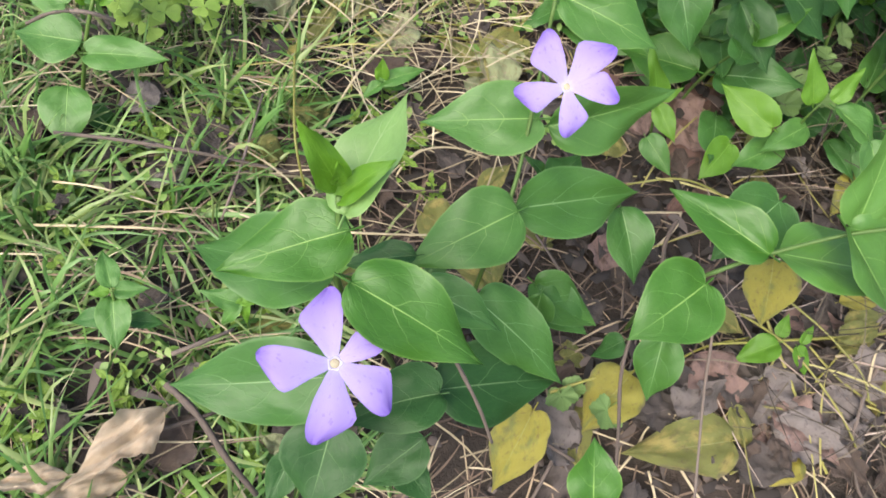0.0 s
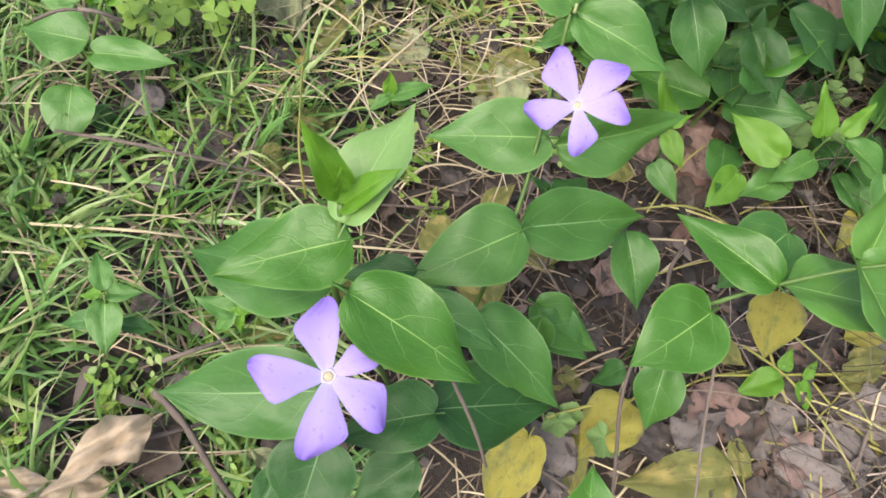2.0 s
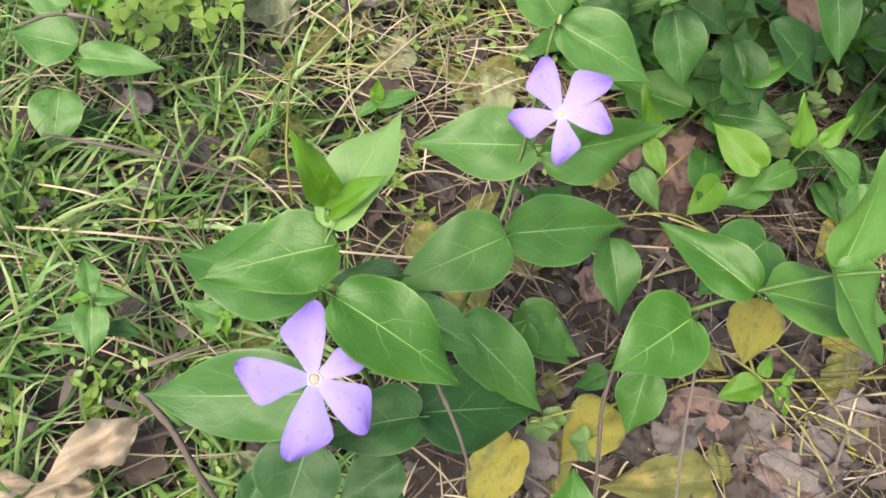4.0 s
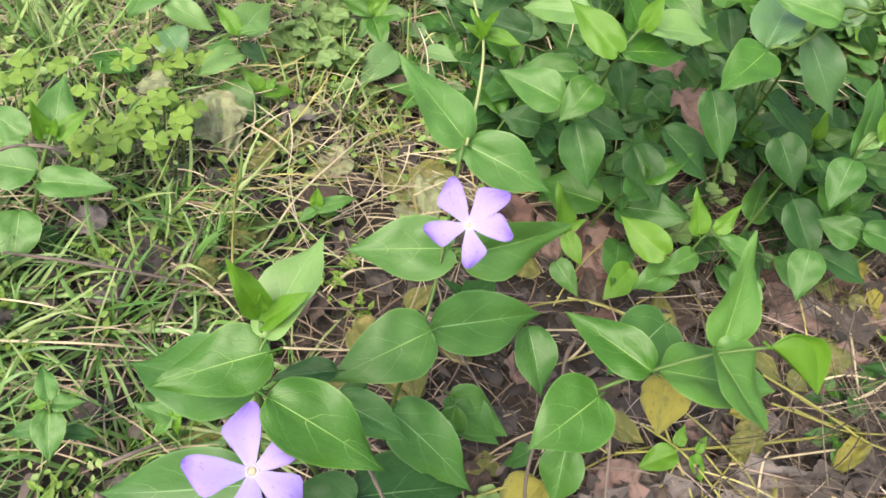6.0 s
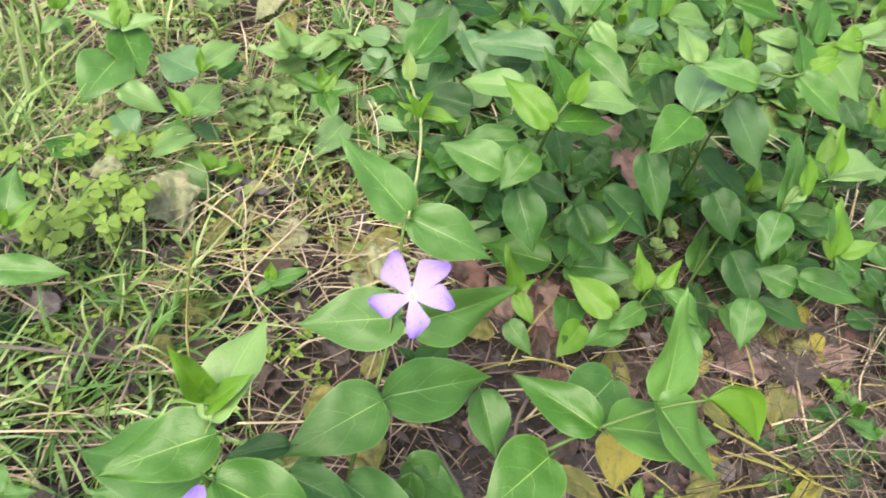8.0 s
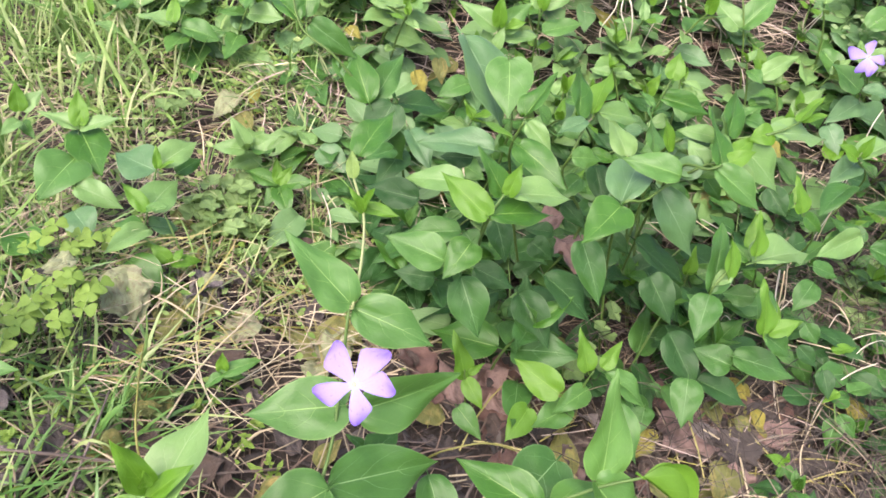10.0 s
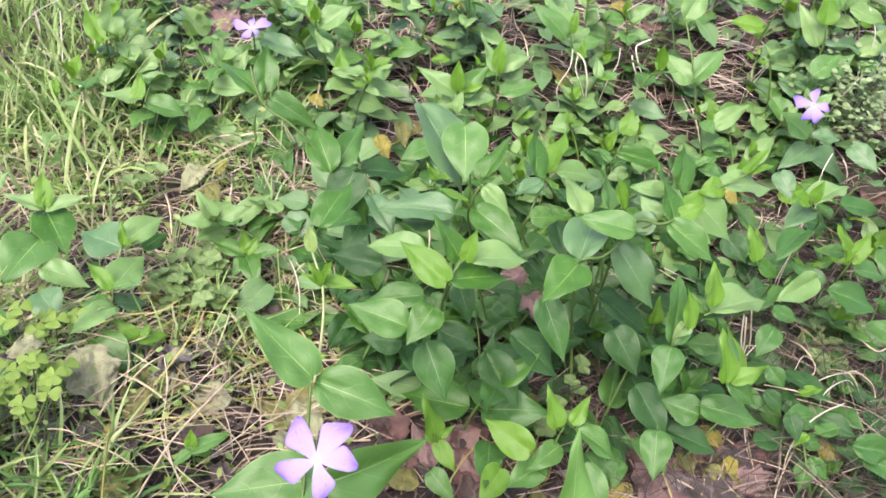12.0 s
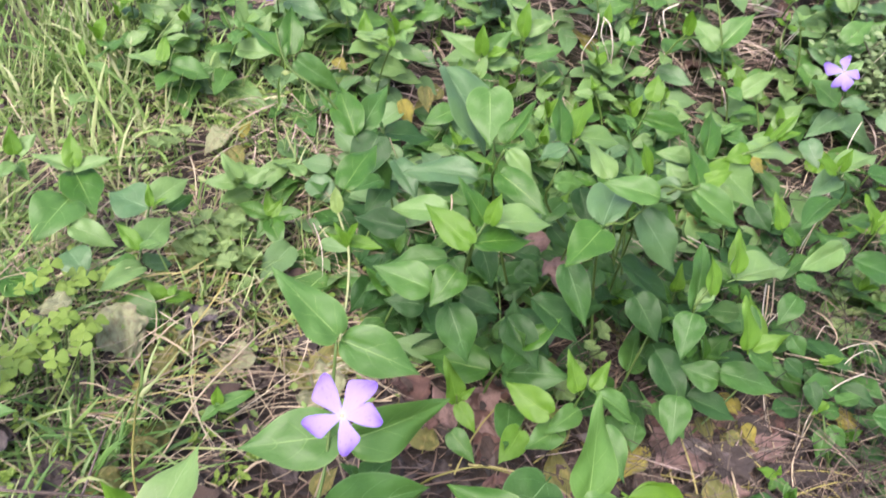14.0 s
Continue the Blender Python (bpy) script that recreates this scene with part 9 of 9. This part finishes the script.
LEAFLET, BLADES = heart_leaf(), [round_lobed(k) for k in range(3)]
for x, y in CLOVERS:
    z0 = ground_z(x, y)
    c = thing("clover", (x, y, z0), "bright yellow-green three-leaved clover in grass", "clover", "clover patch")
    for k in range(rng.randrange(1, 4)):
        top = Vector((x + rng.uniform(-0.014, 0.014), y + rng.uniform(-0.014, 0.014), z0 + rng.uniform(0.035, 0.06)))
        stem(c, [(x, y, z0 - 0.002), (x * 0.5 + top.x * 0.5, y * 0.5 + top.y * 0.5, z0 + 0.02), top], 0.0006, 0.0005, name="stalk")
        turn = rng.uniform(0, 6.28)
        for s in range(3):
            w = turn + s * 2.094
            d = Vector((math.cos(w), math.sin(w), rng.uniform(-0.1, 0.15)))
            ob = new("leaflet", LEAFLET)
            ob.matrix_basis = leaf_frame(top, top + d * rng.uniform(0.0075, 0.0105), 1.12, (0, -0.3, 1))
            under(ob, c)
for x, y in LOBED:
    z0 = ground_z(x, y)
    c = thing("scalloped_weed", (x, y, z0), "pale green weed with round scalloped leaves", "weed", "scalloped weeds")
    for k in range(3):
        top = Vector((x + rng.uniform(-0.016, 0.016), y + rng.uniform(-0.016, 0.016), z0 + rng.uniform(0.022, 0.05)))
        stem(c, [(x, y, z0 - 0.002), top], 0.0007, 0.0006, name="stalk")
        s = rng.uniform(0.014, 0.024)
        ob = new("blade", BLADES[rng.randrange(3)])
        ob.matrix_basis = Matrix.Translation(top) @ pose(0, 0, 0, rng.uniform(-5, 30), rng.uniform(-20, 20), rng.uniform(0, 360)) @ Matrix.Diagonal((s, s, s, 1))
        under(ob, c)
for x, y in WEEDS:
    z0 = ground_z(x, y)
    c = thing("chickweed", (x, y, z0), "low light-green weed with tiny paired leaves", "weed", "chickweed tufts")
    for k in range(3):
        a, ln = rng.uniform(0, 6.28), rng.uniform(0.012, 0.026)
        end = Vector((x + math.cos(a) * ln * 0.6, y + math.sin(a) * ln * 0.6, z0 + ln * 0.9))
        root = Vector((x, y, z0 - 0.002))
        stem(c, [root, root.lerp(end, 0.5) + Vector((0, 0, 0.004)), end], 0.0005, 0.0004, name="sprig")
        for q in (0.5, 0.75, 1.0, 1.0):
            node = root.lerp(end, q)
            for side in (0, 3.14):
                w = a + q * 6 + side + rng.uniform(-0.4, 0.4)
                d = Vector((math.cos(w), math.sin(w), 0.35))
                leaf(c, node, node + d * rng.uniform(0.004, 0.0075), 0.55, (0, -0.3, 1), "clover", rng.randrange(7))


def small_shrub(x, y, label):
    """A low twiggy bush with tiny leaves."""
    z0 = ground_z(x, y)
    c = thing("small_shrub", (x, y, z0), label, "shrub")
    v, f, uv = [], [], []
    lv, lf, luv = leaf_mesh("leaf", 0.5, 0.3, 0.1, 0.01, 5, rows=4, half=1, stalk=0.0)
    for k in range(16):
        a, ln = rng.uniform(0, 6.28), rng.uniform(0.07, 0.13)
        e = rng.uniform(0.5, 1.35)
        d = Vector((math.cos(a) * math.cos(e), math.sin(a) * math.cos(e), math.sin(e)))
        root = Vector((x, y, z0 - 0.003))
        end = root + d * ln
        stem(c, [root, root.lerp(end, 0.5) + Vector((0, 0, 0.012)), end], 0.0013, 0.0006, TWIG, "branch")
        for q in range(72):
            at = root.lerp(end, 0.3 + 0.7 * q / 71) + Vector((rng.gauss(0, 0.010), rng.gauss(0, 0.010), rng.gauss(0.006, 0.009)))
            w = rng.uniform(0, 6.28)
            m = leaf_frame(at, at + Vector((math.cos(w), math.sin(w), rng.uniform(-0.2, 0.6))) * rng.uniform(0.005, 0.010), 0.7, (rng.uniform(-0.6, 0.6), rng.uniform(-0.9, 0.3), 1))
            o = len(v)
            v += [tuple(m @ Vector(p)) for p in lv]
            uv += luv
            f += [tuple(i + o for i in t) for t in lf]
    under(new("foliage", link_mesh("foliage", v, f, SHRUB, uv)), c)
    return c


small_shrub(0.648, 0.735, "low twiggy shrub with tiny grey-green leaves")

# ---- grass ----
def blade(x, y, length, width, rise, sag):
    w = rng.uniform(0, 6.283)
    way = Vector((math.cos(w) * math.cos(rise), math.sin(w) * math.cos(rise), math.sin(rise)))
    return (Vector((x, y, ground_z(x, y) - 0.003)), way, length, width, sag, rng.uniform(-0.9, 0.9))


lawn = []


def in_lawn(x, y):
    """An uneven outline round the grassy bank."""
    return math.hypot((x + 0.2) / 0.36, (y - 0.25) / 0.38) + 0.35 * noise.noise((x * 7, y * 7, 5.0)) < 1.0


def tuft(x, y, count, reach, length, wide, rise, into):
    for _ in range(count):
        a, r = rng.uniform(0, 6.283), rng.uniform(0, reach)
        into.append(blade(x + math.cos(a) * r, y + math.sin(a) * r, rng.uniform(*length), rng.uniform(*wide), rng.uniform(*rise), rng.uniform(0.15, 0.75)))


while len(lawn) < 5600:
    x, y = rng.uniform(-0.6, 0.05), rng.uniform(-0.15, 0.66)
    thick = 0.45 + 0.8 * noise.noise((x * 12, y * 12, 0.5))
    if not in_lawn(x, y) or not clear_of(x, y, THIN) or x > -0.075 + 0.3 * (0.22 - y) or rng.random() > thick * (1.0 if y < 0.36 else 0.6):
        continue
    tuft(x, y, rng.randrange(14, 30), 0.016, (0.04, 0.10), (0.0014, 0.0032), (0.25, 1.25), lawn)
while len(lawn) < 7600:
    x, y = rng.uniform(-0.6, 0.05), rng.uniform(-0.15, 0.66)
    if not in_lawn(x, y) or x > -0.04 + 0.3 * (0.2 - y) or not clear_of(x, y, THIN):
        continue
    lawn.append(blade(x, y, rng.uniform(0.03, 0.09), rng.uniform(0.0008, 0.0022), rng.uniform(0.2, 1.3), rng.uniform(0.1, 0.7)))
pale = []
while len(pale) < 1500:
    x, y = rng.uniform(-0.36, 0.0), rng.uniform(0.42, 0.85)
    if not clear_of(x, y, THIN):
        continue
    pale.append(blade(x, y, rng.uniform(0.05, 0.12), rng.uniform(0.0012, 0.003), rng.uniform(0.5, 1.4), rng.uniform(0.2, 0.7)))
strips("grass", lawn, GRASS, "short green grass growing through dead stalks", "grass")
while len(pale) < 3700:
    x, y = rng.uniform(-0.9, -0.10), rng.uniform(0.4, 1.45)
    if math.hypot((x + 0.45) / 0.36, (y - 0.9) / 0.5) + 0.3 * noise.noise((x * 6, y * 6, 8.0)) > 1 or x > -0.19 - 0.05 * math.sin(y * 9) or rng.random() > 0.55 + 0.6 * noise.noise((x * 9, y * 9, 2.5)) or not clear_of(x, y, THIN):
        continue
    pale.append(blade(x, y, rng.uniform(0.07, 0.17), rng.uniform(0.0020, 0.0048), rng.uniform(0.8, 1.5), rng.uniform(0.05, 0.6)))
strips("tall_grass", pale, PALEGRASS, "tall pale yellow-green grass", "grass")

# ---- litter ----
def flat_stalks(count, xs, ys, lift, length, width, near=None, about=(0.25, 0.55, 0.75)):
    made = []
    while len(made) < count:
        x, y = rng.uniform(*xs), rng.uniform(*ys)
        if (near and rng.random() > near(x, y)) or math.hypot((x - about[0]) / about[2], (y - about[1]) / about[2]) + 0.3 * noise.noise((x * 5, y * 5, 6.0)) > 1 + rng.gauss(0, 0.08):
            continue
        w = rng.gauss(0.3, 0.9) if rng.random() < 0.6 else rng.uniform(0, 6.283)
        made.append((Vector((x, y, ground_z(x, y) + rng.uniform(*lift))), Vector((math.cos(w), math.sin(w), rng.uniform(-0.04, 0.2))).normalized(), rng.uniform(*length), rng.uniform(*width), 0.1, rng.uniform(-0.5, 0.5)))
    return made


strips("dead_stalks", flat_stalks(9000, (-0.45, 0.95), (-0.05, 1.25), (0.001, 0.010), (0.015, 0.065), (0.0005, 0.0014)), DRY, "tangle of dry brown stalks on the soil", "plant litter")
strips("thatch", flat_stalks(900, (-0.36, 0.06), (0.30, 0.72), (0.004, 0.03), (0.02, 0.08), (0.0006, 0.0013)) + flat_stalks(800, (-0.5, 0.03), (-0.05, 0.75), (0.004, 0.018), (0.02, 0.09), (0.0005, 0.0012)) + flat_stalks(1300, (0.0, 1.0), (0.5, 1.3), (0.01, 0.045), (0.03, 0.10), (0.0007, 0.0017), lambda x, y: 0.25 + noise.noise((x * 8, y * 8, 3.0))) + flat_stalks(220, (0.3, 0.7), (0.72, 1.12), (0.004, 0.03), (0.04, 0.12), (0.0008, 0.002), lambda x, y: 1 - smooth(0.06, 0.2, math.hypot(x - 0.45, y - 0.9))), THATCH, "pale dry grass thatch", "plant litter")
strips("pinkish_straw", flat_stalks(80, (0.16, 0.46), (0.10, 0.36), (0.004, 0.03), (0.03, 0.09), (0.0005, 0.0011)) + flat_stalks(4200, (-0.1, 1.15), (0.5, 1.35), (0.003, 0.022), (0.03, 0.11), (0.0007, 0.0018), lambda x, y: smooth(0.50, 0.66, y - 0.4 * max(0.0, x - 0.35)), (0.45, 0.9, 0.95)), PINKSTRAW, "matted pinkish brown dead straw under the thicket", "plant litter")
strips("fine_stalks", flat_stalks(1700, (0.38, 0.75), (0.25, 0.62), (0.006, 0.06), (0.03, 0.09), (0.0004, 0.0010), lambda x, y: smooth(0.40, 0.50, x)) + flat_stalks(3600, (0.1, 0.8), (0.0, 0.7), (0.004, 0.05), (0.03, 0.10), (0.0003, 0.0009), lambda x, y: smooth(0.14, 0.40, x) * (1 - smooth(0.4, 0.6, y - 0.3 * (x - 0.3)))), FINE, "tangle of thin dark dry stalks at the thicket edge", "plant litter")
strips("olive_stalks", flat_stalks(45, (-0.16, 0.1), (0.28, 0.55), (0.006, 0.02), (0.04, 0.11), (0.0009, 0.0018)) + flat_stalks(50, (0.12, 0.45), (0.05, 0.35), (0.006, 0.02), (0.04, 0.10), (0.0009, 0.0016)), OLIVE_STALK, "tangle of yellowish creeping stalks", "plant litter")
for _ in range(90):
    x, y = rng.uniform(0.06, 0.5), rng.uniform(0.02, 0.42)
    w, ln = rng.uniform(0, 6.283), rng.uniform(0.03, 0.09)
    ends = [Vector((x + math.cos(w) * ln * k + rng.uniform(-0.004, 0.004), y + math.sin(w) * ln * k + rng.uniform(-0.004, 0.004), 0)) for k in (0, 0.35, 0.7, 1)]
    lift = rng.uniform(0.006, 0.014)
    for q in ends:
        q.z = ground_z(q.x, q.y) + lift
    (twig if rng.random() < 0.6 else straw)(ends, rng.uniform(0.0006, 0.0011), "thin dry stick lying in the litter")
bits = []
while len(bits) < 4500:
    x, y = rng.uniform(-0.4, 0.8), rng.uniform(-0.05, 1.1)
    w = rng.uniform(0, 6.283)
    bits.append((Vector((x, y, ground_z(x, y) + rng.uniform(0.0005, 0.010))), Vector((math.cos(w), math.sin(w), rng.uniform(-0.1, 0.5))).normalized(), rng.uniform(0.006, 0.024), rng.uniform(0.0015, 0.008), 0.3, rng.uniform(-0.6, 0.6)))
while len(bits) < 5600:
    x, y = rng.uniform(0.04, 0.52), rng.uniform(-0.02, 0.46)
    w = rng.uniform(0, 6.283)
    bits.append((Vector((x, y, ground_z(x, y) + rng.uniform(0.002, 0.014))), Vector((math.cos(w), math.sin(w), rng.uniform(-0.2, 0.6))).normalized(), rng.uniform(0.005, 0.020), rng.uniform(0.003, 0.010), 0.4, rng.uniform(-0.9, 0.9)))
strips("leaf_crumbs", bits, CRUMB, "crumbled brown leaf fragments on the soil", "plant litter")

LITTER = (("brown", "dry brown fallen leaf lying in the litter"), ("grey", "weathered grey-brown fallen leaf"), ("ash", "bleached ash-grey fallen leaf"), ("rust", "reddish brown fallen leaf"), ("olive", "olive-yellow withered periwinkle leaf"), ("yellow", "yellowed periwinkle leaf with brown spots"), ("withered", "withered grey-green leaf with browned edges"), ("pink", "pinkish brown dead leaf in the litter"))


joined = ([], [], [], [])


def scatter(count, xs, ys, pick, size, single=True):
    """Dead leaves strewn at random: single ones as things, the deeper ones gathered for one mesh."""
    for _ in range(count):
        x, y = rng.uniform(*xs), rng.uniform(*ys)
        tone, label = LITTER[rng.choice(pick)]
        place = (x, y, ground_z(x, y) + rng.uniform(0.006, 0.018))
        long, turn, wide, tilt, form = rng.uniform(*size), rng.uniform(0, 360), rng.uniform(0.5, 0.8), (rng.uniform(-24, 24), rng.uniform(-24, 24)), rng.randrange(5)
        if single:
            lying(tone, place, long, turn, wide, tilt, form, label)
            continue
        me = leaf_data(tone, form)
        m = pose(*place, tilt[0], tilt[1], turn) @ Matrix.Diagonal((long * wide, long, long * 0.8, 1))
        o = len(joined[0])
        joined[0].extend(tuple(m @ v.co) for v in me.vertices)
        joined[1].extend(tuple(o + k for k in f.vertices) for f in me.polygons)
        around = {}
        for lp, uv in zip(me.loops, me.uv_layers[0].data):
            around[lp.vertex_index] = tuple(uv.uv)
        joined[2].extend(around[k] for k in range(len(me.vertices)))
        joined[3].extend([tone] * len(me.polygons))


scatter(150, (0.08, 0.46), (0.02, 0.36), (0, 0, 1, 1, 1, 2, 3, 4, 7), (0.02, 0.046))
scatter(40, (-0.12, 0.1), (0.1, 0.5), (0, 1, 2, 4, 4), (0.024, 0.045))
scatter(60, (0.08, 0.52), (0.02, 0.42), (0, 0, 1, 1, 1, 3, 4, 7), (0.02, 0.046), False)
scatter(16, (-0.16, 0.06), (0.34, 0.56), (4, 6, 6), (0.02, 0.036), False)
scatter(100, (-0.32, -0.04), (0.02, 0.5), (0, 1, 1, 2), (0.018, 0.036), False)
scatter(80, (0.0, 0.8), (0.4, 1.1), (0, 1, 3, 4, 5), (0.03, 0.055), False)
litter = link_mesh("leaf_litter", joined[0], joined[1], None, joined[2])
kinds = sorted(set(joined[3]))
for tone in kinds:
    litter.materials.append(LEAF[tone])
litter.polygons.foreach_set("material_index", [kinds.index(tone) for tone in joined[3]])
tagged(new("leaf_litter", litter), "dead brown, grey and yellowed leaves under the plants", "plant litter", kind="stuff")
